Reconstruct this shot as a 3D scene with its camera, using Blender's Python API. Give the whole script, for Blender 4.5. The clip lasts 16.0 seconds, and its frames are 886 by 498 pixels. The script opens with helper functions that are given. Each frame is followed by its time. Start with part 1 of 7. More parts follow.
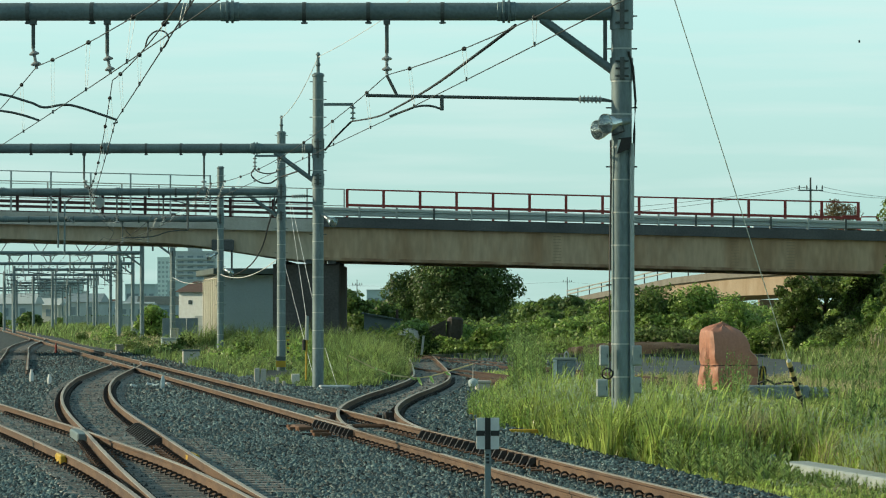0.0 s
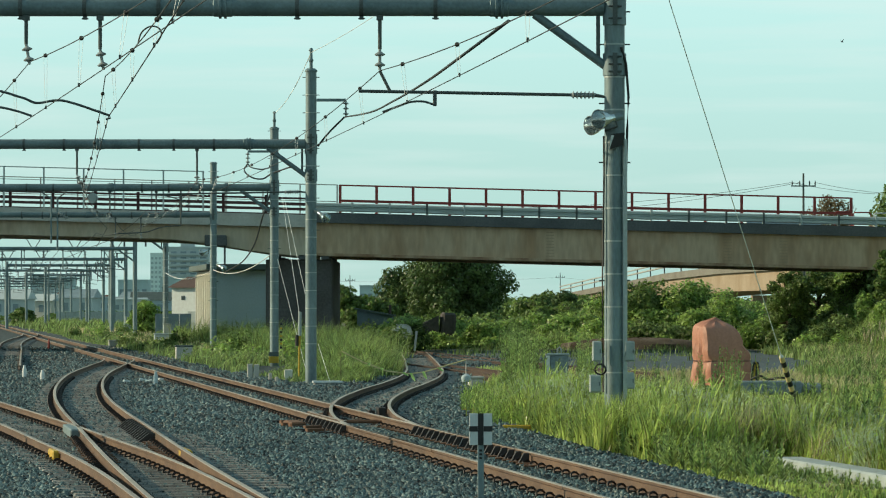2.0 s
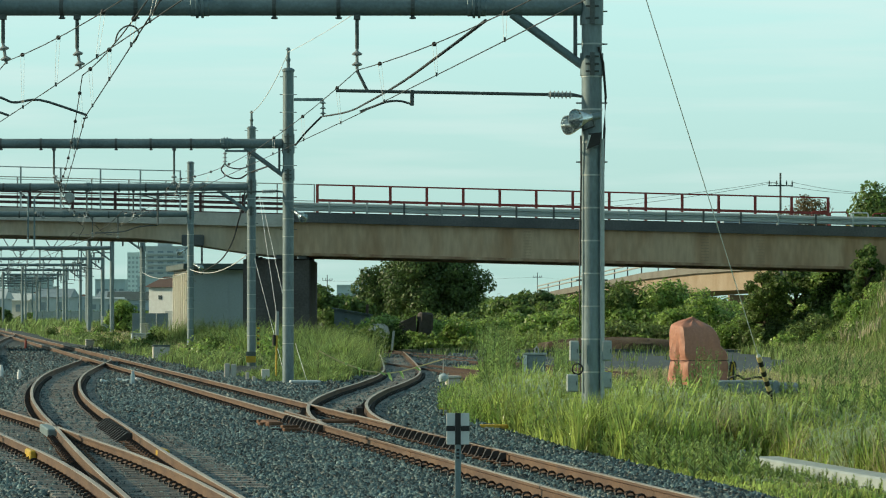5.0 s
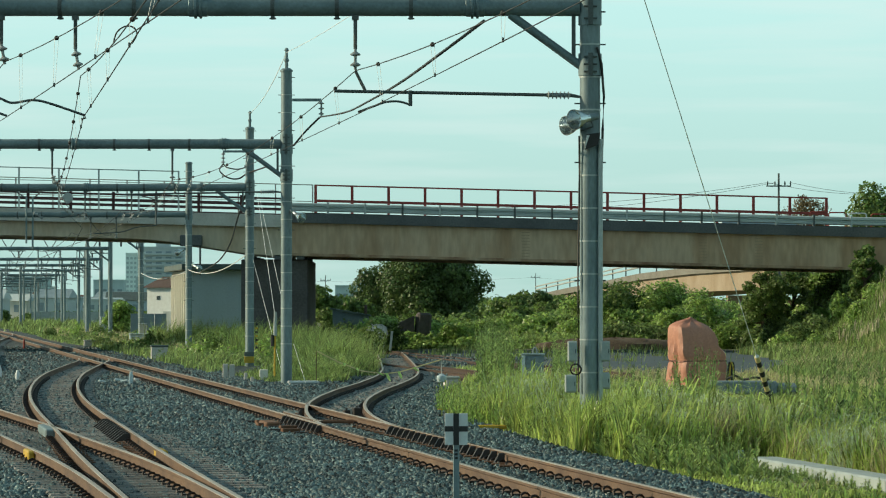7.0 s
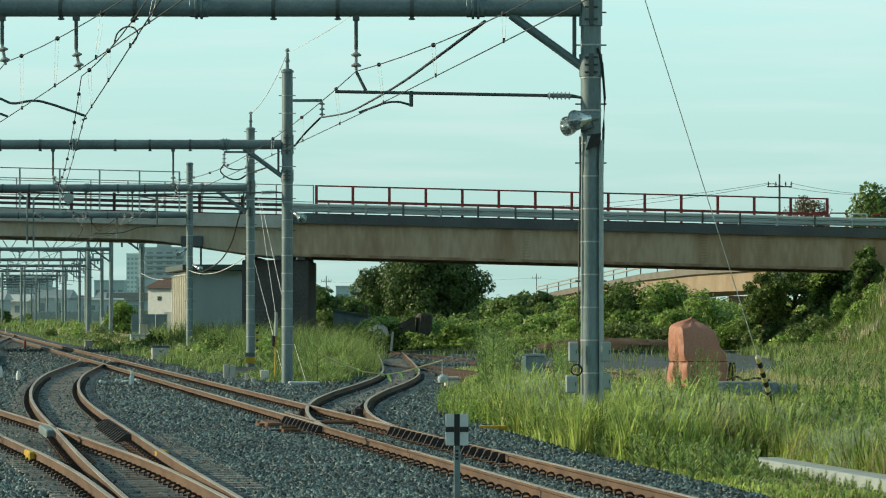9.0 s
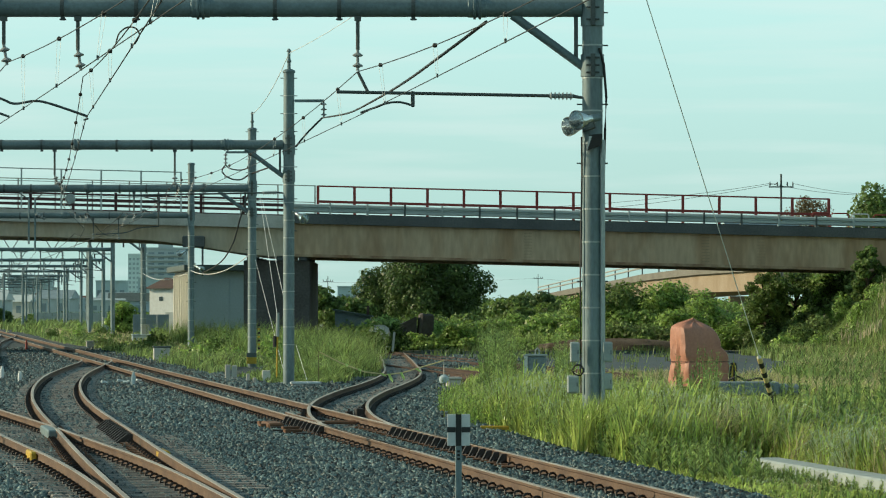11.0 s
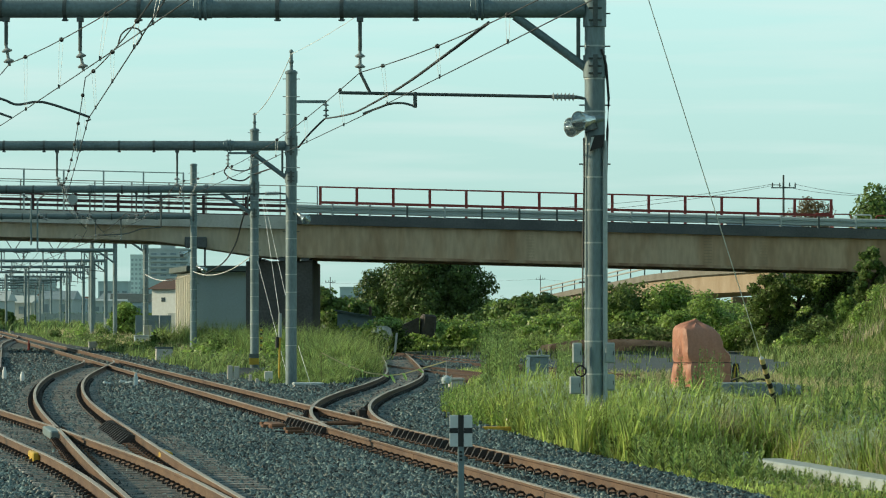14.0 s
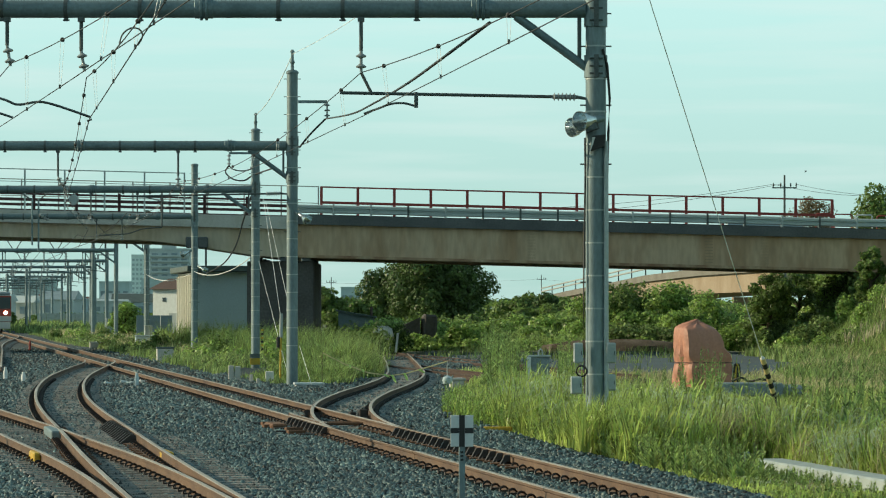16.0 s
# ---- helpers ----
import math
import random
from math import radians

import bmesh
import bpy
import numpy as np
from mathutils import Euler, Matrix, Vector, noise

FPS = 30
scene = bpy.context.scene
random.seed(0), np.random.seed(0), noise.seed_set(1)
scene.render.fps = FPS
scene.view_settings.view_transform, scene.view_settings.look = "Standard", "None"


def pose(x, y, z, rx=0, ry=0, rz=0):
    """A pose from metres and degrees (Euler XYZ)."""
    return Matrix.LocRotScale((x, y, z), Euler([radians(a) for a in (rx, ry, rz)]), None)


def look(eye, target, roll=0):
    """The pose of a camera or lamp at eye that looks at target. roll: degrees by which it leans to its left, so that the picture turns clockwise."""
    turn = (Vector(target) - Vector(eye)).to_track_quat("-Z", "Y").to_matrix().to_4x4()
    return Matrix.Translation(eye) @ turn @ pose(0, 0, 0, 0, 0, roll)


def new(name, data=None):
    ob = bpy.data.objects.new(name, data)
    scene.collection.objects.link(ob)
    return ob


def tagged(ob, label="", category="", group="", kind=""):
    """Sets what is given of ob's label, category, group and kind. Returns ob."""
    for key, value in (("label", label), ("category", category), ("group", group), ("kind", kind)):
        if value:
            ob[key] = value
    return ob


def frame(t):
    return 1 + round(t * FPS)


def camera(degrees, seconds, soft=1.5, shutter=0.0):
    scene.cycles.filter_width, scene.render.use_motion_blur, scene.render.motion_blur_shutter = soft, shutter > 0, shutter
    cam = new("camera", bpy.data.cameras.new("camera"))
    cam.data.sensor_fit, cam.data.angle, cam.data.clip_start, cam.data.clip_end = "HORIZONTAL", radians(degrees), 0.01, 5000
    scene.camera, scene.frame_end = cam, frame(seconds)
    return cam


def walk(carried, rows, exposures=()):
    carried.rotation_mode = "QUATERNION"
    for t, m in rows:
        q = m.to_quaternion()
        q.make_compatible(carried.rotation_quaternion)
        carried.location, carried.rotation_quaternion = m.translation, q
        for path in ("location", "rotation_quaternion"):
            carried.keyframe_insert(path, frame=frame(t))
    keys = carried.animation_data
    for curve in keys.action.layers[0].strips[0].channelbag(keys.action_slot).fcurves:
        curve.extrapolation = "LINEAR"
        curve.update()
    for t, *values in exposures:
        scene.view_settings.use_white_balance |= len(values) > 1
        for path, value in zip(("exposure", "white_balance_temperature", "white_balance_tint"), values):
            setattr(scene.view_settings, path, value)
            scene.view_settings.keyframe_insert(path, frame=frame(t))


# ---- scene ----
cam = camera(14.2, 16.0, 1.1)
EYE = (0.0, 0.0, 2.15)
# seconds, turn to the left and tilt upwards in thousandths of a degree, about the steady view
TURNS = [(0.0, 426, 43), (0.2, 420, 30), (0.5, 400, 5), (1.0, 372, -13), (1.5, 345, -14), (2.0, 313, -27), (2.5, 246, -27),
         (2.6, 203, -27), (2.7, 156, -27), (2.8, 112, -28), (3.0, 65, -28), (3.2, 30, -34), (3.5, 10, -40), (4.0, -18, -41),
         (4.5, -38, -38), (5.4, -65, -31), (6.5, -80, -27), (7.5, -82, -27), (8.5, -74, -26), (9.0, -69, -18),
         (10.2, -52, -14), (11.5, -38, -11), (12.5, -24, 0), (13.5, -11, 0), (14.5, 0, 0), (15.5, 10, 1), (16.0, 11, 1)]
walk(cam, [(t, pose(*EYE, 91.0104 + tilt / 1000, 0, turn / 1000)) for t, turn, tilt in TURNS],
     exposures=[(0.0, 0.0), (16.0, 0.0)])

# ---------------------------------------------------------------- light
SUN_TO = Vector((-0.93, 0.15, 0.37)).normalized()


def make_world():
    world = bpy.data.worlds.new("hazy_evening_sky")
    scene.world = world
    world.use_nodes = True
    nt = world.node_tree
    nt.nodes.clear()
    out = nt.nodes.new("ShaderNodeOutputWorld")
    bg = nt.nodes.new("ShaderNodeBackground")
    sky = nt.nodes.new("ShaderNodeTexSky")
    sky.sky_type, sky.sun_disc = "NISHITA", False
    sky.sun_elevation = math.asin(SUN_TO.z)
    sky.sun_rotation = math.atan2(SUN_TO.x, SUN_TO.y)
    sky.dust_density, sky.air_density = 4.0, 1.0
    co = nt.nodes.new("ShaderNodeTexCoord")
    sep = nt.nodes.new("ShaderNodeSeparateXYZ")
    ramp = nt.nodes.new("ShaderNodeValToRGB")
    els = ramp.color_ramp.elements
    els[0].position, els[0].color = 0.0, (0.48, 0.74, 0.67, 1)
    els[1].position, els[1].color = 1.0, (0.08, 0.17, 0.22, 1)
    for p, c in ((0.035, (0.53, 0.82, 0.76, 1)), (0.085, (0.60, 0.95, 0.91, 1)), (0.35, (0.20, 0.38, 0.43, 1))):
        e = els.new(p)
        e.color = c
    # thin streaks of high cloud
    mp = nt.nodes.new("ShaderNodeMapping")
    mp.inputs["Scale"].default_value = (7, 7, 90)
    nz = nt.nodes.new("ShaderNodeTexNoise")
    nz.inputs["Scale"].default_value, nz.inputs["Detail"].default_value = 1.6, 5
    cr = nt.nodes.new("ShaderNodeMapRange")
    cr.inputs["From Min"].default_value, cr.inputs["From Max"].default_value = 0.45, 0.8
    cr.inputs["To Min"].default_value, cr.inputs["To Max"].default_value = 0.0, 0.6
    cloud = nt.nodes.new("ShaderNodeMix")
    cloud.data_type = "RGBA"
    cloud.inputs[7].default_value = (0.78, 0.95, 0.91, 1)
    scale = nt.nodes.new("ShaderNodeVectorMath")
    scale.operation = "SCALE"
    scale.inputs[3].default_value = 0.07
    mix = nt.nodes.new("ShaderNodeMix")
    mix.data_type = "RGBA"
    mix.inputs[0].default_value = 0.92
    L = nt.links.new
    L(co.outputs["Generated"], sep.inputs[0])
    L(sep.outputs["Z"], ramp.inputs[0])
    L(co.outputs["Generated"], mp.inputs[0])
    L(mp.outputs[0], nz.inputs[0])
    L(nz.outputs[0], cr.inputs[0])
    L(cr.outputs[0], cloud.inputs[0])
    L(ramp.outputs[0], cloud.inputs[6])
    L(sky.outputs[0], scale.inputs[0])
    L(scale.outputs[0], mix.inputs[6])
    L(cloud.outputs[2], mix.inputs[7])
    L(mix.outputs[2], bg.inputs[0])
    L(bg.outputs[0], out.inputs[0])
    bg.inputs[1].default_value = 1.0
    sun = new("sun", bpy.data.lights.new("sun", "SUN"))
    sun.data.energy, sun.data.angle, sun.data.color = 4.4, radians(0.6), (1.0, 0.86, 0.58)
    sun.matrix_world = look((0, 0, 60), Vector((0, 0, 60)) - SUN_TO)


make_world()


# ---------------------------------------------------------------- materials
def mat(name, base, rough=0.8, metal=0.0, vary=0.25, scale=8.0, fine=60.0, bump=0.2, tint=None, spread=0.5, island=0.0, thing=0.0,
        stretch=(1, 1, 1), through_light=0.0, emit=None, patchy=0.5):
    """A surface with stains at one scale, grain at a finer one, and relief."""
    m = bpy.data.materials.new(name)
    m.use_nodes = True
    nt = m.node_tree
    p = nt.nodes["Principled BSDF"]
    L = nt.links.new
    co = nt.nodes.new("ShaderNodeTexCoord")
    mp = nt.nodes.new("ShaderNodeMapping")
    mp.inputs["Scale"].default_value = stretch
    L(co.outputs["Object"], mp.inputs[0])
    big = nt.nodes.new("ShaderNodeTexNoise")
    big.inputs["Scale"].default_value, big.inputs["Detail"].default_value = scale, 6
    small = nt.nodes.new("ShaderNodeTexNoise")
    small.inputs["Scale"].default_value, small.inputs["Detail"].default_value = fine, 3
    L(mp.outputs[0], big.inputs[0])
    L(mp.outputs[0], small.inputs[0])
    tint = tint or tuple(c * 0.55 for c in base)
    stain = nt.nodes.new("ShaderNodeMapRange")
    stain.inputs["From Min"].default_value, stain.inputs["From Max"].default_value = patchy - 0.15, patchy + 0.2
    stain.inputs["To Max"].default_value = spread
    L(big.outputs[0], stain.inputs[0])
    mix = nt.nodes.new("ShaderNodeMix")
    mix.data_type = "RGBA"
    mix.inputs[6].default_value, mix.inputs[7].default_value = (*base, 1), (*tint, 1)
    L(stain.outputs[0], mix.inputs[0])
    val = nt.nodes.new("ShaderNodeMapRange")
    val.inputs["From Min"].default_value, val.inputs["From Max"].default_value = 0.25, 0.75
    val.inputs["To Min"].default_value, val.inputs["To Max"].default_value = 1 - vary, 1 + vary
    L(small.outputs[0], val.inputs[0])
    hsv = nt.nodes.new("ShaderNodeHueSaturation")
    L(mix.outputs[2], hsv.inputs["Color"])
    last = val.outputs[0]
    for amount, node, socket in ((island, "ShaderNodeNewGeometry", "Random Per Island"), (thing, "ShaderNodeObjectInfo", "Random")):
        if amount:
            r = nt.nodes.new(node)
            v = nt.nodes.new("ShaderNodeMapRange")
            v.inputs["To Min"].default_value, v.inputs["To Max"].default_value = 1 - amount, 1 + amount
            L(r.outputs[socket], v.inputs[0])
            mul = nt.nodes.new("ShaderNodeMath")
            mul.operation = "MULTIPLY"
            L(last, mul.inputs[0])
            L(v.outputs[0], mul.inputs[1])
            last = mul.outputs[0]
    L(last, hsv.inputs["Value"])
    L(hsv.outputs[0], p.inputs["Base Color"])
    p.inputs["Roughness"].default_value, p.inputs["Metallic"].default_value = rough, metal
    if bump:
        b = nt.nodes.new("ShaderNodeBump")
        b.inputs["Strength"].default_value, b.inputs["Distance"].default_value = bump, 0.02
        L(small.outputs[0], b.inputs["Height"])
        L(b.outputs[0], p.inputs["Normal"])
    if through_light:
        tr = nt.nodes.new("ShaderNodeBsdfTranslucent")
        L(hsv.outputs[0], tr.inputs[0])
        ms = nt.nodes.new("ShaderNodeMixShader")
        ms.inputs[0].default_value = through_light
        L(p.outputs[0], ms.inputs[1])
        L(tr.outputs[0], ms.inputs[2])
        L(ms.outputs[0], nt.nodes["Material Output"].inputs[0])
    if emit:
        p.inputs["Emission Color"].default_value, p.inputs["Emission Strength"].default_value = (*emit[0], 1), emit[1]
    return m


MAT = dict(
    ground=mat("weedy_earth", (0.13, 0.14, 0.07), 0.95, scale=0.25, fine=9, tint=(0.09, 0.12, 0.045), spread=0.9, bump=0.5),
    gravel=mat("ballast_bed", (0.038, 0.062, 0.065), 0.95, scale=0.5, fine=22, tint=(0.04, 0.05, 0.055), spread=0.8, vary=0.65, bump=1.0),
    stone=mat("crushed_stone", (0.080, 0.132, 0.138), 0.5, scale=0.5, fine=30, tint=(0.042, 0.069, 0.073), spread=0.8, island=0.95, bump=0.2),
    lot=mat("gravel_lot", (0.054, 0.092, 0.114), 0.95, scale=0.4, fine=14, tint=(0.06, 0.075, 0.075), spread=0.8, vary=0.4, bump=0.6),
    soil=mat("dark_soil", (0.12, 0.095, 0.07), 0.95, scale=1.5, fine=12, vary=0.4, bump=0.8),
    rail=mat("rusty_rail_web", (0.145, 0.090, 0.055), 0.75, metal=0.1, scale=1.1, fine=30, tint=(0.075, 0.045, 0.032), spread=0.9, vary=0.35, bump=0.3),
    head=mat("worn_rail_head", (0.47, 0.38, 0.29), 0.42, metal=0.4, scale=1.2, fine=60, tint=(0.26, 0.17, 0.11), spread=0.8, bump=0.05, stretch=(1, 0.2, 1)),
    old_rail=mat("dark_rusted_rail", (0.07, 0.045, 0.035), 0.85, scale=2.5, fine=40, bump=0.25),
    clip=mat("dark_spring_steel", (0.035, 0.03, 0.028), 0.6, metal=0.3, island=0.4, bump=0.1),
    sleeper=mat("grey_sleeper", (0.31, 0.31, 0.29), 0.9, scale=3, fine=40, tint=(0.15, 0.12, 0.10), thing=0.25, spread=0.8),
    timber=mat("old_timber", (0.12, 0.085, 0.06), 0.95, scale=2, fine=30, thing=0.3, stretch=(1, 8, 8)),
    rusty=mat("rusty_plate", (0.16, 0.085, 0.05), 0.85, metal=0.2, scale=5, fine=40, island=0.3),
    zinc=mat("galvanized_steel", (0.20, 0.27, 0.285), 0.55, metal=0.3, scale=2.2, fine=25, tint=(0.115, 0.165, 0.18), spread=0.9, vary=0.18, bump=0.06, stretch=(1, 1, 0.3)),
    beam=mat("weathered_zinc_beam", (0.17, 0.235, 0.25), 0.6, metal=0.3, scale=1.2, fine=20, tint=(0.10, 0.15, 0.165), spread=0.8, vary=0.18, bump=0.06),
    dark_zinc=mat("dull_fitting_steel", (0.10, 0.12, 0.12), 0.6, metal=0.4, scale=6, fine=50, bump=0.1),
    bright=mat("polished_reflector", (0.66, 0.74, 0.76), 0.2, metal=0.9, scale=6, fine=50, vary=0.08, bump=0.03),
    wire=mat("wire_copper_dull", (0.05, 0.055, 0.055), 0.6, metal=0.4, bump=0),
    light_wire=mat("light_wire", (0.86, 0.88, 0.85), 0.45, metal=0.0, bump=0),
    porcelain=mat("grey_porcelain", (0.30, 0.33, 0.33), 0.3, scale=10, fine=60, bump=0.02),
    rubber=mat("black_cable", (0.02, 0.022, 0.022), 0.6, bump=0),
    concrete=mat("stained_girder_concrete", (0.50, 0.375, 0.26), 0.9, scale=0.9, fine=5, tint=(0.31, 0.175, 0.09), spread=0.85, vary=0.16, bump=0.15, stretch=(1, 1, 0.25), patchy=0.55),
    haunch=mat("pale_girder_concrete", (0.54, 0.46, 0.36), 0.9, scale=0.7, fine=5, tint=(0.40, 0.29, 0.19), spread=0.8, vary=0.14, bump=0.15, stretch=(1, 1, 0.3), patchy=0.55),
    flange=mat("rust_stained_flange", (0.46, 0.34, 0.23), 0.9, scale=1.3, fine=6, tint=(0.22, 0.11, 0.06), spread=0.9, vary=0.2, bump=0.2, patchy=0.48),
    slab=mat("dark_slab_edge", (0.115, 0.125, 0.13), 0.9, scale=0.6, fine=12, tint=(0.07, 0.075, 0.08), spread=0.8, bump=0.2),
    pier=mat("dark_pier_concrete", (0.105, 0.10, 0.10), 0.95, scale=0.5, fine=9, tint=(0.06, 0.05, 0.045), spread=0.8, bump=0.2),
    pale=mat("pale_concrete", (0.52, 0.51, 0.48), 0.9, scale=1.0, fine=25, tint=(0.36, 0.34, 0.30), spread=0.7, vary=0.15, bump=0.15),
    ramp=mat("sunlit_ramp_concrete", (0.34, 0.275, 0.20), 0.9, scale=0.25, fine=5, tint=(0.23, 0.165, 0.10), spread=0.8, vary=0.15, bump=0.1),
    red=mat("rust_red_paint", (0.30, 0.045, 0.035), 0.6, scale=3, fine=30, tint=(0.18, 0.035, 0.028), bump=0.08),
    dark_red=mat("dark_red_brown_paint", (0.055, 0.020, 0.022), 0.6, scale=3, fine=30, bump=0.05),
    white_rail=mat("cream_painted_steel", (0.42, 0.42, 0.38), 0.6, scale=3, fine=30, bump=0.05),
    guard=mat("guardrail_steel", (0.40, 0.46, 0.46), 0.5, metal=0.3, scale=1, fine=20, tint=(0.30, 0.34, 0.33), vary=0.1, bump=0.05),
    asphalt=mat("asphalt", (0.05, 0.05, 0.05), 0.9, fine=40),
    siding=mat("blue_grey_siding", (0.44, 0.55, 0.61), 0.75, scale=0.6, fine=10, vary=0.07, bump=0.03, tint=(0.38, 0.48, 0.53)),
    cream=mat("cream_wall", (0.66, 0.65, 0.58), 0.85, scale=0.6, fine=10, vary=0.08, bump=0.03, tint=(0.54, 0.53, 0.46)),
    roof=mat("green_grey_roof", (0.09, 0.125, 0.12), 0.7, scale=1, fine=20),
    brown_roof=mat("brown_roof", (0.10, 0.065, 0.055), 0.8, scale=1, fine=20),
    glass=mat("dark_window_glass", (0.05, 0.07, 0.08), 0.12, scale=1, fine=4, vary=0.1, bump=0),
    # distance haze is mixed into the next two wall colours
    tower=mat("haze_tinted_tower_wall", (0.44, 0.57, 0.60), 0.9, scale=0.05, fine=0.5, vary=0.06, bump=0, tint=(0.39, 0.51, 0.54)),
    haze_tower=mat("haze_paled_tower_wall", (0.74, 0.88, 0.88), 0.9, scale=0.05, fine=0.5, vary=0.05, bump=0, tint=(0.60, 0.74, 0.75)),
    # ramp concrete in a darker grey: the parapet's shade is in the colour
    edge=mat("shade_grey_parapet_concrete", (0.20, 0.195, 0.17), 0.9, scale=0.3, fine=6, tint=(0.14, 0.13, 0.11), spread=0.8, bump=0.1),
    # yellow lightened towards cream, sunlight on the sleeve put into the colour
    sleeve=mat("sunlit_yellow_sleeve", (0.78, 0.62, 0.27), 0.5, scale=5, fine=40, bump=0.03),
    # wall of far blocks and houses, lightened in colour to suggest haze
    flats=mat("haze_tinted_flats_wall", (0.48, 0.56, 0.58), 0.9, scale=0.1, fine=0.7, vary=0.06, bump=0, tint=(0.40, 0.47, 0.49)),
    tarp=mat("salmon_tarpaulin", (0.44, 0.20, 0.135), 0.6, scale=1.5, fine=14, tint=(0.34, 0.15, 0.10), spread=0.6, vary=0.12, bump=0.35),
    steel_blue=mat("blue_grey_steel", (0.20, 0.26, 0.29), 0.6, scale=2, fine=20),
    yellow=mat("yellow_paint", (0.55, 0.36, 0.03), 0.6, scale=5, fine=40, bump=0.05),
    matt_black=mat("black_paint", (0.02, 0.02, 0.02), 0.6, bump=0.02),
    white=mat("white_paint", (0.66, 0.70, 0.70), 0.5, scale=4, fine=30, vary=0.06, tint=(0.5, 0.52, 0.5), bump=0.03),
    box_grey=mat("pale_grey_box", (0.36, 0.42, 0.42), 0.6, scale=3, fine=30, vary=0.08, bump=0.03),
    rope=mat("straw_rope", (0.62, 0.55, 0.30), 0.9, fine=80),
    ribbon=mat("lime_ribbon", (0.66, 0.92, 0.36), 0.6, bump=0, through_light=0.3),
    plastic=mat("clear_bottle", (0.50, 0.60, 0.62), 0.15, scale=8, fine=40, bump=0.1),
    bark=mat("bark", (0.09, 0.07, 0.05), 0.95, fine=20, bump=0.6),
    leaf=mat("broad_leaves", (0.15, 0.235, 0.06), 0.55, scale=0.6, fine=6, tint=(0.09, 0.15, 0.04), island=0.55, bump=0, through_light=0.45),
    dark_leaf=mat("dense_dark_leaves", (0.10, 0.17, 0.05), 0.5, scale=0.5, fine=6, tint=(0.06, 0.10, 0.03), island=0.55, bump=0, through_light=0.35),
    rust_leaf=mat("brownish_leaves", (0.19, 0.14, 0.075), 0.6, scale=0.6, fine=6, tint=(0.12, 0.12, 0.05), island=0.5, bump=0, through_light=0.4),
    vine=mat("bright_vine_leaves", (0.31, 0.45, 0.12), 0.42, scale=0.5, fine=6, tint=(0.17, 0.28, 0.07), island=0.55, bump=0, through_light=0.5),
    weed=mat("dull_green_weeds", (0.22, 0.31, 0.10), 0.55, scale=0.4, fine=3, tint=(0.14, 0.21, 0.07), spread=0.9, island=0.65, bump=0, through_light=0.45),
    # pale bluish glass colour: contrast lost to haze is painted in
    far_glass=mat("haze_tinted_window_glass", (0.24, 0.32, 0.36), 0.5, scale=1, fine=4, vary=0.1, bump=0),
    grass=mat("tall_green_grass", (0.48, 0.58, 0.17), 0.36, scale=0.5, fine=3, tint=(0.29, 0.41, 0.105), spread=0.9, island=0.6, bump=0, through_light=0.5),
    # whitish base colour stands in for sun highlights on the grass
    glint=mat("glint_coloured_blades", (0.62, 0.71, 0.48), 0.3, scale=0.5, fine=3, tint=(0.44, 0.56, 0.28), spread=0.8, island=0.4, bump=0, through_light=0.4),
    plume=mat("reed_plumes", (0.56, 0.50, 0.36), 0.8, scale=0.5, fine=3, tint=(0.44, 0.40, 0.26), island=0.4, bump=0, through_light=0.4),
    reed=mat("olive_reeds", (0.28, 0.38, 0.13), 0.5, scale=0.5, fine=3, tint=(0.19, 0.28, 0.085), spread=0.9, island=0.65, bump=0, through_light=0.5),
    dry=mat("dry_seeding_grass", (0.52, 0.48, 0.27), 0.6, scale=0.5, fine=3, tint=(0.34, 0.34, 0.16), spread=0.8, island=0.5, bump=0, through_light=0.45),
    train_white=mat("train_pale_side", (0.55, 0.55, 0.52), 0.4, scale=1, fine=10, vary=0.05, bump=0),
    train_red=mat("train_red_front", (0.32, 0.05, 0.035), 0.4, scale=1, fine=10, vary=0.05, bump=0),
    lamp=mat("lit_headlamp", (0.9, 0.8, 0.6), 0.4, bump=0, emit=((1.0, 0.80, 0.55), 14.0)),
    feather=mat("dark_feathers", (0.03, 0.03, 0.032), 0.8, bump=0),
)


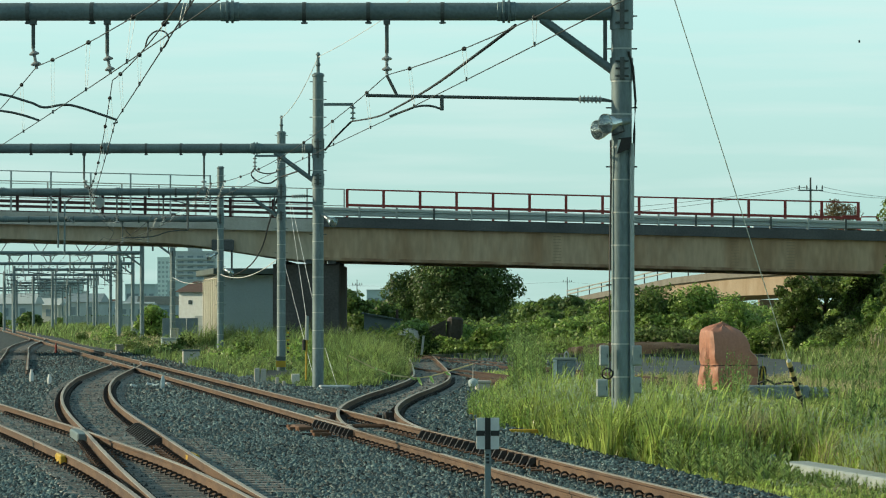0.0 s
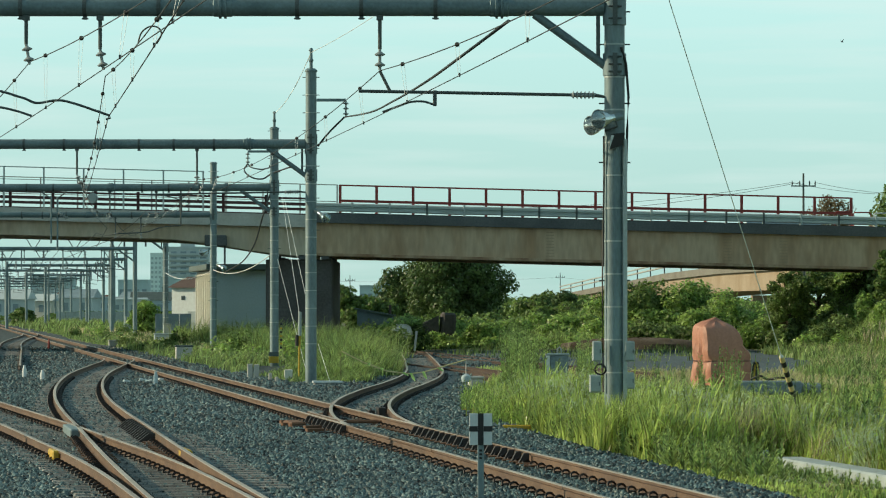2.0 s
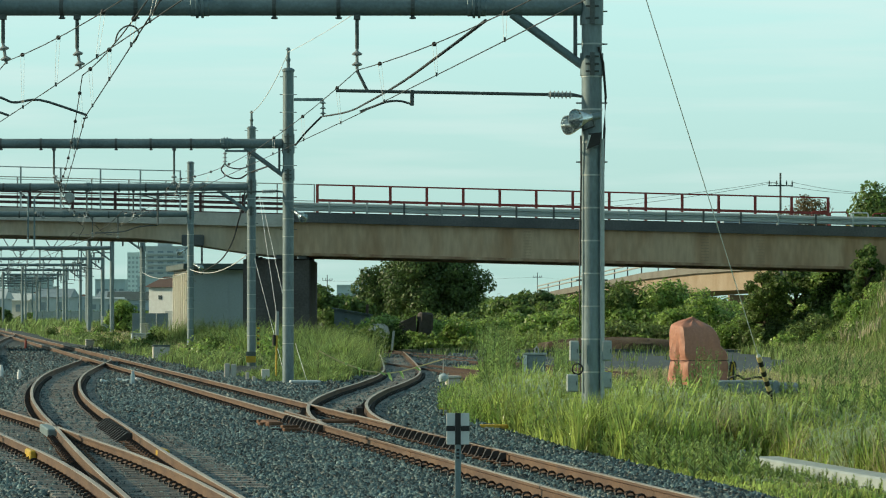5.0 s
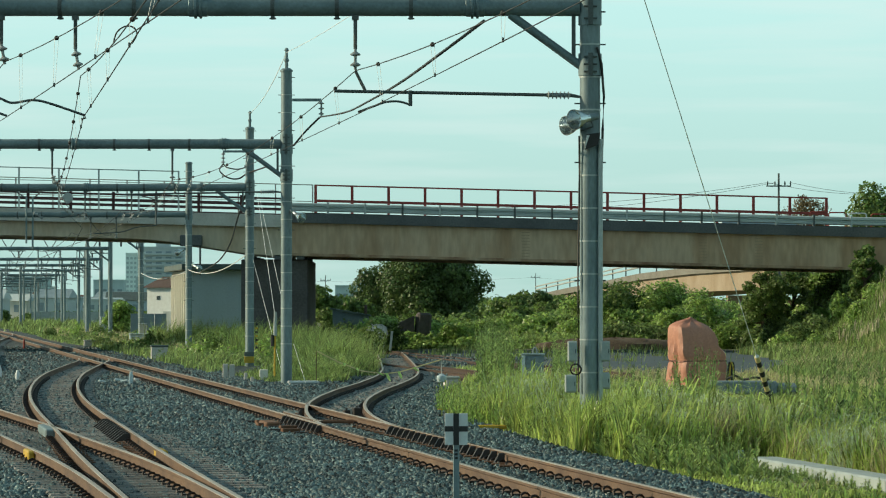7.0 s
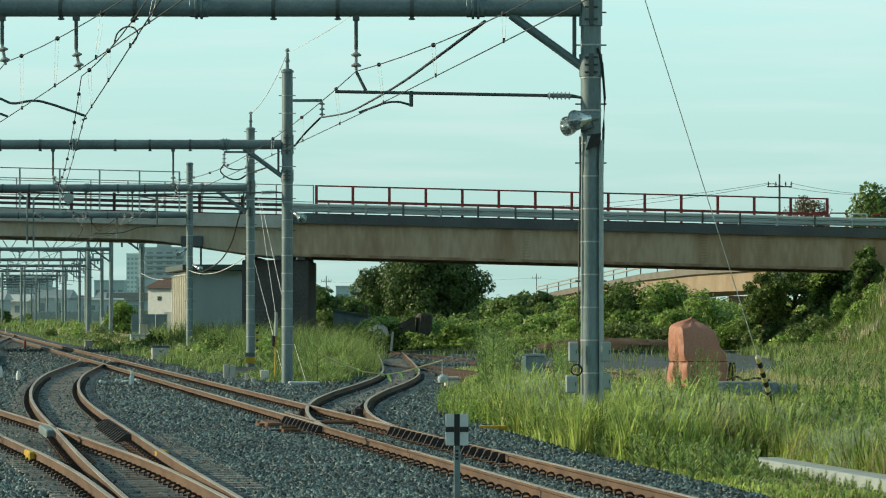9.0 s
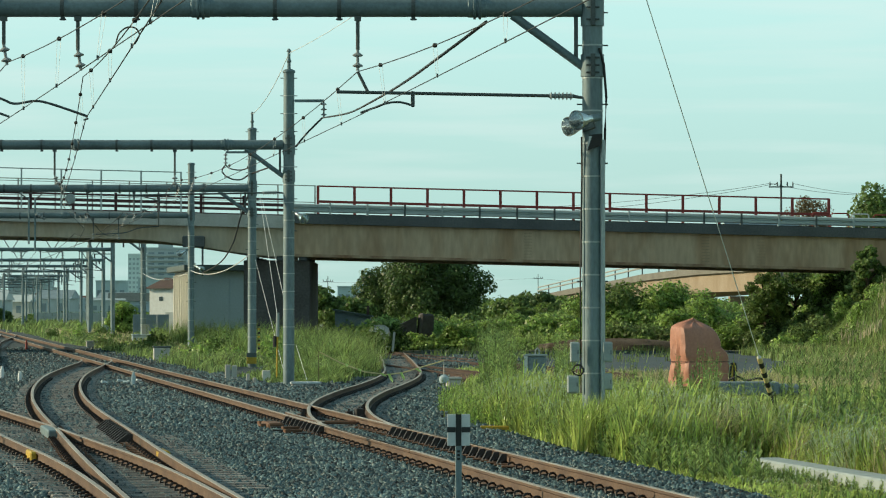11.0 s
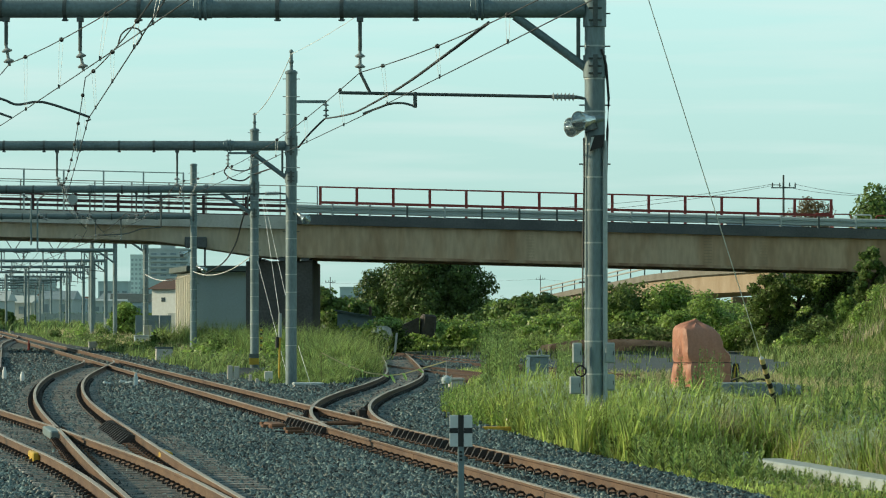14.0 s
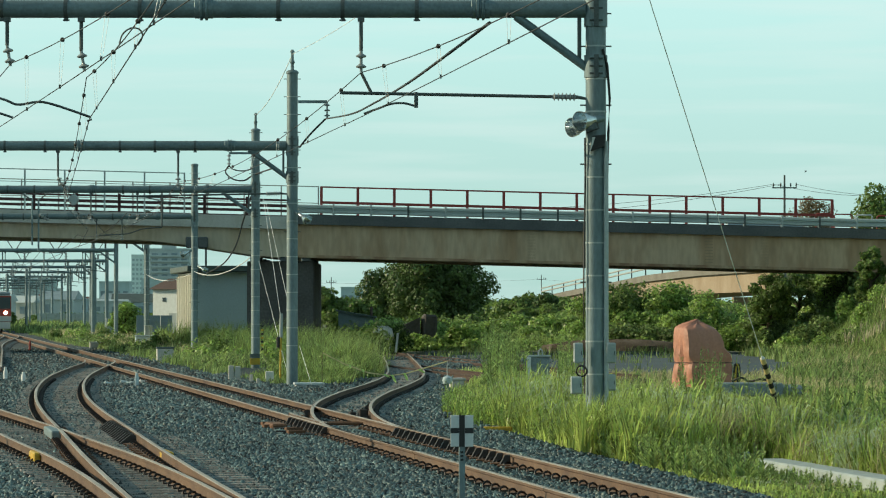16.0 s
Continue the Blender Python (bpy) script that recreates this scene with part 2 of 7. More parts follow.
# ---------------------------------------------------------------- mesh tools
class Geo:
    """Collects faces; each face has the index of a material."""

    def __init__(self):
        self.v, self.f, self.m = [], [], []

    def add(self, verts, faces, mi=0):
        o = len(self.v)
        self.v += [tuple(p) for p in verts]
        self.f += [tuple(i + o for i in f) for f in faces]
        self.m += [mi] * len(faces)
        return self

    def box(self, x0, x1, y0, y1, z0, z1, mi=0, bevel=0.0, turn=None):
        b = min(bevel, (x1 - x0) / 3, (y1 - y0) / 3, (z1 - z0) / 3)
        if b <= 0:
            v = [(x, y, z) for z in (z0, z1) for x, y in ((x0, y0), (x1, y0), (x1, y1), (x0, y1))]
            f = [(3, 2, 1, 0), (4, 5, 6, 7), (0, 1, 5, 4), (1, 2, 6, 5), (2, 3, 7, 6), (3, 0, 4, 7)]
        else:
            bm = bmesh.new()
            bmesh.ops.create_cube(bm, size=1)
            for q in bm.verts:
                q.co = Vector(((x0 + x1) / 2 + q.co.x * (x1 - x0), (y0 + y1) / 2 + q.co.y * (y1 - y0), (z0 + z1) / 2 + q.co.z * (z1 - z0)))
            bmesh.ops.bevel(bm, geom=bm.edges[:], offset=b, segments=1, affect="EDGES")
            bm.verts.index_update()
            v = [q.co.copy() for q in bm.verts]
            f = [[q.index for q in g.verts] for g in bm.faces]
            bm.free()
        if turn is not None:
            v = [turn @ Vector(q) for q in v]
        return self.add(v, f, mi)

    def cyl(self, p0, p1, r0, r1=None, n=12, mi=0, caps=True):
        p0, p1 = Vector(p0), Vector(p1)
        r1 = r0 if r1 is None else r1
        q = (p1 - p0).to_track_quat("Z", "Y").to_matrix()
        ring = [q @ Vector((math.cos(2 * math.pi * i / n), math.sin(2 * math.pi * i / n), 0)) for i in range(n)]
        v = [p0 + r * r0 for r in ring] + [p1 + r * r1 for r in ring]
        f = [(i, (i + 1) % n, n + (i + 1) % n, n + i) for i in range(n)]
        if caps:
            f += [tuple(range(n))[::-1], tuple(range(n, 2 * n))]
        return self.add(v, f, mi)

    def lathe(self, p0, p1, prof, n=14, mi=0):
        """A turned body along p0-p1; prof: (distance along in metres, radius)."""
        p0, p1 = Vector(p0), Vector(p1)
        way = (p1 - p0).normalized()
        q = way.to_track_quat("Z", "Y").to_matrix()
        ring = [q @ Vector((math.cos(2 * math.pi * i / n), math.sin(2 * math.pi * i / n), 0)) for i in range(n)]
        v = [p0 + way * d + r * rad for d, rad in prof for r in ring]
        f = [(k * n + i, k * n + (i + 1) % n, (k + 1) * n + (i + 1) % n, (k + 1) * n + i) for k in range(len(prof) - 1) for i in range(n)]
        f += [tuple(range(n))[::-1], tuple(range((len(prof) - 1) * n, len(prof) * n))]
        return self.add(v, f, mi)

    def tube(self, pts, r, n=6, mi=0):
        pts = [Vector(p) for p in pts]
        v, f = [], []
        for k, p in enumerate(pts):
            way = (pts[min(k + 1, len(pts) - 1)] - pts[max(k - 1, 0)]).normalized()
            q = way.to_track_quat("Z", "Y" if abs(way.y) < 0.9 else "X").to_matrix()
            v += [p + q @ Vector((r * math.cos(2 * math.pi * i / n), r * math.sin(2 * math.pi * i / n), 0)) for i in range(n)]
        for k in range(len(pts) - 1):
            f += [(k * n + i, k * n + (i + 1) % n, (k + 1) * n + (i + 1) % n, (k + 1) * n + i) for i in range(n)]
        f += [tuple(range(n))[::-1], tuple(range((len(pts) - 1) * n, len(pts) * n))]
        return self.add(v, f, mi)

    def ball(self, c, r, n=8, mi=0):
        return self.lathe(Vector(c) - Vector((0, 0, r)), Vector(c) + Vector((0, 0, r)),
                          [(r - r * math.cos(a), max(r * math.sin(a), 1e-4)) for a in [math.pi * i / 6 for i in range(7)]], n, mi)

    def mesh(self, name, mats, smooth=False):
        me = bpy.data.meshes.new(name)
        me.from_pydata(self.v, [], self.f)
        for m in (mats if isinstance(mats, (list, tuple)) else [mats]):
            me.materials.append(m)
        me.polygons.foreach_set("material_index", self.m)
        if smooth:
            me.shade_smooth()
            me.set_sharp_from_angle(angle=radians(35))
        me.update()
        return me


def part(name, geo, material, parent=None, label="", smooth=True):
    ob = new(name, geo.mesh(name, material, smooth) if isinstance(geo, Geo) else geo)
    if parent is not None:
        ob.parent = parent
    return tagged(ob, label) if label else ob


def thing(name, label, category, group="", kind="", m=None):
    ob = tagged(new(name), label, category, group, kind)
    if m is not None:
        ob.matrix_basis = m
    return ob


def fast_mesh(name, verts, tris, material, per=3):
    """A big mesh from arrays, quick to build."""
    me = bpy.data.meshes.new(name)
    me.vertices.add(len(verts))
    me.vertices.foreach_set("co", np.asarray(verts, np.float32).ravel())
    n = len(tris)
    me.loops.add(n * per)
    me.loops.foreach_set("vertex_index", np.asarray(tris, np.int32).ravel())
    me.polygons.add(n)
    me.polygons.foreach_set("loop_start", np.arange(0, n * per, per, dtype=np.int32))
    me.polygons.foreach_set("loop_total", np.full(n, per, np.int32))
    me.materials.append(material)
    me.update(calc_edges=True)
    return me


RNG = np.random.default_rng(11)
RND = random.Random(5)


# ---------------------------------------------------------------- lie of the land
def main_line(y):
    return 7.237 - 0.1471 * y


def smooth_line(points):
    """x for a given y, through a few control points of an alignment."""
    ys, xs = np.array([p[0] for p in points], float), np.array([p[1] for p in points], float)
    d = np.gradient(xs, ys)

    def at(y):
        y = np.asarray(y, float)
        k = np.clip(np.searchsorted(ys, y) - 1, 0, len(ys) - 2)
        h = ys[k + 1] - ys[k]
        s = (y - ys[k]) / h
        inside = (2 * s**3 - 3 * s**2 + 1) * xs[k] + (s**3 - 2 * s**2 + s) * h * d[k] + (-2 * s**3 + 3 * s**2) * xs[k + 1] + (s**3 - s**2) * h * d[k + 1]
        return np.where(s < 0, xs[0] + (y - ys[0]) * d[0], np.where(s > 1, xs[-1] + (y - ys[-1]) * d[-1], inside))
    return at


BRANCH = smooth_line([(-20, 5.6), (20, -0.2), (35.8, -2.58), (41.6, -3.43), (46.5, -4.13), (58, -5.72), (66.1, -6.85), (76.9, -8.24), (88.5, -9.53),
                      (104, -10.95), (121, -12.1), (134, -12.95), (150, -14.83)])
LEFT = smooth_line([(-20, 5.5), (20, -0.35), (35.8, -2.72), (42.1, -3.77), (46.3, -4.55), (50.5, -5.4), (56, -6.5), (67.3, -8.88), (90, -13.8), (130, -22.5)])
SIDING = smooth_line([(40, 1.353), (50, -0.118), (59, -1.38), (68, -1.95), (74.5, -2.05), (82.3, -1.89), (92.5, -1.46), (101.5, -1.2), (110, -1.17), (124, -1.4), (149, -1.95), (168, -2.4)])
OLD_A = smooth_line([(112, 5.6), (138, 1.9), (168, -2.1), (176, -3.2)])
OLD_B = smooth_line([(100, 2.9), (119, 0.05), (132, -1.5), (140, -1.75)])
FAR_LEFT = smooth_line([(120, -15.5), (150, -19.2), (180, -22.9), (196, -24.9), (215, -27.1), (231, -28.8), (248, -30.5), (262, -31.9), (285, -34.7)])
EDGE = smooth_line([(0, 9.2), (30, 4.95), (46, 3.0), (55, 1.9), (65, 0.95), (80, 0.6), (100, 0.6), (130, 0.4), (165, -0.2), (175, -12), (200, -18), (320, -36), (900, -121)])


def step(a, b, x):
    s = np.clip((x - a) / (b - a), 0, 1)
    return s * s * (3 - 2 * s)


def land(x, y):
    x, y = np.asarray(x, float), np.asarray(y, float)
    z = -0.02 + 0 * x
    # the field lies a little below the line
    z = z - 0.28 * step(0.5, 4, x - EDGE(y)) * (1 - step(120, 160, y))
    # the road embankment beside the bridge, and the bank behind it
    road = 6.0 * step(17.6, 25.0, x) * step(124, 154, y) * (1 - step(196, 225, y))
    bank = 1.55 * step(2, 11, x) * step(194, 212, y) + 0.7 * step(-8, 0, x) * step(198, 212, y)
    z = z + np.maximum(road, bank * (1 - step(300, 420, y)))
    return z + 0.06 * np.sin(x * 0.9 + y * 0.31) * np.sin(y * 0.47 - x * 0.2) * step(2, 5, x - EDGE(y))


def grid_mesh(name, xs, ys, height, material):
    X, Y = np.meshgrid(xs, ys)
    v = np.stack([X, Y, height(X, Y)], -1).reshape(-1, 3)
    nx, ny = len(xs), len(ys)
    i = (np.arange(ny - 1)[:, None] * nx + np.arange(nx - 1)[None, :]).ravel()
    me = fast_mesh(name, v, np.stack([i, i + 1, i + nx + 1, i + nx], -1), material, 4)
    me.shade_smooth()
    return me


xs = np.concatenate([np.linspace(-3500, -150, 14), np.linspace(-120, -42, 20), np.linspace(-40, 45, 150), np.linspace(50, 150, 20), np.linspace(200, 3500, 14)])
ys = np.concatenate([np.linspace(-1500, -60, 10), np.linspace(-40, 30, 20), np.linspace(31, 260, 240), np.linspace(265, 600, 60), np.linspace(650, 4800, 20)])
tagged(new("ground", grid_mesh("ground", xs, ys, land, MAT["ground"])), "weedy earth ground beside the railway", "ground", kind="structure")


def ballast():
    ys = np.concatenate([np.linspace(-20, 30, 26), np.linspace(31, 180, 300), np.linspace(185, 900, 120)])
    us = np.linspace(0, 1, 90) ** 0.8
    X = np.array([(-0.20 * max(y, 0) - 14) + us * (float(EDGE(y)) - (-0.20 * max(y, 0) - 14)) for y in ys])
    Y = np.repeat(ys[:, None], len(us), 1)
    edge = np.array([float(EDGE(y)) for y in ys])[:, None]
    Z = -0.12 + 0.205 * step(0, 0.9, edge - X) + 0.02 * np.sin(X * 2.1 + Y * 0.3) * np.sin(Y * 1.1) * step(60, 40, Y)
    n = len(us)
    i = (np.arange(len(ys) - 1)[:, None] * n + np.arange(n - 1)[None, :]).ravel()
    me = fast_mesh("ballast_bed", np.stack([X, Y, Z], -1).reshape(-1, 3), np.stack([i, i + 1, i + n + 1, i + n], -1), MAT["gravel"], 4)
    me.shade_smooth()
    bed = tagged(new("ballast_bed", me), "grey crushed stone ballast bed under the tracks", "ballast", kind="structure")
    # loose stones, thick near the camera
    pts = []
    for y0, y1, dens, size in ((30, 46, 310, 0.036), (46, 62, 225, 0.040), (62, 90, 85, 0.05), (90, 140, 23, 0.052), (140, 200, 5, 0.06)):
        area = 0.5 * (y1 - y0) * 0.29 * (y0 + y1) * 1.0
        n = int(dens * area)
        y = RNG.uniform(y0, y1, n)
        x = RNG.uniform(-0.15, 0.14, n) * y
        e = EDGE(y) + RNG.uniform(-0.2, 0.35, n)
        ok = (x < e) & ((y < 108) | (x < main_line(y) + 3.0) | (x > SIDING(y) - 1.6))
        x, y, e = x[ok], y[ok], e[ok]
        z = np.maximum(0.09 * step(-0.15, 0.9, e - x) - 0.10 * (1 - step(-0.3, 0.5, e - x)), -0.1)
        # fewer stones over the sleepers inside the tracks
        keep = np.ones(len(x), bool)
        for line in (BRANCH, LEFT):
            d = np.abs(x - line(y))
            keep &= ~((d < 0.95) & (np.floor(y / 0.3) % 2 == 0) & (RNG.random(len(x)) < 0.6))
        pts.append(np.stack([x, y, z, np.full(len(x), size)], -1)[keep])
    p = np.concatenate(pts)
    n = len(p)
    base = np.array([(1, 0, 0), (-1, 0, 0), (0, 1, 0), (0, -1, 0), (0, 0, 1), (0, 0, -1)], float)
    v = base[None] * RNG.uniform(0.55, 1.3, (n, 6, 1)) + RNG.normal(0, 0.22, (n, 6, 3))
    a, b = RNG.uniform(0, 6.28, n), RNG.uniform(-0.7, 0.7, n)
    ca, sa, cb, sb = np.cos(a), np.sin(a), np.cos(b), np.sin(b)
    x, y, z = v[..., 0], v[..., 1], v[..., 2]
    y, z = cb[:, None] * y - sb[:, None] * z, sb[:, None] * y + cb[:, None] * z
    x, y = ca[:, None] * x - sa[:, None] * y, sa[:, None] * x + ca[:, None] * y
    s = (p[:, 3] * RNG.uniform(0.7, 1.35, n))[:, None]
    v = np.stack([x * s + p[:, 0:1], y * s + p[:, 1:2], z * s * 0.8 + p[:, 2:3] + 0.01], -1).reshape(-1, 3)
    faces = np.array([(0, 2, 4), (2, 1, 4), (1, 3, 4), (3, 0, 4), (2, 0, 5), (1, 2, 5), (3, 1, 5), (0, 3, 5)])
    tris = (np.arange(n)[:, None, None] * 6 + faces[None]).reshape(-1, 3)
    ob = new("ballast_stones", fast_mesh("ballast_stones", v, tris, MAT["stone"]))
    tagged(ob, "loose grey crushed stones on the track bed", "stones", kind="stuff")
    return bed


ballast()
me = grid_mesh("gravel_lot", np.linspace(-1.0, 15.5, 60), np.linspace(118, 190, 70), lambda X, Y: land(X, Y) + 0.03 + 0 * X, MAT["lot"])
tagged(new("gravel_lot", me), "pale gravel yard under the bridge", "gravel yard", kind="structure")


# ---------------------------------------------------------------- tracks
HEAD, GAUGE = 0.28, 1.067
PROFILE = [(-0.0635, -0.153), (-0.0635, -0.140), (-0.012, -0.122), (-0.008, -0.048), (-0.0325, -0.034), (-0.0325, -0.006), (-0.026, 0.0),
           (0.026, 0.0), (0.0325, -0.006), (0.0325, -0.034), (0.008, -0.048), (0.012, -0.122), (0.0635, -0.140), (0.0635, -0.153)]


def track_frames(line, y0, y1, pitch):
    ys, out, y = [], [], y0
    while y <= y1:
        ys.append(y)
        slope = float(line(y + 0.2) - line(y - 0.2)) / 0.4
        out.append((float(line(y)), y, slope))
        y += pitch / math.sqrt(1 + slope * slope)
    return out


def rail_mesh(line, side, y0, y1, z=HEAD, old=False):
    frames = track_frames(line, y0, y1, 0.8 if y1 < 200 else 1.6)
    g = Geo()
    n = len(PROFILE)
    for x, y, s in frames:
        c = 1 / math.sqrt(1 + s * s)
        ax, ay = c, -s * c
        off = side * (GAUGE / 2 + 0.0325)
        g.v += [(x + ax * (off + u), y + ay * (off + u), z + w) for u, w in PROFILE]
    for k in range(len(frames) - 1):
        for i in range(n):
            j = (i + 1) % n
            g.f.append((k * n + i, k * n + j, (k + 1) * n + j, (k + 1) * n + i))
            g.m.append(1 if i in (5, 6, 7) else 0)
    g.f += [tuple(range(n))[::-1], tuple(range((len(frames) - 1) * n, len(frames) * n))]
    g.m += [0, 0]
    return g.mesh("rail", [MAT["old_rail"], MAT["old_rail"]] if old else [MAT["rail"], MAT["head"]])


def clips_mesh(line, y0, y1, sides, size=1.0):
    """A spring clip on each side of the rail's foot at each sleeper: a looped bar across the rail."""
    g = Geo()
    for x, y, s in track_frames(line, y0, y1, 0.6):
        c = 1 / math.sqrt(1 + s * s)
        for side in sides:
            for o in (-1, 1):
                off = side * (GAUGE / 2 + 0.0325) + o * 0.105
                cx, cy = x + c * off, y - s * c * off
                pts = []
                for a in (-30, 15, 55, 90, 125, 165, 210):
                    d = -0.046 * size * math.cos(radians(a))
                    pts.append((cx + c * d, cy - s * c * d + 0.0006 * a, HEAD - 0.136 + 0.040 * size * math.sin(radians(a))))
                g.tube(pts, 0.0135 * size, 4)
                g.add([(cx + dx, cy + dy, HEAD - 0.150 + dz) for dz in (0, 0.018) for dx, dy in ((-.045, -.035), (.045, -.035), (.045, .035), (-.045, .035))],
                      [(4, 5, 6, 7), (0, 1, 5, 4), (1, 2, 6, 5), (2, 3, 7, 6), (3, 0, 4, 7)])
    return g.mesh("rail_fastening", MAT["clip"])


SLEEPER = Geo().box(-1.0, 1.0, -0.11, 0.11, -0.16, 0.0, bevel=0.02).mesh("sleeper", MAT["sleeper"])
LONG_SLEEPER = Geo().box(-1.35, 1.35, -0.11, 0.11, -0.16, 0.0, bevel=0.02).mesh("sleeper", MAT["sleeper"])
TIMBER = Geo().box(-1.0, 1.0, -0.10, 0.10, -0.14, 0.0, bevel=0.02).mesh("sleeper", MAT["timber"])


def track(label, line, y0, y1, sleepers=(0, 0), clips=(0, 0), long=(0, 0), mesh=None, z=HEAD, sunk=0.0):
    t = thing("railway_track", label, "railway track", "tracks of the yard", kind="structure")
    for side in (-1, 1):
        part("rail", rail_mesh(line, side, y0, y1, z, mesh is not None), None, t)
    for x, y, s in track_frames(line, sleepers[0], sleepers[1], 0.6):
        data = LONG_SLEEPER if long[0] < y < long[1] else (mesh or SLEEPER)
        ob = part("sleeper", data, None, t)
        ob.matrix_basis = pose(x, y, z - 0.150 - sunk, 0, 0, -math.degrees(math.atan(s)))
    if clips[1] > clips[0]:
        part("rail_fastening", clips_mesh(line, clips[0], clips[1], (-1, 1), 1.05), None, t, "dark spring clips along the rail feet")
    return t


track("straight rusty main line on grey sleepers", main_line, -20, 880, (30, 150), (30, 135), (46, 62), sunk=0.042)
track("curving branch line with rusty rails", BRANCH, -20, 139, (34, 128), (34, 105), (40, 58))
track("rusty track joining the branch in a turnout", LEFT, -20, 128, (34, 72), (34, 72))
track("weedy siding curving away from the main line", SIDING, 48, 160, (62, 150), (62, 110))
track("old sunken side track among weeds", OLD_A, 112, 176, (112, 170), mesh=TIMBER, z=0.16)
track("old side track joining the siding", OLD_B, 104, 140, (104, 138), mesh=TIMBER, z=0.20)
track("far branch curving off the main line", FAR_LEFT, 120, 285, (160, 280))


# ---------------------------------------------------------------- portals of the overhead line
def insulator_profile(length, discs, r_core, r_disc):
    prof = [(0, r_core)]
    for i in range(discs):
        a = length * (i + 0.5) / discs
        w = length / discs
        prof += [(a - 0.25 * w, r_core), (a, r_disc), (a + 0.12 * w, r_disc * 0.9), (a + 0.2 * w, r_core)]
    return prof + [(length, r_core)]


def portal(x, y, beam_z, top_z, left_x, hangers=(), rod=0.6, detail=2, r=0.159, base=-0.05, brace=True, extra=()):
    """A portal: a tube pole beside the line, a tube beam across the tracks, a diagonal brace. Its space has the pole's foot as origin."""
    p = thing("catenary_portal", "galvanized steel tube portal carrying overhead wires", "overhead line portal", "portals along the line", m=pose(x, y, 0))
    n = 20 if detail > 1 else 10
    g = Geo().cyl((0, 0, base), (0, 0, top_z), r, r * 0.96, n)
    g.lathe((0, 0, top_z), (0, 0, top_z + 0.1), [(0, r * 1.12), (0.05, r * 1.12), (0.1, r * 0.7)], n)
    part("pole", g, MAT["zinc"], p)
    rb = r * 0.86
    part("beam", Geo().cyl((-r, 0, beam_z), (left_x - x, 0, beam_z), rb, rb, n), MAT["beam"], p, "weathered grey tube beam")
    part("left_pole", Geo().cyl((left_x - x, 0, base), (left_x - x, 0, beam_z + 0.4), r, r * 0.96, n), MAT["zinc"], p)
    if detail > 0:
        for zc, h in ((beam_z, 0.55), (beam_z - 0.88, 0.34)) if brace else ((beam_z, 0.5),):
            c = part("clamp_sleeve", Geo().cyl((0, 0, zc - h / 2), (0, 0, zc + h / 2), r * 1.12, None, n), MAT["zinc"], p)
            for s in (-1, 1):
                y1 = s * r * 1.12
                part("seam_flange", Geo().box(-0.035, 0.035, min(y1, y1 + s * 0.05), max(y1, y1 + s * 0.05), zc - h / 2, zc + h / 2), MAT["dark_zinc"], c)
            if detail > 1:
                for k in range(3):
                    b = zc - h / 2 + h * (k + 0.5) / 3
                    part("bolt", Geo().cyl((-0.10, -r * 1.15, b), (0.10, -r * 1.15, b), 0.016, None, 6), MAT["dark_zinc"], c)
    if brace:
        part("brace", Geo().cyl((-r * 0.6, 0, beam_z - 0.93), (-1.22, 0, beam_z - rb * 0.8), 0.066, None, 12), MAT["beam"], p, "diagonal tube brace")
        if detail > 0:
            part("strut", Geo().box(-0.28, -0.22, -0.03, 0.03, beam_z - 0.78, beam_z - rb), MAT["dark_zinc"], p)
    if detail > 0:
        # bolted flange of the beam, clamps, small hooks under it
        span = x - left_x
        k = 0
        d = 1.75
        while d < min(span, 12):
            g = Geo()
            if k % 4 == 0:
                g.lathe((-d - 0.15, 0, beam_z), (-d + 0.15, 0, beam_z),
                        [(0, rb), (0.01, rb * 1.07), (0.08, rb * 1.07), (0.085, rb * 1.28), (0.12, rb * 1.28), (0.125, rb * 1.07), (0.16, rb * 1.07),
                         (0.165, rb * 1.28), (0.20, rb * 1.28), (0.205, rb * 1.07), (0.28, rb * 1.07), (0.29, rb)], n)
                part("flange", g, MAT["beam"], p)
            else:
                g.cyl((-d - 0.03, 0, beam_z), (-d + 0.03, 0, beam_z), rb * 1.07, None, n)
                g.box(-d - 0.03, -d + 0.03, -0.04, 0.04, beam_z - rb - 0.05, beam_z - rb)
                g.cyl((-d - 0.05, 0, beam_z - rb - 0.035), (-d + 0.05, 0, beam_z - rb - 0.035), 0.014, None, 6)
                g.box(-d - 0.025, -d + 0.025, -rb - 0.03, -rb, beam_z - 0.03, beam_z + 0.03)
                part("beam_clamp", g, MAT["dark_zinc"], p)
            d += 1.13 if k % 2 else 0.98
            k += 1
        z = 1.2
        while z < top_z - 0.2:
            if abs(z - beam_z) > 0.4:
                part("band", Geo().cyl((0, 0, z - 0.012), (0, 0, z + 0.012), r * 1.03, None, n), MAT["guard"], p)
            z += 0.5
        z = 2.6
        while z < top_z:
            part("step_bolt", Geo().cyl((-r - 0.08, 0, z), (r + 0.08, 0, z), 0.012, None, 5), MAT["dark_zinc"], p)
            z += 0.9 if z < 6 else 0.5
    if rod:
        g = Geo().cyl((0, 0, top_z + 0.08), (0, 0, top_z + rod), 0.05, 0.04, 8).ball((0, 0, top_z + rod * 0.55), 0.07)
        g.cyl((0, 0, top_z + rod), (0, 0, top_z + rod + 0.08), 0.075, 0.03, 8)
        part("top_rod", g, MAT["zinc"], p)
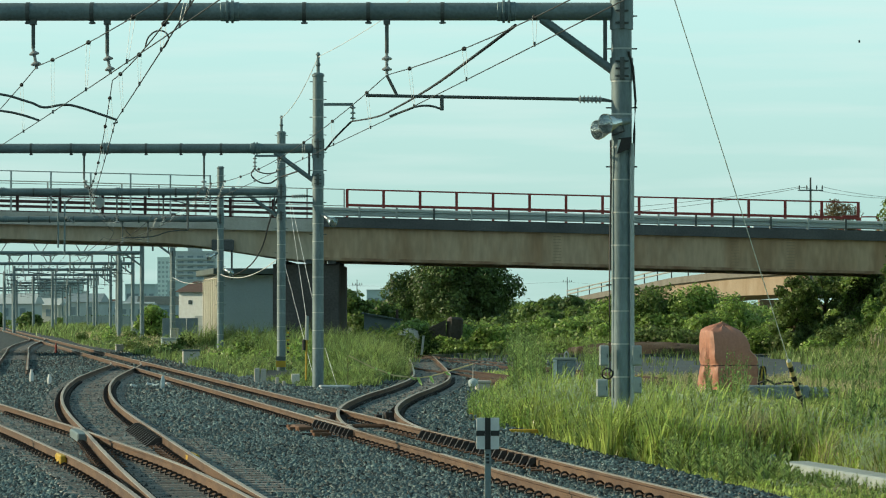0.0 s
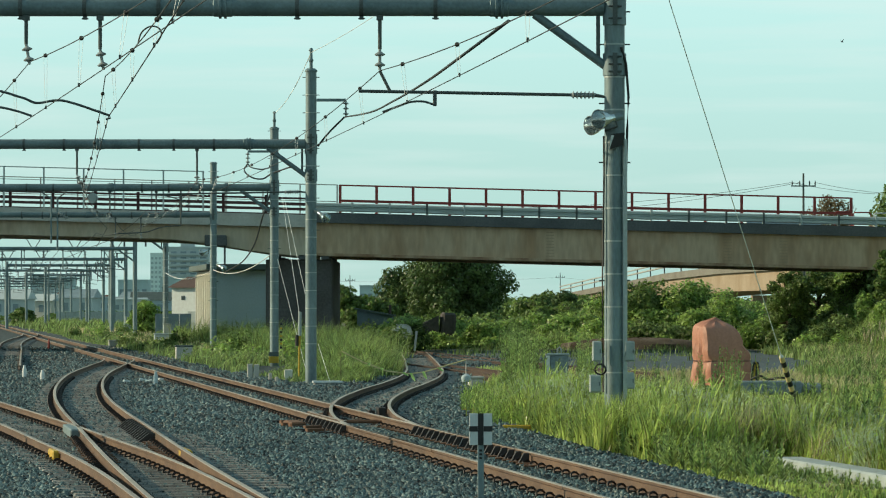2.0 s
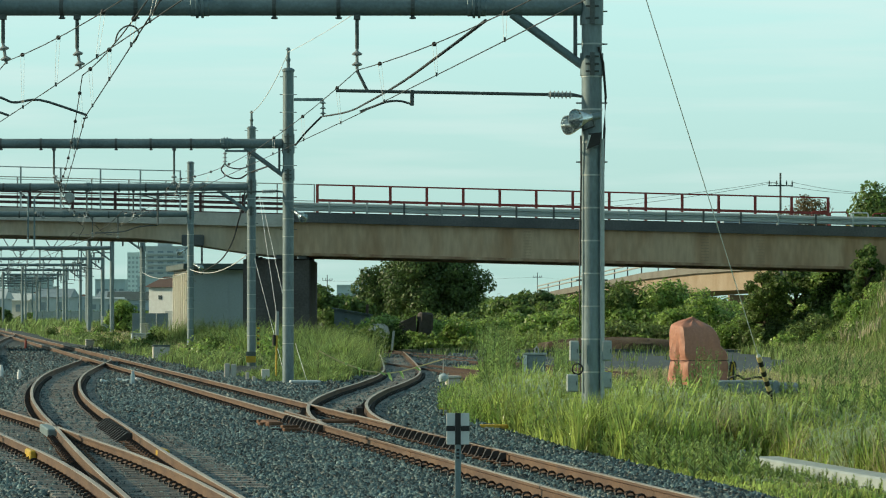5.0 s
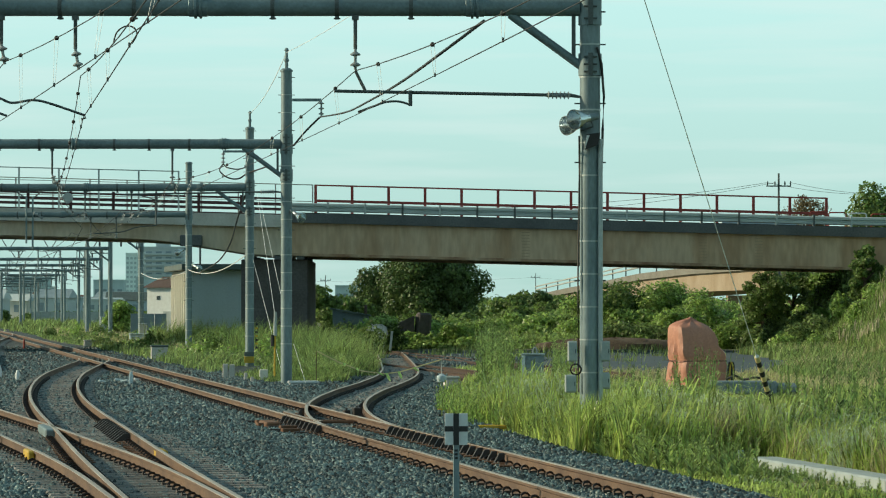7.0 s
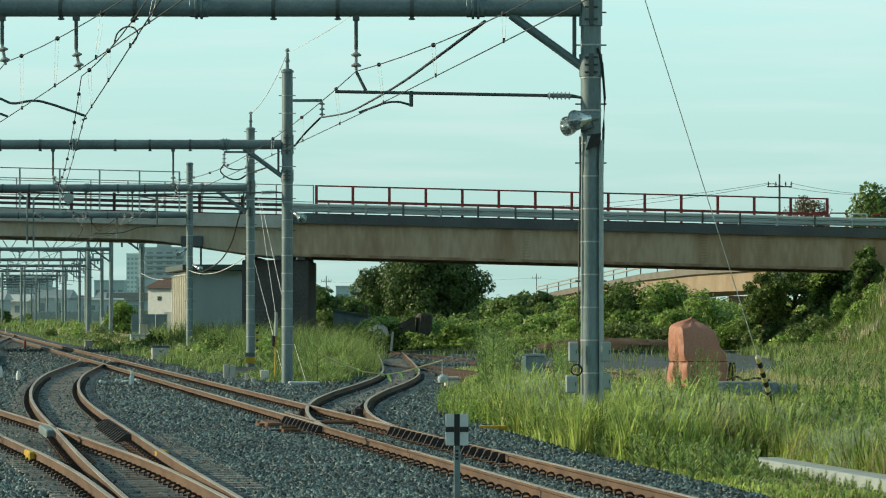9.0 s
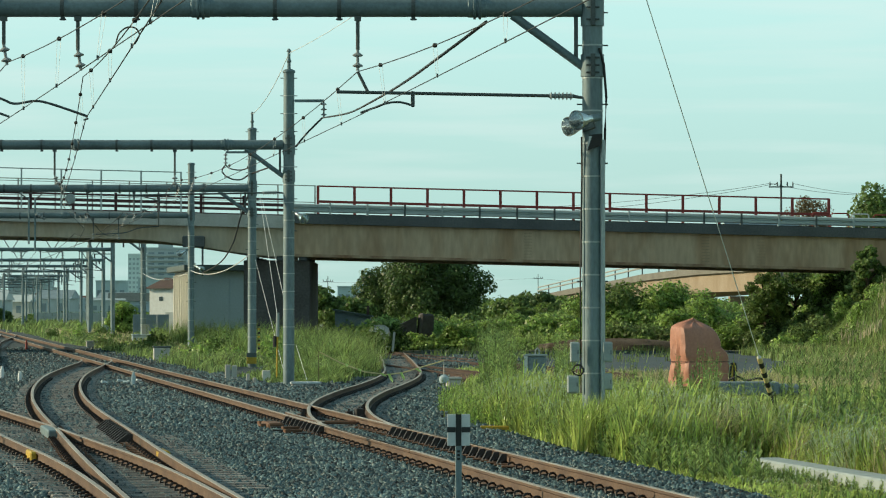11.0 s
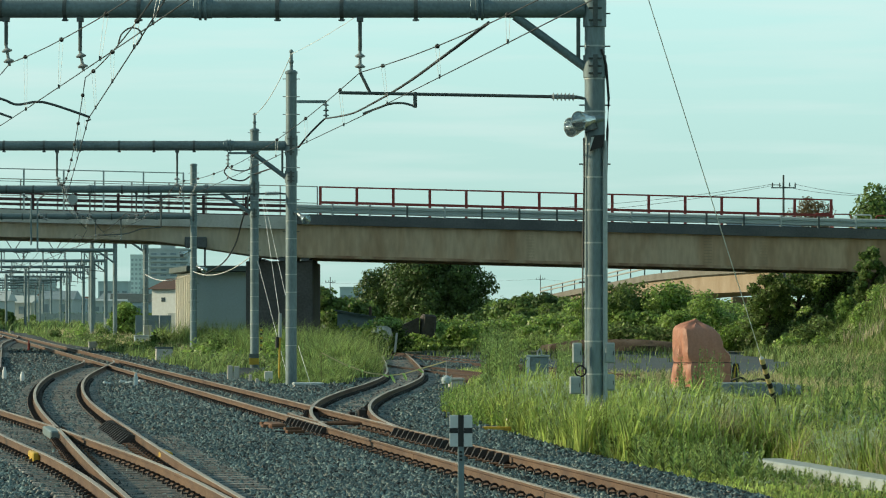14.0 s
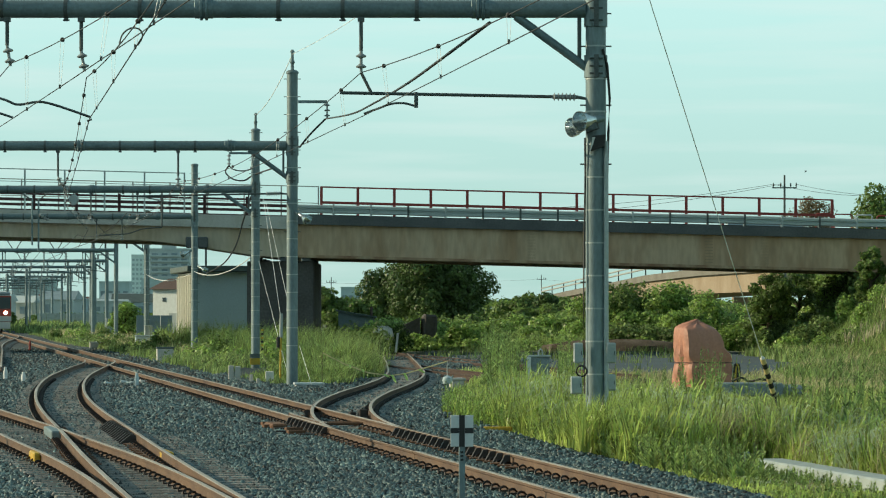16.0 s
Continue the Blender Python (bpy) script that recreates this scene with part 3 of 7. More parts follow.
    for hx, drop, kick in hangers:
        h = part("hanger", Geo().cyl((hx - x, 0, beam_z - rb), (hx - x, 0, beam_z - rb - drop), 0.029, None, 8)
                 .box(hx - x - 0.05, hx - x + 0.05, -0.06, 0.06, beam_z - rb - 0.06, beam_z - rb + 0.02), MAT["dark_zinc"], p)
        a = Vector((hx - x, 0, beam_z - rb - drop))
        b = a + Vector((kick, 0, -0.30))
        part("insulator", Geo().lathe(a, b, insulator_profile(0.32, 2, 0.024, 0.082), 14), MAT["porcelain"], h)
    return p


G1 = portal(2.32, 54.2, 6.77, 9.6, -13, ((-1.26, 0.50, 0.0), (-5.53, 0.50, 0.05), (-6.66, 0.42, 0.05)))
G2 = portal(-4.26, 100, 6.82, 8.85, -22, ((-7.47, 0.72, 0.0), (-10.85, 0.72, 0.12)))
G3 = portal(-6.88, 130, 6.63, 8.75, -28, ((-11.2, 0.72, 0.0), (-12.9, 0.72, 0.0)))
G4 = portal(-11.77, 168, 6.66, 9.05, -34, ((-15.2, 0.7, 0.0), (-16.4, 0.7, 0.0)), rod=0.0, brace=False)
portal(-17.95, 215, 6.7, 8.2, -42, rod=0, detail=1, r=0.17)
FAR = [(-24.5, 266, 6.75, -52), (-30.5, 322, 6.75, -60), (-35.5, 362, 6.7, -42.4), (-41.8, 414, 6.75, -50.2), (-49.0, 467, 6.75, -53.3),
       (-55.6, 518, 6.75, -62), (-62.5, 568, 6.75, -69), (-70, 622, 6.75, -80), (-79, 690, 6.75, -90)]
for x, y, bz, lx in FAR:
    p = portal(x, y, bz, 7.6, lx - 4, tuple((x - 2.5 - 2.9 * k, 0.62, 0.0) for k in range(5)), rod=0, detail=0, brace=y < 420, r=0.17)
    for k in range(4):
        d = -1.4 - 3.1 * k
        part("v_hanger", Geo().cyl((d - 0.55, 0, bz + 0.75), (d, 0, bz - 0.12), 0.035, None, 6).cyl((d + 0.55, 0, bz + 0.75), (d, 0, bz - 0.12), 0.035, None, 6)
             .cyl((d - 0.75, 0, bz + 0.75), (d + 0.75, 0, bz + 0.75), 0.045, None, 6), MAT["dark_zinc"], p)
        part("drop_tube", Geo().cyl((d - 0.9, 0, bz), (d - 0.9, 0, bz - 1.55), 0.05, None, 6), MAT["zinc"], p)
        part("pull_off", Geo().cyl((d - 0.9, 0, bz - 1.45), (d + 0.6, 0, bz - 1.6), 0.03, None, 6), MAT["dark_zinc"], p)
        part("insulator", Geo().lathe((d + 0.75, 0, bz - 0.15), (d + 0.75, 0, bz - 0.75), insulator_profile(0.6, 3, 0.05, 0.12), 8), MAT["porcelain"], p)
    part("feeder_arm", Geo().cyl((-0.9, 0, 7.3), (0.9, 0, 7.3), 0.05, None, 6).cyl((-0.8, 0, 7.3), (-0.8, 0, 6.9), 0.07, None, 6).cyl((0.8, 0, 7.3), (0.8, 0, 6.9), 0.07, None, 6), MAT["dark_zinc"], p)
for x, y, top in ((-27.8, 282, 8.0), (-33.6, 340, 8.5), (-38.2, 385, 8.5), (-46.5, 440, 8.5), (-58.2, 500, 8.6), (-46.0, 392, 6.9), (-57.2, 505, 7), (-64, 570, 7)):
    p = thing("line_pole", "grey steel pole beside the far tracks", "pole", "poles along the line", m=pose(x, y, 0))
    part("pole", Geo().cyl((0, 0, -0.1), (0, 0, top), 0.16, 0.13, 10), MAT["zinc"], p)
    part("bracket", Geo().cyl((0.3, 0, 5.6), (-1.3, 0, 5.9), 0.035, None, 6).cyl((-1.3, 0, 5.2), (-1.3, 0, 5.95), 0.03, None, 6), MAT["dark_zinc"], p)


# ---------------------------------------------------------------- road bridge
def deck_z(x):
    return 6.95 - 0.0255 * (x + 4)


def bridge():
    b = thing("road_bridge", "concrete girder road bridge with stained sides", "bridge", kind="structure")

    def strip(name, x0, x1, y0, y1, lo, hi, material, label="", steps=12):
        g = Geo()
        for i in range(steps + 1):
            x = x0 + (x1 - x0) * i / steps
            g.v += [(x, y0, lo(x)), (x, y1, lo(x)), (x, y1, hi(x)), (x, y0, hi(x))]
        for i in range(steps):
            o = 4 * i
            g.f += [(o + j, o + (j + 1) % 4, o + 4 + (j + 1) % 4, o + 4 + j) for j in range(4)]
        g.f += [(3, 2, 1, 0), tuple(4 * steps + j for j in range(4))]
        g.m = [0] * len(g.f)
        return part(name, g, material, b, label, smooth=False)
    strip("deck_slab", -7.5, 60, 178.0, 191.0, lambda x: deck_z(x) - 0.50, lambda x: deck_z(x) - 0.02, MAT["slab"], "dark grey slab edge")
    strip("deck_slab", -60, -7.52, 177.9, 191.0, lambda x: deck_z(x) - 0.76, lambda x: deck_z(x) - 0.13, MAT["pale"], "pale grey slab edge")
    # right span, and the haunched span over the tracks
    for y in (178.35, 182.5, 186.5, 190.0):
        strip("girder", -7.35, 30, y, y + 0.45, lambda x: deck_z(x) - 2.02, lambda x: deck_z(x) - 0.50, MAT["concrete"], "stained beige concrete girder")
        strip("girder", -7.35, 30, y - 0.12, y + 0.57, lambda x: deck_z(x) - 2.16, lambda x: deck_z(x) - 2.02, MAT["flange"])
        strip("girder", -60, -7.6, y, y + 0.45, lambda x: deck_z(x) - 1.50 - 0.70 * float(step(-15.5, -7.6, np.array(x))), lambda x: deck_z(x) - 0.76, MAT["haunch"],
              "haunched concrete girder over the tracks", 60)
    for x in (4.4, 13.3, 16.1):
        for k in range(9):
            z = deck_z(x) - 1.9 + 0.15 * k
            part("rung_mark", Geo().box(x - 0.2, x + 0.2, 178.325, 178.36, z, z + 0.022), MAT["ramp"], b)
    strip("roadway", -7.5, 60, 178.6, 190.4, lambda x: deck_z(x) - 0.015, lambda x: deck_z(x) + 0.03, MAT["asphalt"])
    # pier with its cross head
    px = -7.9
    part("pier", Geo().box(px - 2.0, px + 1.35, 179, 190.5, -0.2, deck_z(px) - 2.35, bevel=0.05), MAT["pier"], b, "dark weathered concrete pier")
    g = Geo()
    for y in (178.55, 182.7, 186.7, 190.2):
        for x in (px - 1.6, px - 0.1, px + 1.0):
            g.box(x - 0.2, x + 0.2, y - 0.2, y + 0.2, deck_z(px) - 2.36, deck_z(px) - 2.14)
    part("bearing", g, MAT["slab"], b)
    part("abutment", Geo().box(27, 34, 178.1, 190.8, -0.2, deck_z(30) - 0.5, bevel=0.05), MAT["concrete"], b)
    part("drain_box", Geo().box(-12.9, -11.8, 177.75, 178.3, 5.34, 5.9, bevel=0.05), MAT["slab"], b, "dark box fixed to the girder")
    part("drain_pipe", Geo().cyl((-11.9, 178.0, 3.9), (-11.9, 178.0, 5.5), 0.05, None, 8), MAT["slab"], b)
    # fences
    def fence(x0, x1, y, h, material, pitch, rails, label, wide=0.045):
        f = part("fence", Geo().box(x0 - 0.02, x0 + 0.02, y, y + 0.05, deck_z(x0) - 0.14, deck_z(x0) + h), material, b, label)
        n = round((x1 - x0) / pitch)
        for i in range(n + 1):
            x = x0 + pitch * i
            part("post", Geo().box(x - wide, x + wide, y - 0.04, y + 0.04, deck_z(x) - 0.14, deck_z(x) + h), material, f)
        for z, t in rails:
            g = Geo()
            g.add([(x, y + dy, deck_z(x) + z + dz) for x in (x0, x0 + n * pitch) for dy, dz in ((-.035, -t), (.035, -t), (.035, t), (-.035, t))],
                  [(0, 1, 5, 4), (1, 2, 6, 5), (2, 3, 7, 6), (3, 0, 4, 7), (3, 2, 1, 0), (4, 5, 6, 7)])
            part("rail", g, material, f)
        return f
    fence(-6.56, 21.8, 190.7, 1.86, MAT["red"], 1.957, ((1.83, 0.04), (1.00, 0.07), (0.78, 0.05), (0.20, 0.06)), "rust-red steel fence", 0.075)
    fence(-40.55, -7.0, 190.7, 1.86, MAT["white_rail"], 1.99, ((1.84, 0.025), (0.95, 0.02)), "pale steel fence", 0.035)
    fence(-41.0, -12.2, 178.25, 1.95, MAT["guard"], 2.0, ((1.92, 0.025), (1.3, 0.015)), "grey steel fence above the tracks", 0.04)
    for y in (178.9, 190.0):
        for z in (0.14, 0.40, 0.66):
            strip("barrier_rail", -60, -7.9, y, y + 0.1, lambda x, z=z: deck_z(x) + z, lambda x, z=z: deck_z(x) + z + 0.10, MAT["dark_red"], "dark red barrier rail", 4)
    for i in range(16):
        x = -40 + 2.15 * i
        part("barrier_post", Geo().box(x - 0.07, x + 0.07, 179.1, 179.25, deck_z(x) - 0.14, deck_z(x) + 0.85), MAT["dark_red"], b)
    # corrugated guard rail plates on the near side
    x = -7.4
    while x < 30:
        g = Geo()
        prof = [(0.0, 0.17), (0.10, 0.21), (0.10, 0.31), (0.0, 0.36), (0.0, 0.40), (0.10, 0.44), (0.10, 0.54), (0.0, 0.59)]
        tilt = RND.uniform(-0.02, 0.02)
        for xx in (x + 0.01, x + 1.86):
            g.v += [(xx, 178.3 - d, deck_z(xx) + z - 0.09 + (tilt if xx > x + 1 else 0)) for d, z in prof] + [(xx, 178.34, deck_z(xx) + z - 0.09 + (tilt if xx > x + 1 else 0)) for d, z in reversed(prof)]
        m = 2 * len(prof)
        g.f = [(j, (j + 1) % m, m + (j + 1) % m, m + j) for j in range(m)]
        g.m = [0] * len(g.f)
        part("guard_plate", g, MAT["guard"], b, smooth=False)
        part("guard_post", Geo().cyl((x, 178.42, deck_z(x) - 0.02), (x, 178.42, deck_z(x) + 0.55), 0.06, None, 8), MAT["guard"], b)
        part("splice", Geo().box(x - 0.05, x + 0.05, 178.16, 178.19, deck_z(x) - 0.01, deck_z(x) + 0.57, bevel=0.008), MAT["dark_zinc" if RND.random() < 0.6 else "guard"], b)
        x += 1.875


bridge()


# ---------------------------------------------------------------- overhead wires
def sagging(a, b, sag, n=14):
    a, b = Vector(a), Vector(b)
    return [a.lerp(b, i / n) - Vector((0, 0, sag * 4 * (i / n) * (1 - i / n))) for i in range(n + 1)]


def bent(pts, n=6):
    """A smooth path through a few points."""
    out = []
    for k in range(len(pts) - 1):
        p0, p1, p2, p3 = [Vector(pts[min(max(j, 0), len(pts) - 1)]) for j in (k - 1, k, k + 1, k + 2)]
        for i in range(n):
            s = i / n
            out.append(0.5 * (2 * p1 + (p2 - p0) * s + (2 * p0 - 5 * p1 + 4 * p2 - p3) * s * s + (3 * p1 - p0 - 3 * p2 + p3) * s**3))
    return out + [Vector(pts[-1])]


def overhead(label, messenger, contact, droppers=5.2, first_sag=0.40):
    """One track's overhead line: messenger wire, contact wire, thin droppers with round clamps."""
    w = thing("overhead_line", label, "overhead wire", "overhead lines")
    for k in range(len(messenger) - 1):
        m0, m1, c0, c1 = Vector(messenger[k]), Vector(messenger[k + 1]), Vector(contact[k]), Vector(contact[k + 1])
        near = m0.y < 130
        mp = sagging(m0, m1, first_sag)
        part("messenger_wire", Geo().tube(mp, 0.008 if near else 0.013, 6), MAT["wire"], w)
        cp = sagging(c0, c1, 0.02)
        part("contact_wire", Geo().tube(cp, 0.0075 if near else 0.013, 6), MAT["wire"], w)
        if m1.y > 135:
            continue
        n = max(2, int((m1 - m0).length / droppers))
        for i in range(n):
            s = (i + 0.5) / n
            j = min(int(s * 14), 13)
            a = mp[j].lerp(mp[j + 1], s * 14 - j)
            b = c0.lerp(c1, s) - Vector((0, 0, 0.02))
            part("clamp", Geo().ball(a, 0.032), MAT["rubber"], w)
            part("dropper", Geo().tube([a + Vector((0.025, 0, 0)), b + Vector((0.012, 0, 0))], 0.0024, 4).tube([a - Vector((0.025, 0, 0)), b - Vector((0.012, 0, 0))], 0.0024, 4), MAT["light_wire"], w)
            part("contact_clip", Geo().box(b.x - 0.010, b.x + 0.010, b.y - 0.04, b.y + 0.04, b.z - 0.01, b.z + 0.04), MAT["dark_zinc"], w)


overhead("overhead wires above the main line", [(4.3, 13, 5.85), (-1.26, 54.2, 5.80), (-7.45, 100, 5.82), (-11.6, 130, 5.75), (-17.3, 168, 5.8), (-24.4, 215, 5.8), (-31.9, 266, 5.8), (-40.1, 322, 5.8), (-46, 362, 5.8), (-53.6, 414, 5.8)],
         [(4.15, 13, 5.15), (-1.18, 54.2, 5.16), (-7.69, 100, 5.15), (-11.8, 130, 5.15), (-17.5, 168, 5.15), (-24.4, 215, 5.15), (-31.9, 266, 5.15), (-40.1, 322, 5.15), (-46, 362, 5.15), (-53.6, 414, 5.15)])
overhead("overhead wires above the branch line", [(0.3, 13, 5.8), (-5.45, 54.2, 5.72), (-10.72, 100, 5.70), (-12.9, 130, 5.75), (-15.3, 168, 5.8)],
         [(0.12, 13, 5.1), (-5.40, 54.2, 5.1), (-10.65, 100, 5.15), (-13.0, 130, 5.15), (-17.3, 168, 5.15)])
overhead("overhead wires above the joining track", [(2.0, 13, 6.0), (-6.60, 54.2, 5.94), (-16.2, 100, 5.8), (-23.0, 130, 5.8)],
         [(1.7, 13, 5.1), (-6.57, 54.2, 5.1), (-16.1, 100, 5.1), (-22.9, 130, 5.1)])

for off in (-5.2, -9.6, -14.0):
    ys = (215, 266, 322, 362, 414, 467, 518, 568, 622, 690)
    overhead("overhead wires above the far yard tracks", [(main_line(y) + off, y, 5.85) for y in ys], [(main_line(y) + off, y, 5.15) for y in ys])


def portal_fittings():
    # pull-off arm of the main line, from the first portal's pole
    a = thing("registration_arm", "long grey tube arm holding the contact wire", "overhead line arm")
    part("arm_tube", Geo().cyl((-1.58, 54.2, 5.49), (1.66, 54.2, 5.43), 0.026, None, 10), MAT["dark_zinc"], a)
    part("insulator", Geo().lathe((1.66, 54.2, 5.43), (2.02, 54.2, 5.425), insulator_profile(0.36, 6, 0.035, 0.065), 14), MAT["porcelain"], a, "ribbed grey insulator")
    part("bracket", Geo().cyl((2.02, 54.2, 5.425), (2.17, 54.2, 5.40), 0.03, 0.02, 8), MAT["dark_zinc"], a)
    part("strut", Geo().cyl((-1.26, 54.2, 5.80), (-1.10, 54.2, 5.48), 0.024, None, 8), MAT["dark_zinc"], a)
    part("drop_bracket", Geo().box(-0.45, -0.39, 54.17, 54.23, 5.26, 5.50, bevel=0.008), MAT["dark_zinc"], a)
    part("steady_arm", Geo().tube(bent([(-0.42, 54.2, 5.28), (-0.60, 54.2, 5.33), (-0.80, 54.2, 5.32), (-1.0, 54.2, 5.25), (-1.22, 54.2, 5.17)]), 0.017, 8), MAT["dark_zinc"], a)
    a = thing("registration_arm", "curved tube arm above the branch tracks", "overhead line arm")
    part("arm_tube", Geo().tube(bent([(-9.3, 54.2, 5.62), (-7.4, 54.2, 5.54), (-6.75, 54.2, 5.40), (-6.50, 54.2, 5.31), (-6.2, 54.2, 5.35), (-5.95, 54.2, 5.31), (-5.39, 54.2, 5.12)]), 0.019, 8), MAT["dark_zinc"], a)
    part("hook", Geo().tube([(-5.39, 54.2, 5.13), (-5.37, 54.2, 5.08), (-5.44, 54.2, 5.06)], 0.016, 6), MAT["dark_zinc"], a)
    part("hanger", Geo().cyl((-9.3, 54.2, 5.62), (-9.3, 54.2, 6.66), 0.03, None, 8), MAT["dark_zinc"], a)
    a = thing("registration_arm", "short curved steady arm on the joining track's wire", "overhead line arm")
    part("steady_arm", Geo().tube(bent([(-8.2, 54.2, 5.32), (-7.2, 54.2, 5.26), (-6.85, 54.2, 5.20), (-6.57, 54.2, 5.11)]), 0.018, 8), MAT["dark_zinc"], a)
    part("hanger", Geo().cyl((-8.2, 54.2, 5.30), (-8.2, 54.2, 6.66), 0.03, None, 8), MAT["dark_zinc"], a)
    a = thing("registration_arm", "grey tube arm behind the second portal's pole", "overhead line arm")
    part("arm_tube", Geo().cyl((-8.84, 100, 5.40), (-5.0, 100, 5.47), 0.026, None, 10), MAT["dark_zinc"], a)
    part("insulator", Geo().lathe((-5.0, 100, 5.47), (-4.6, 100, 5.48), insulator_profile(0.4, 6, 0.035, 0.07), 12), MAT["porcelain"], a)
    part("bracket", Geo().cyl((-4.6, 100, 5.48), (-4.38, 100, 5.46), 0.03, 0.02, 8), MAT["dark_zinc"], a)
    part("steady_arm", Geo().tube(bent([(-8.5, 100, 5.40), (-8.1, 100, 5.30), (-7.7, 100, 5.16)]), 0.018, 6), MAT["dark_zinc"], a)
    a = thing("registration_arm", "curved steady arm below the third portal", "overhead line arm")
    part("arm_tube", Geo().tube(bent([(-12.6, 130, 4.95), (-11.6, 130, 5.0), (-11.0, 130, 5.18), (-10.3, 130, 5.24)]), 0.024, 6), MAT["dark_zinc"], a)
    part("hanger", Geo().cyl((-10.3, 130, 5.24), (-10.3, 130, 6.52), 0.03, None, 8), MAT["dark_zinc"], a)
    a = thing("drop_frame", "pair of grey tubes hanging from the portal beam", "overhead line frame")
    for dx in (0, 0.30):
        part("tube", Geo().cyl((-19.42 + dx, 167.8, 5.3 - dx), (-19.42 + dx, 167.8, 7.5), 0.045, None, 8), MAT["zinc"], a)
    part("strut", Geo().cyl((-19.9, 167.8, 7.75), (-19.42, 167.8, 7.4), 0.035, None, 6), MAT["dark_zinc"], a)
    part("strut", Geo().cyl((-18.7, 167.8, 7.75), (-19.12, 167.8, 7.4), 0.035, None, 6), MAT["dark_zinc"], a)
    part("insulator", Geo().lathe((-19.1, 167.7, 6.75), (-18.6, 167.7, 6.45), insulator_profile(0.55, 4, 0.05, 0.11), 10), MAT["porcelain"], a)
    a = thing("tension_disc", "pale round disc hanging under the beam", "disc")
    part("disc", Geo().cyl((-13.55, 129.9, 6.24), (-13.5, 130.0, 6.24), 0.19, None, 20), MAT["box_grey"], a)
    part("strap", Geo().cyl((-13.52, 129.95, 6.4), (-13.52, 129.95, 6.56), 0.025, None, 6), MAT["dark_zinc"], a)
    a = thing("jumper_wire", "short looped jumper wire between two overhead wires", "wire")
    part("wire", Geo().tube(bent([(-4.11, 45, 5.53), (-4.07, 45, 5.66), (-3.97, 45, 5.74), (-3.86, 45, 5.73), (-3.83, 45.2, 5.66), (-3.90, 45.3, 5.55)]), 0.011, 6), MAT["wire"], a)
    # thick feeder from the messenger to the second portal's bracket
    f = thing("feeder_cable", "thick black feeder cable hanging in a curve", "cable")
    pts = [(0.53, 41, 5.485), (0.06, 46, 5.49), (-0.55, 54, 5.62), (-1.30, 66, 6.02), (-2.08, 80, 6.60), (-3.32, 100, 7.58)]
    part("cable", Geo().tube(bent(pts), 0.021, 6), MAT["rubber"], f)
    part("tail", Geo().tube(bent([(-3.32, 100, 7.58), (-3.75, 100, 7.15), (-4.07, 100, 6.76)]), 0.03, 6), MAT["rubber"], f)
    for x, y, z, reach in ((-4.10, 100, 8.06, 0.82), (-6.95, 130, 7.95, -0.9)):
        a = thing("feeder_bracket", "short steel bracket with a hanging insulator", "bracket", "feeder brackets on the poles")
        part("arm", Geo().box(min(x, x + reach), max(x, x + reach), y - 0.04, y + 0.04, z - 0.04, z + 0.04), MAT["zinc"], a)
        part("insulator", Geo().lathe((x + reach, y, z - 0.02), (x + reach, y, z - 0.46), insulator_profile(0.44, 3, 0.025, 0.085), 12), MAT["porcelain"], a)
    f = thing("feeder_cable", "looping black cables beside the third pole", "cable")
    part("cable", Geo().tube(bent([(-7.85, 130, 7.5), (-7.98, 130, 7.25), (-7.7, 130, 7.0), (-7.3, 130, 6.95), (-6.95, 130, 7.15), (-6.2, 128, 7.3)]), 0.03, 6), MAT["rubber"], f)
    part("cable_loop", Geo().tube(bent([(-7.85, 130, 7.5), (-7.7, 130, 7.36), (-7.3, 130, 7.3), (-6.9, 130, 7.42)]), 0.026, 6), MAT["rubber"], f)
    f = thing("feeder_cable", "black cable dropping past the pole by the bridge", "cable")
    part("cable", Geo().tube(bent([(-7.0, 130, 6.5), (-7.55, 134, 5.6), (-8.3, 142, 4.8), (-9.6, 155, 4.25), (-11.3, 168, 3.9)]), 0.03, 6), MAT["rubber"], f)
    f = thing("ground_wire", "thin grey earth wire between pole tops", "wire")
    part("wire", Geo().tube(sagging((-6.88, 130, 9.35), (-4.26, 100, 9.4), 0.25), 0.011, 5), MAT["light_wire"], f)
    part("wire", Geo().tube(sagging((-4.26, 100, 9.4), (2.32, 54.2, 9.7), 0.35), 0.008, 5), MAT["light_wire"], f)
    for pts in ([(-11.77, 167.8, 4.05), (-10.6, 160, 3.75), (-9.2, 148, 3.75), (-7.05, 130, 4.15)], [(-17.95, 214.8, 4.4), (-16.8, 205, 3.8), (-15.4, 196, 3.75), (-11.9, 168.2, 4.0)]):
        f = thing("pale_cable", "pale cable slung between poles", "cable")
        part("cable", Geo().tube(sagging(pts[0], pts[-1], 0.38), 0.018, 6), MAT["light_wire"], f)


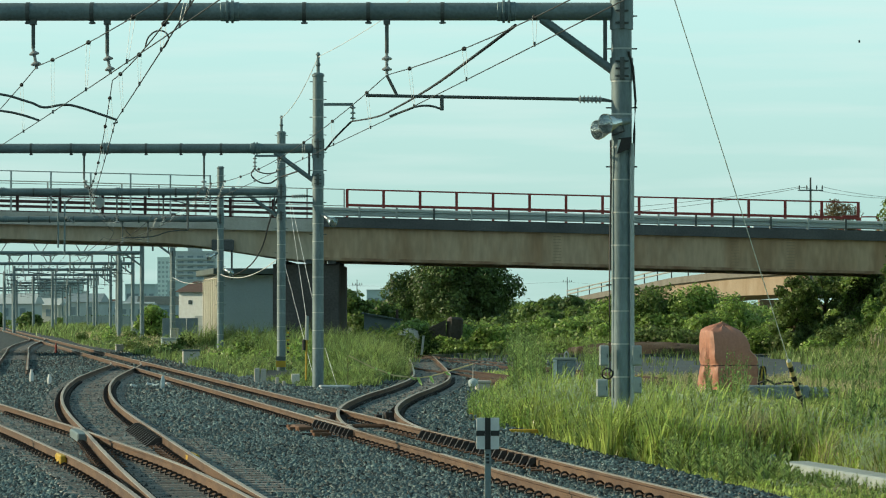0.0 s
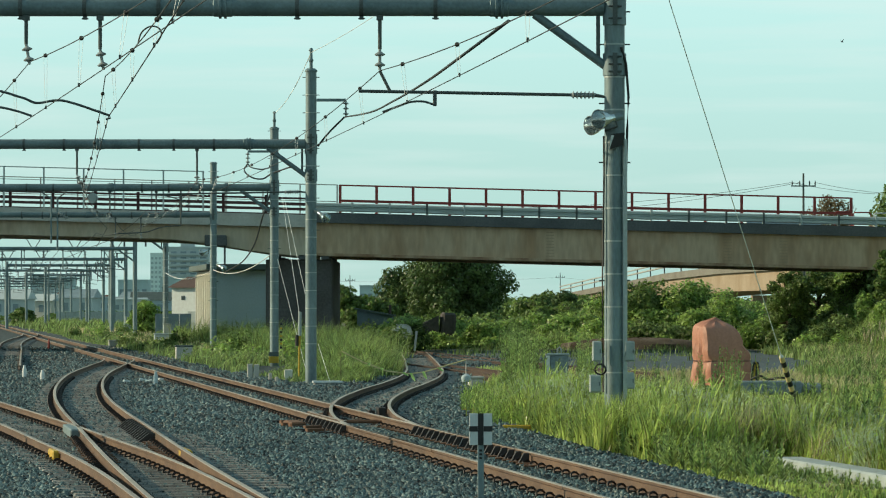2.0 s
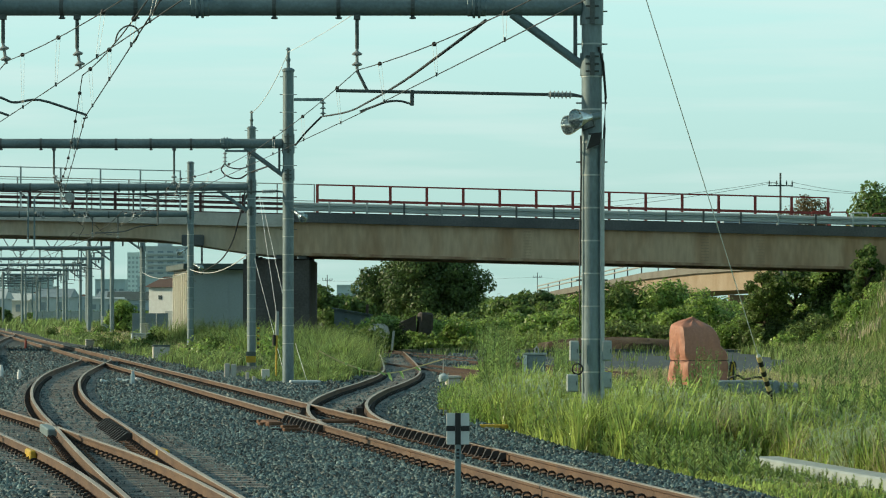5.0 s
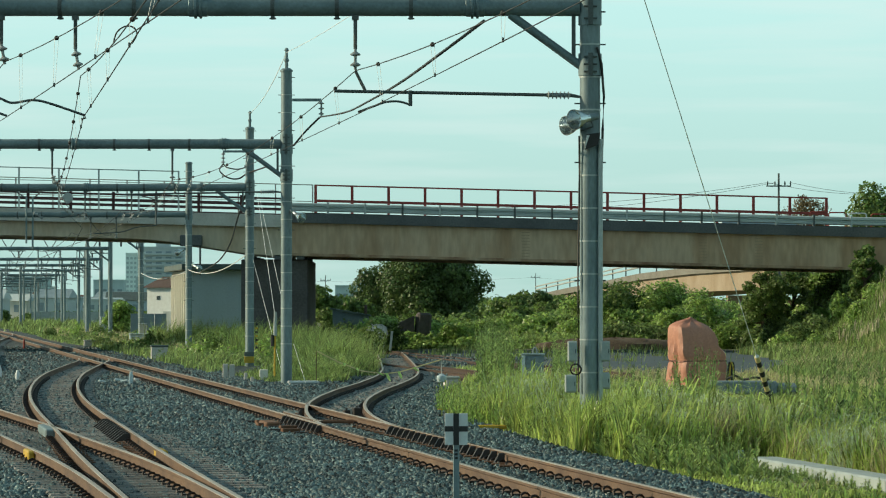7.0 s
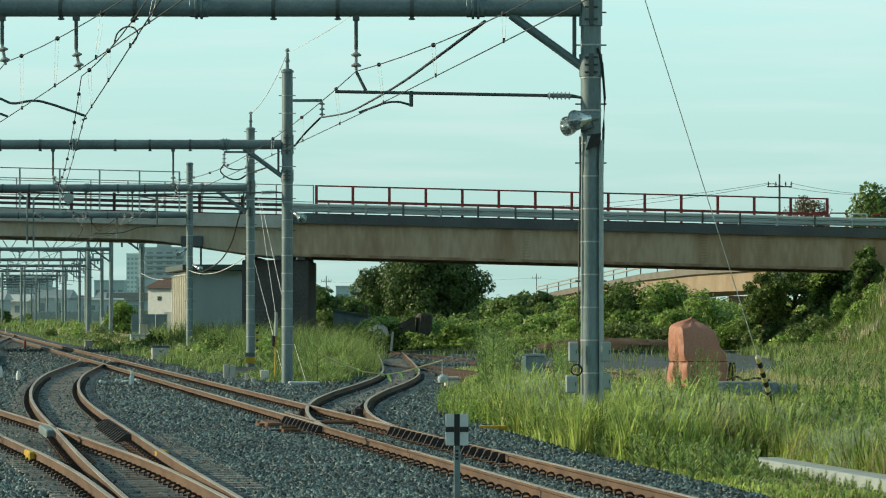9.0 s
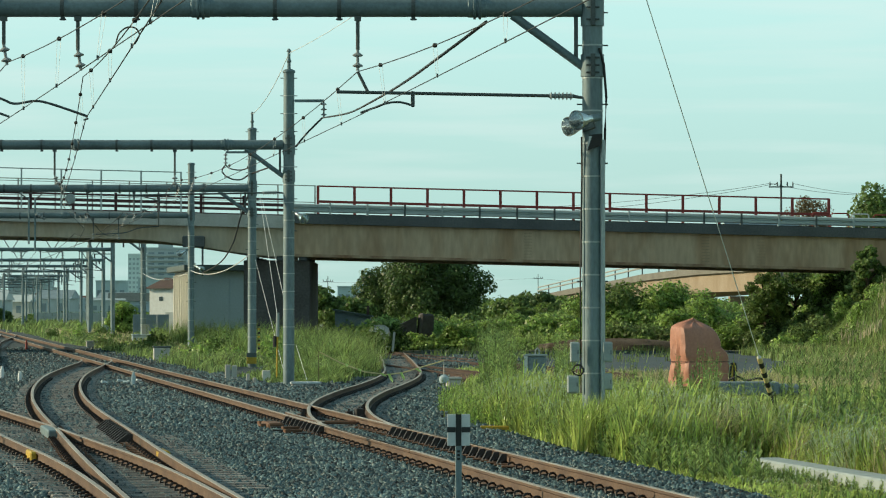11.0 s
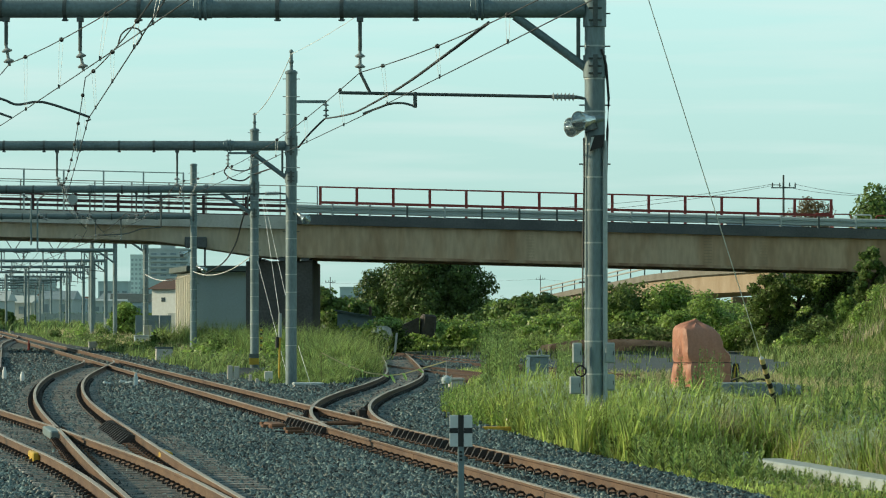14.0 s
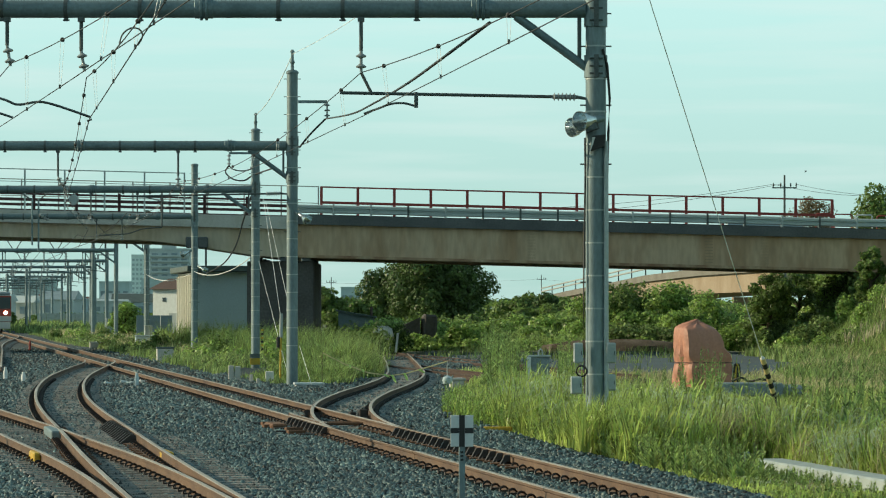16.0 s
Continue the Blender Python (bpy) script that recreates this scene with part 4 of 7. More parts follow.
def pole_equipment():
    x, y = 2.32, 54.2
    # bell floodlights; a small one hangs on the second pole
    lights = (((x - 0.27, y - 0.58, 5.02), (x - 0.01, y - 0.34, 5.07), 0.158), ((x - 0.38, y - 0.20, 4.95), (x - 0.14, y + 0.0, 4.99), 0.15),
              ((-3.80, 99.5, 4.72), (-4.06, 99.8, 4.90), 0.15), ((-11.2, 167.4, 4.10), (-11.5, 167.7, 4.25), 0.16), ((-12.3, 167.4, 4.85), (-12.0, 167.7, 5.0), 0.16))
    for n, (mouth, back, r) in enumerate(lights):
        f = thing("floodlight", "bell-shaped polished floodlight on a steel pole", "floodlight", "floodlights on the poles")
        m, b = Vector(mouth), Vector(back)
        d = (b - m).length
        outer = [(0, r), (0.02, r), (0.10, r * 0.86), (0.20, r * 0.58), (0.27, r * 0.42), (d, r * 0.36)]
        way = (b - m).normalized()
        q = way.to_track_quat("Z", "Y").to_matrix()
        g = Geo()
        k = 20
        rings = outer + [(d, 0.02)]
        inner = [(0.0, r * 0.95), (0.09, r * 0.80), (0.18, r * 0.52), (0.22, 0.02)]
        for prof, flip in ((rings, False), (inner, True)):
            o = len(g.v)
            g.v += [tuple(m + way * a + q @ Vector((rad * math.cos(6.2832 * i / k), rad * math.sin(6.2832 * i / k), 0))) for a, rad in prof for i in range(k)]
            g.f += [(o + s * k + i, o + s * k + (i + 1) % k, o + (s + 1) * k + (i + 1) % k, o + (s + 1) * k + i) for s in range(len(prof) - 1) for i in range(k)]
        g.f += [(i, (i + 1) % k, len(rings) * k + (i + 1) % k, len(rings) * k + i) for i in range(k)]
        g.m = [0] * len(g.f)
        part("reflector", g, MAT["bright"], f)
        part("lamp_socket", Geo().cyl(b - way * 0.05, b + way * 0.14, r * 0.40, r * 0.34, 14), MAT["zinc"], f)
        part("yoke", Geo().tube([b + Vector((0, 0, -0.02)), b + Vector((0.04, 0.02, -0.14)), (x - 0.14, y - 0.1, 4.88) if n < 2 else b + Vector((0.0, 0.1, -0.2))], 0.014, 6), MAT["dark_zinc"], f)
    s = thing("black_shade", "small black sheet-metal box on the pole", "box")
    part("box", Geo().add([(x - 0.06, y - 0.3, 4.82), (x + 0.14, y - 0.3, 4.84), (x + 0.11, y - 0.3, 4.66), (x - 0.10, y - 0.3, 4.58),
                           (x - 0.06, y - 0.16, 4.82), (x + 0.14, y - 0.16, 4.84), (x + 0.11, y - 0.16, 4.66), (x - 0.10, y - 0.16, 4.58)],
                          [(0, 1, 2, 3), (7, 6, 5, 4), (0, 4, 5, 1), (1, 5, 6, 2), (2, 6, 7, 3), (3, 7, 4, 0)]), MAT["matt_black"], s, smooth=False)
    part("white_edge", Geo().add([(x - 0.065, y - 0.31, 4.80), (x - 0.02, y - 0.31, 4.80), (x - 0.10, y - 0.31, 4.56), (x - 0.065, y - 0.29, 4.80), (x - 0.02, y - 0.29, 4.80), (x - 0.10, y - 0.29, 4.56)],
                                 [(0, 1, 2), (5, 4, 3), (0, 3, 4, 1), (1, 4, 5, 2), (2, 5, 3, 0)]), MAT["white"], s, smooth=False)
    c = thing("pole_conduit", "pale conduit pipe running down the pole", "conduit")
    part("pipe", Geo().cyl((x + 0.15, y - 0.14, 0.0), (x + 0.15, y - 0.14, 4.75), 0.036, None, 10), MAT["guard"], c)
    part("pipe", Geo().tube([(x - 0.18, y - 0.08, 0.9), (x - 0.19, y - 0.08, 2.6), (x - 0.165, y - 0.08, 4.2), (x - 0.17, y - 0.1, 4.8)], 0.014, 6), MAT["rubber"], c)
    part("pipe", Geo().tube([(x + 0.10, y - 0.14, 6.15), (x + 0.17, y - 0.10, 5.9), (x + 0.21, y - 0.05, 5.4), (x + 0.19, y - 0.05, 4.9), (x + 0.17, y - 0.08, 4.2)], 0.02, 6), MAT["rubber"], c)
    for bx, by, z0, z1, w in ((x - 0.28, y - 0.2, 1.37, 1.68, 0.14), (x + 0.22, y - 0.1, 1.37, 1.68, 0.15), (x - 0.31, y - 0.25, 0.90, 1.17, 0.17), (x + 0.22, y - 0.05, 0.95, 1.20, 0.15)):
        b = thing("junction_box", "pale grey steel junction box on the pole", "junction box", "junction boxes on the pole")
        part("box", Geo().box(bx - w / 2, bx + w / 2, by - 0.09, by + 0.09, z0, z1, bevel=0.015), MAT["box_grey"], b)
        part("lid", Geo().box(bx - w / 2 + 0.012, bx + w / 2 - 0.012, by - 0.105, by - 0.09, z0 + 0.02, z1 - 0.02, bevel=0.004), MAT["box_grey"], b)
        part("latch", Geo().box(bx + w / 2 - 0.03, bx + w / 2 - 0.018, by - 0.118, by - 0.105, (z0 + z1) / 2 - 0.03, (z0 + z1) / 2 + 0.03), MAT["dark_zinc"], b)
    c = thing("cable_coil", "coil of dark cable tied to the pole", "cable")
    part("coil", Geo().tube(bent([(x - 0.23 + 0.08 * math.cos(a * 0.7), y - 0.25, 1.25 + 0.08 * math.sin(a * 0.7)) for a in range(19)]), 0.013, 5), MAT["rubber"], c)
    # guy wire with its striped sleeve
    g = thing("guy_wire", "steel guy wire with a yellow and black striped sleeve", "guy wire")
    foot, top = Vector((6.07, 62, -0.3)), Vector((2.33, 54.2, 9.5))
    part("wire", Geo().tube([foot, top], 0.0085, 6), MAT["light_wire"], g)
    way = (top - foot).normalized()
    part("anchor_rod", Geo().cyl(foot, foot + way * 1.32, 0.018, None, 8), MAT["matt_black"], g)
    for k in range(8):
        part("sleeve_band", Geo().cyl(foot + way * (1.32 + 0.111 * k), foot + way * (1.32 + 0.111 * (k + 1)), 0.046, None, 12), MAT["matt_black" if k % 2 == 0 else "sleeve"], g)
    part("sleeve_cap", Geo().cyl(foot + way * 2.208, foot + way * 2.25, 0.04, 0.015, 12), MAT["white"], g)
    # yellow plate and striped edge on the third pole, stays between the poles
    q = thing("warning_plate", "yellow and dark warning plate strapped to a pole", "sign")
    part("plate", Geo().box(-7.06, -6.70, 129.72, 129.76, 0.22, 0.46, bevel=0.01), MAT["yellow"], q)
    part("top_band", Geo().box(-7.06, -6.70, 129.70, 129.75, 0.47, 0.62, bevel=0.01), MAT["roof"], q)
    for k in range(7):
        part("stripe", Geo().box(-6.66, -6.57, 129.72, 129.76, 0.75 + 0.14 * k, 0.82 + 0.14 * k), MAT["yellow" if k % 2 else "matt_black"], q)
    for a, b in (((-6.75, 129.8, 4.0), (-4.5, 104, 0.1)), ((-6.6, 129.8, 6.4), (-4.75, 104, 1.9)), ((-6.5, 129.8, 6.2), (-4.5, 104.5, 2.1)), ((-4.05, 99.8, 1.2), (-3.6, 97, 0.15))):
        g = thing("stay_wire", "thin pale stay wire beside the poles", "wire", "stay wires")
        part("wire", Geo().tube([a, b], 0.0065, 5), MAT["light_wire"], g)
    s = thing("cable_stake", "rusty orange stake with a grey cable head", "stake", m=pose(-4.78, 104, 0))
    part("stake", Geo().cyl((0, 0, -0.1), (0.02, 0, 1.4), 0.03, None, 8), MAT["yellow"], s)
    part("head", Geo().cyl((0.02, 0, 1.4), (0.03, 0, 2.1), 0.055, 0.045, 8), MAT["box_grey"], s)
    part("collar", Geo().cyl((-0.06, 0, 1.1), (-0.06, 0, 1.42), 0.05, None, 8), MAT["matt_black"], s)


portal_fittings()
pole_equipment()


# ---------------------------------------------------------------- line-side things
def stop_marker():
    s = thing("marker_sign", "white square marker board with a black cross", "railway sign", m=pose(0.195, 38, 0))
    part("post", Geo().box(-0.034, 0.034, -0.03, 0.03, -0.1, 0.86, bevel=0.006), MAT["zinc"], s)
    part("board", Geo().box(-0.122, 0.122, -0.050, -0.034, 0.712, 1.048, bevel=0.003), MAT["white"], s)
    part("cross_bar", Geo().box(-0.030, 0.030, -0.056, -0.050, 0.712, 1.048), MAT["matt_black"], s)
    part("cross_bar", Geo().box(-0.122, -0.031, -0.056, -0.050, 0.855, 0.912), MAT["matt_black"], s)
    part("cross_bar", Geo().box(0.031, 0.122, -0.056, -0.050, 0.855, 0.912), MAT["matt_black"], s)
    for k, z in enumerate((0.56, 0.60, 0.64)):
        part("bar_mark", Geo().box(-0.016, 0.016, -0.034, -0.030, z, z + 0.024), MAT["matt_black"], s)


def troughs():
    k = thing("concrete_trough", "white concrete cable trough wall in the grass", "concrete wall")
    a, b = Vector((4.50, 49.3, 0)), Vector((6.30, 38.3, 0))
    w = (b - a).normalized()
    o = Vector((w.y, -w.x, 0))
    L = (b - a).length
    n = 5
    for i in range(n):
        p0, p1 = a + w * (L * i / n + 0.008), a + w * (L * (i + 1) / n - 0.008)
        g = Geo()
        g.v = [tuple(p + o * s + Vector((0, 0, z))) for p in (p0, p1) for s, z in ((-0.22, -0.5), (0.22, -0.5), (0.22, 0.095), (0.19, 0.12), (-0.19, 0.12), (-0.22, 0.095))]
        g.f = [(j, (j + 1) % 6, 6 + (j + 1) % 6, 6 + j) for j in range(6)] + [(5, 4, 3, 2, 1, 0), (6, 7, 8, 9, 10, 11)]
        g.m = [0] * 8
        part("block", g, MAT["box_grey"], k, smooth=False)
    g = thing("trough_post", "short grey post at the end of the wall", "post")
    part("post", Geo().box(4.18, 4.26, 49.5, 49.6, -0.4, 0.2, bevel=0.01), MAT["zinc"], g)


def covered_machine():
    """A machine under a salmon tarpaulin: an uneven lofted hull with folds."""
    m = thing("covered_machine", "machine wrapped in a salmon-pink tarpaulin on the field", "covered machine", m=pose(7.41, 101.8, -0.3, 0, 0, 20))
    levels = [(0.0, 0.0, 0.66, 0.60), (0.4, -0.02, 0.70, 0.63), (0.7, 0.0, 0.74, 0.64), (1.12, 0.0, 0.74, 0.63), (1.28, -0.04, 0.70, 0.62), (1.42, -0.11, 0.61, 0.60), (1.6, -0.13, 0.60, 0.58),
              (1.8, -0.17, 0.56, 0.54), (1.98, -0.22, 0.49, 0.46), (2.08, -0.22, 0.36, 0.32), (2.15, -0.19, 0.16, 0.16), (2.19, -0.18, 0.02, 0.02)]
    n, rings = 64, 34
    g = Geo()
    zs = [q[0] for q in levels]
    for j in range(rings):
        z = 2.19 * (j / (rings - 1)) ** 0.75
        cx, rx, ry = (float(np.interp(z, zs, [q[k] for q in levels])) for k in (1, 2, 3))
        for i in range(n):
            a = 6.2832 * i / n
            c, s = math.cos(a), math.sin(a)
            k = 1 / (abs(c) ** 7 + abs(s) ** 7) ** (1 / 7)
            # sharp creases running down from the top, softer bulges between
            crease = (1 - abs(noise.noise(Vector((2.6 * c, 2.6 * s, 0.55 * z)))) * 2.4) * 0.10 + (1 - abs(noise.noise(Vector((5.5 * c + 3, 5.5 * s, 1.6 * z)))) * 2) * 0.06
            fold = 1 + (crease + noise.noise(Vector((3 * c, 3 * s, 3 * z))) * 0.05 - 0.10) * min(1, 2.25 - z)
            cinch = 1 - 0.05 * math.exp(-((z - 1.0) / 0.07) ** 2)
            top = (0.05 * s + 0.05 * noise.noise(Vector((4 * c, 4 * s, 9)))) * max(0, z - 1.4) / 0.77
            g.v.append((cx + rx * k * fold * cinch * c, ry * k * fold * cinch * s, z + top))
    for l in range(rings - 1):
        g.f += [(l * n + i, l * n + (i + 1) % n, (l + 1) * n + (i + 1) % n, (l + 1) * n + i) for i in range(n)]
    g.f += [tuple(range((rings - 1) * n, rings * n))]
    g.m = [0] * len(g.f)
    part("tarpaulin", g, MAT["tarp"], m, smooth=True)
    ring = []
    for i in range(29):
        c, s = math.cos(i * 0.2244), math.sin(i * 0.2244)
        k = 1 / (abs(c) ** 7 + abs(s) ** 7) ** (1 / 7)
        ring.append((0.735 * k * c, 0.625 * k * s, 1.0))
    part("rope", Geo().tube(ring, 0.012, 5), MAT["dark_red"], m)
    for k in range(3):
        part("hose", Geo().tube(bent([(0.76 + 0.05 * k, -0.35 - 0.1 * k, 0.25), (0.80 + 0.05 * k, -0.4, 0.75), (0.84 + 0.05 * k, -0.4, 0.95), (0.92 + 0.03 * k, -0.4, 0.75), (0.94, -0.4, 0.3)]), 0.03, 6), MAT["matt_black" if k != 1 else "yellow"], m)
    t = thing("steel_plate_stack", "low blue-grey steel platform beside the covered machine", "steel platform", m=pose(8.77, 99, -0.3))
    part("deck", Geo().box(-1.2, 0.62, -0.5, 0.5, 0.12, 0.48, bevel=0.03), MAT["steel_blue"], t)
    part("end_block", Geo().box(0.64, 1.2, -0.45, 0.45, 0.12, 0.42, bevel=0.08), MAT["steel_blue"], t)
    part("skid", Geo().box(-1.0, 0.9, -0.4, -0.3, 0, 0.12), MAT["dark_zinc"], t)
    part("skid", Geo().box(-1.0, 0.9, 0.3, 0.4, 0, 0.12), MAT["dark_zinc"], t)
    t = thing("loose_hose", "dark hoses lying on a steel platform", "hose")
    part("hose", Geo().tube(bent([(8.0, 98.8, 0.23), (8.25, 98.7, 0.32), (8.5, 98.9, 0.22), (8.8, 98.7, 0.28), (9.2, 98.8, 0.21)]), 0.035, 6), MAT["matt_black"], t)


def line_boxes():
    b = thing("control_cabinet", "grey steel control cabinet with pale edges in tall weeds", "cabinet", m=pose(2.62, 98, -0.25))
    part("body", Geo().box(-0.29, 0.29, -0.2, 0.2, 0.15, 1.15, bevel=0.02), MAT["steel_blue"], b)
    part("roof", Geo().box(-0.33, 0.33, -0.24, 0.24, 1.15, 1.21, bevel=0.015), MAT["box_grey"], b)
    part("corner_post", Geo().box(-0.33, -0.22, -0.26, -0.2, 0.0, 1.15, bevel=0.01), MAT["white"], b)
    part("door", Geo().box(-0.20, 0.25, -0.225, -0.2, 0.2, 1.1, bevel=0.008), MAT["steel_blue"], b)
    part("lifting_eye", Geo().tube([(0.0, 0, 1.2), (0.0, 0, 1.32), (0.05, 0, 1.38), (0.1, 0, 1.32), (0.1, 0, 1.2)], 0.025, 6), MAT["box_grey"], b)
    part("foot", Geo().box(-0.3, 0.3, -0.2, 0.2, 0, 0.15), MAT["pale"], b)
    for x, y, w, h, col in ((-6.45, 108, 0.16, 0.52, "pale"), (-6.25, 108, 0.16, 0.50, "pale"), (-5.62, 104, 0.10, 0.32, "pale"), (-5.07, 103.6, 0.24, 0.42, "cream"), (-5.30, 101.5, 0.1, 0.25, "pale")):
        s = thing("marker_post", "short pale concrete marker post beside the track", "marker post", "marker posts by the pole", m=pose(x, y, 0.0))
        part("post", Geo().box(-w / 2, w / 2, -w / 2, w / 2, -0.1, h, bevel=0.02), MAT[col], s)
    for x, y, sx, sz, col, lab in ((-11.75, 150, 0.7, 0.62, "pale", "white concrete box with a dark green lid"), (-19.4, 200, 1.0, 0.42, "pale", "low white concrete block in the weeds"),
                                   (-17.3, 206, 1.1, 0.75, "siding", "grey steel box at the foot of a pole"), (-17.6, 212, 0.45, 1.3, "box_grey", "tall grey cabinet beside a pole"), (-26.6, 285, 0.9, 1.6, "box_grey", "pale relay cabinet by the tracks"), (-3.7, 97.6, 0.75, 0.16, "white", "flat white concrete pad by the pole"),
                                   (0.35, 96, 0.35, 0.32, "pale", "white concrete block near the siding")):
        s = thing("line_side_box", lab, "box", m=pose(x, y, -0.02, 0, 0, 8))
        part("body", Geo().box(-sx / 2, sx / 2, -0.25, 0.25, 0, sz, bevel=0.03), MAT[col], s)
        part("lid", Geo().box(-sx / 2 - 0.03, sx / 2 + 0.03, -0.28, 0.28, sz, sz + 0.07, bevel=0.02), MAT["roof" if "lid" in lab else col], s)
    s = thing("warning_cone_head", "pale blue rounded cap on a stake", "cap", m=pose(0.10, 94, -0.2))
    part("stake", Geo().cyl((0, 0, 0), (0, 0, 0.5), 0.03, None, 6), MAT["zinc"], s)
    part("cap", Geo().lathe((0, 0, 0.45), (0, 0, 0.68), [(0, 0.11), (0.08, 0.14), (0.16, 0.12), (0.22, 0.03)], 12), MAT["plastic"], s)
    for x, y, h, c in ((-13.3, 108, 0.42, "white"), (-12.4, 105, 0.32, "white"), (-22.1, 190, 0.55, "red"), (-12.0, 205, 1.4, "white"), (-8.45, 98, 0.40, "plastic")):
        s = thing("stake", "short " + {"white": "white", "red": "dark red", "plastic": "clear plastic"}[c] + " marker standing in the ballast", "marker stake", m=pose(x, y, 0.06, 0, -7 if h > 1 else 0, 0))
        part("stick", Geo().lathe((0, 0, 0), (0, 0, h), [(0, 0.065), (h * 0.7, 0.065), (h * 0.85, 0.04), (h, 0.04)], 10), MAT[c], s)
    for x, y in ((-8.9, 101), (-9.2, 102.5), (-8.7, 103), (-9.5, 100.5), (-11.0, 112)):
        s = thing("litter", "small pale scrap lying on the ballast", "litter", "scraps on the ballast", m=pose(x, y, 0.10, 20, 10, RND.uniform(0, 180)))
        part("scrap", Geo().box(-0.12, 0.12, -0.05, 0.05, 0, 0.07, bevel=0.02), MAT[RND.choice(["white", "plastic", "pale"])], s)
    # pieces of timber and painted blocks beside the switch
    for x, y, L, c, r in ((0.95, 62.0, 0.5, "yellow", 80), (0.35, 72, 0.7, "yellow", 75), (-2.2, 37.2, 0.5, "rusty", 70), (-1.05, 34.5, 0.5, "pale", 85), (-1.35, 34.6, 0.5, "pale", 60), (-3.8, 36.3, 0.35, "rusty", 80)):
        s = thing("timber_offcut", ("yellow-painted " if c == "yellow" else "weathered ") + "bar lying beside the track", "bar", m=pose(x, y, 0.08, 0, 0, r - 90))
        part("bar", Geo().box(-L / 2, L / 2, -0.05, 0.05, 0, 0.07, bevel=0.012), MAT[c], s)
    # crossing nose, stretcher rods and slide plates of the turnouts
    s = thing("crossing_block", "pale worn steel crossing block in the turnout", "rail crossing", m=pose(-6.27, 57.2, 0.13, 0, 0, 9))
    part("block", Geo().box(-0.10, 0.10, -1.3, 1.3, 0, 0.145, bevel=0.02), MAT["zinc"], s)
    for line, y0, y1, name in ((main_line, 46, 62, "main"), (BRANCH, 47, 62, "branch")):
        g = thing("switch_plates", "rusty slide plates under the turnout rails", "rail plates")
        for x, y, sl in track_frames(line, y0, y1, 0.6):
            part("plate", Geo().box(x - 0.75, x - 0.32, y - 0.09, y + 0.09, 0.127, 0.15, bevel=0.01), MAT["rusty"], g)
            part("plate", Geo().box(x + 0.32, x + 0.75, y - 0.09, y + 0.09, 0.127, 0.15, bevel=0.01), MAT["rusty"], g)
    chair = Geo().add([(-0.12, -0.06, 0), (0.16, -0.06, 0), (0.16, 0.06, 0), (-0.12, 0.06, 0), (-0.12, -0.045, 0.15), (-0.03, -0.045, 0.15), (-0.03, 0.045, 0.15), (-0.12, 0.045, 0.15)],
                      [(0, 1, 5, 4), (1, 2, 6, 5), (2, 3, 7, 6), (3, 0, 4, 7), (4, 5, 6, 7), (3, 2, 1, 0)]).mesh("chair", MAT["clip"])
    short = Geo().add([(-0.12, -0.05, 0), (0.03, -0.05, 0), (0.03, 0.05, 0), (-0.12, 0.05, 0), (-0.12, -0.04, 0.15), (-0.05, -0.04, 0.15), (-0.05, 0.04, 0.15), (-0.12, 0.04, 0.15)],
                      [(0, 1, 5, 4), (1, 2, 6, 5), (2, 3, 7, 6), (3, 0, 4, 7), (4, 5, 6, 7), (3, 2, 1, 0)]).mesh("chair", MAT["clip"])
    for line, o, y0, n, turn in ((main_line, 0.40, 46.8, 19, 188), (main_line, -0.72, 58.0, 10, 188), (BRANCH, 0.40, 54.4, 13, 190), (SIDING, 0.72, 58.5, 9, 8)):
        for i in range(n):
            y = y0 + 0.6 * i
            s = thing("rail_chair", "dark cast-iron rail brace beside the switch", "rail brace", "braces of the switch", m=pose(float(line(y)) + o, y, 0.12, 0, 0, turn))
            part("chair", chair if line is BRANCH else short, None, s)
    for line, o, y0, y1, lab in ((main_line, -0.44, 60, 66, "worn check rail inside the main line"),):
        c = thing("check_rail", lab, "check rail", "check rails of the turnouts")
        g = Geo()
        pts = track_frames(line, y0, y1, 0.5)
        for k, (x, y, sl) in enumerate(pts):
            flare = 0.06 * max(0, 1 - min(k, len(pts) - 1 - k) / 2.0) * (-1 if o > 0 else 1)
            g.v += [(x + o + flare + dx, y, z) for dx, z in ((-0.035, 0.13), (0.035, 0.13), (0.032, 0.285), (-0.032, 0.285))]
        for k in range(len(pts) - 1):
            for j in range(4):
                g.f.append((4 * k + j, 4 * k + (j + 1) % 4, 4 * k + 4 + (j + 1) % 4, 4 * k + 4 + j))
                g.m.append(1 if j == 2 else 0)
        g.f += [(3, 2, 1, 0), tuple(4 * (len(pts) - 1) + j for j in range(4))]
        g.m += [0, 0]
        part("rail", g, [MAT["rail"], MAT["head"]], c, smooth=False)
    # switch machine gear inside the siding's points
    for x, y, w, d, h in ((-2.1, 68.2, 0.5, 0.3, 0.10), (-1.55, 68.0, 0.16, 0.5, 0.20), (-1.75, 68.1, 0.12, 0.45, 0.15), (-2.6, 68.6, 0.5, 0.25, 0.07)):
        s = thing("switch_gear", "dark rusty gear block between the siding rails", "switch gear", "gear of the points", m=pose(x, y, 0.09, 0, 0, 6))
        part("block", Geo().box(-w / 2, w / 2, -d / 2, d / 2, 0, h, bevel=0.015), MAT["rusty" if w > 0.3 else "clip"], s)
        part("bolt", Geo().cyl((0, 0, h), (0, 0, h + 0.03), 0.02, None, 6), MAT["clip"], s)
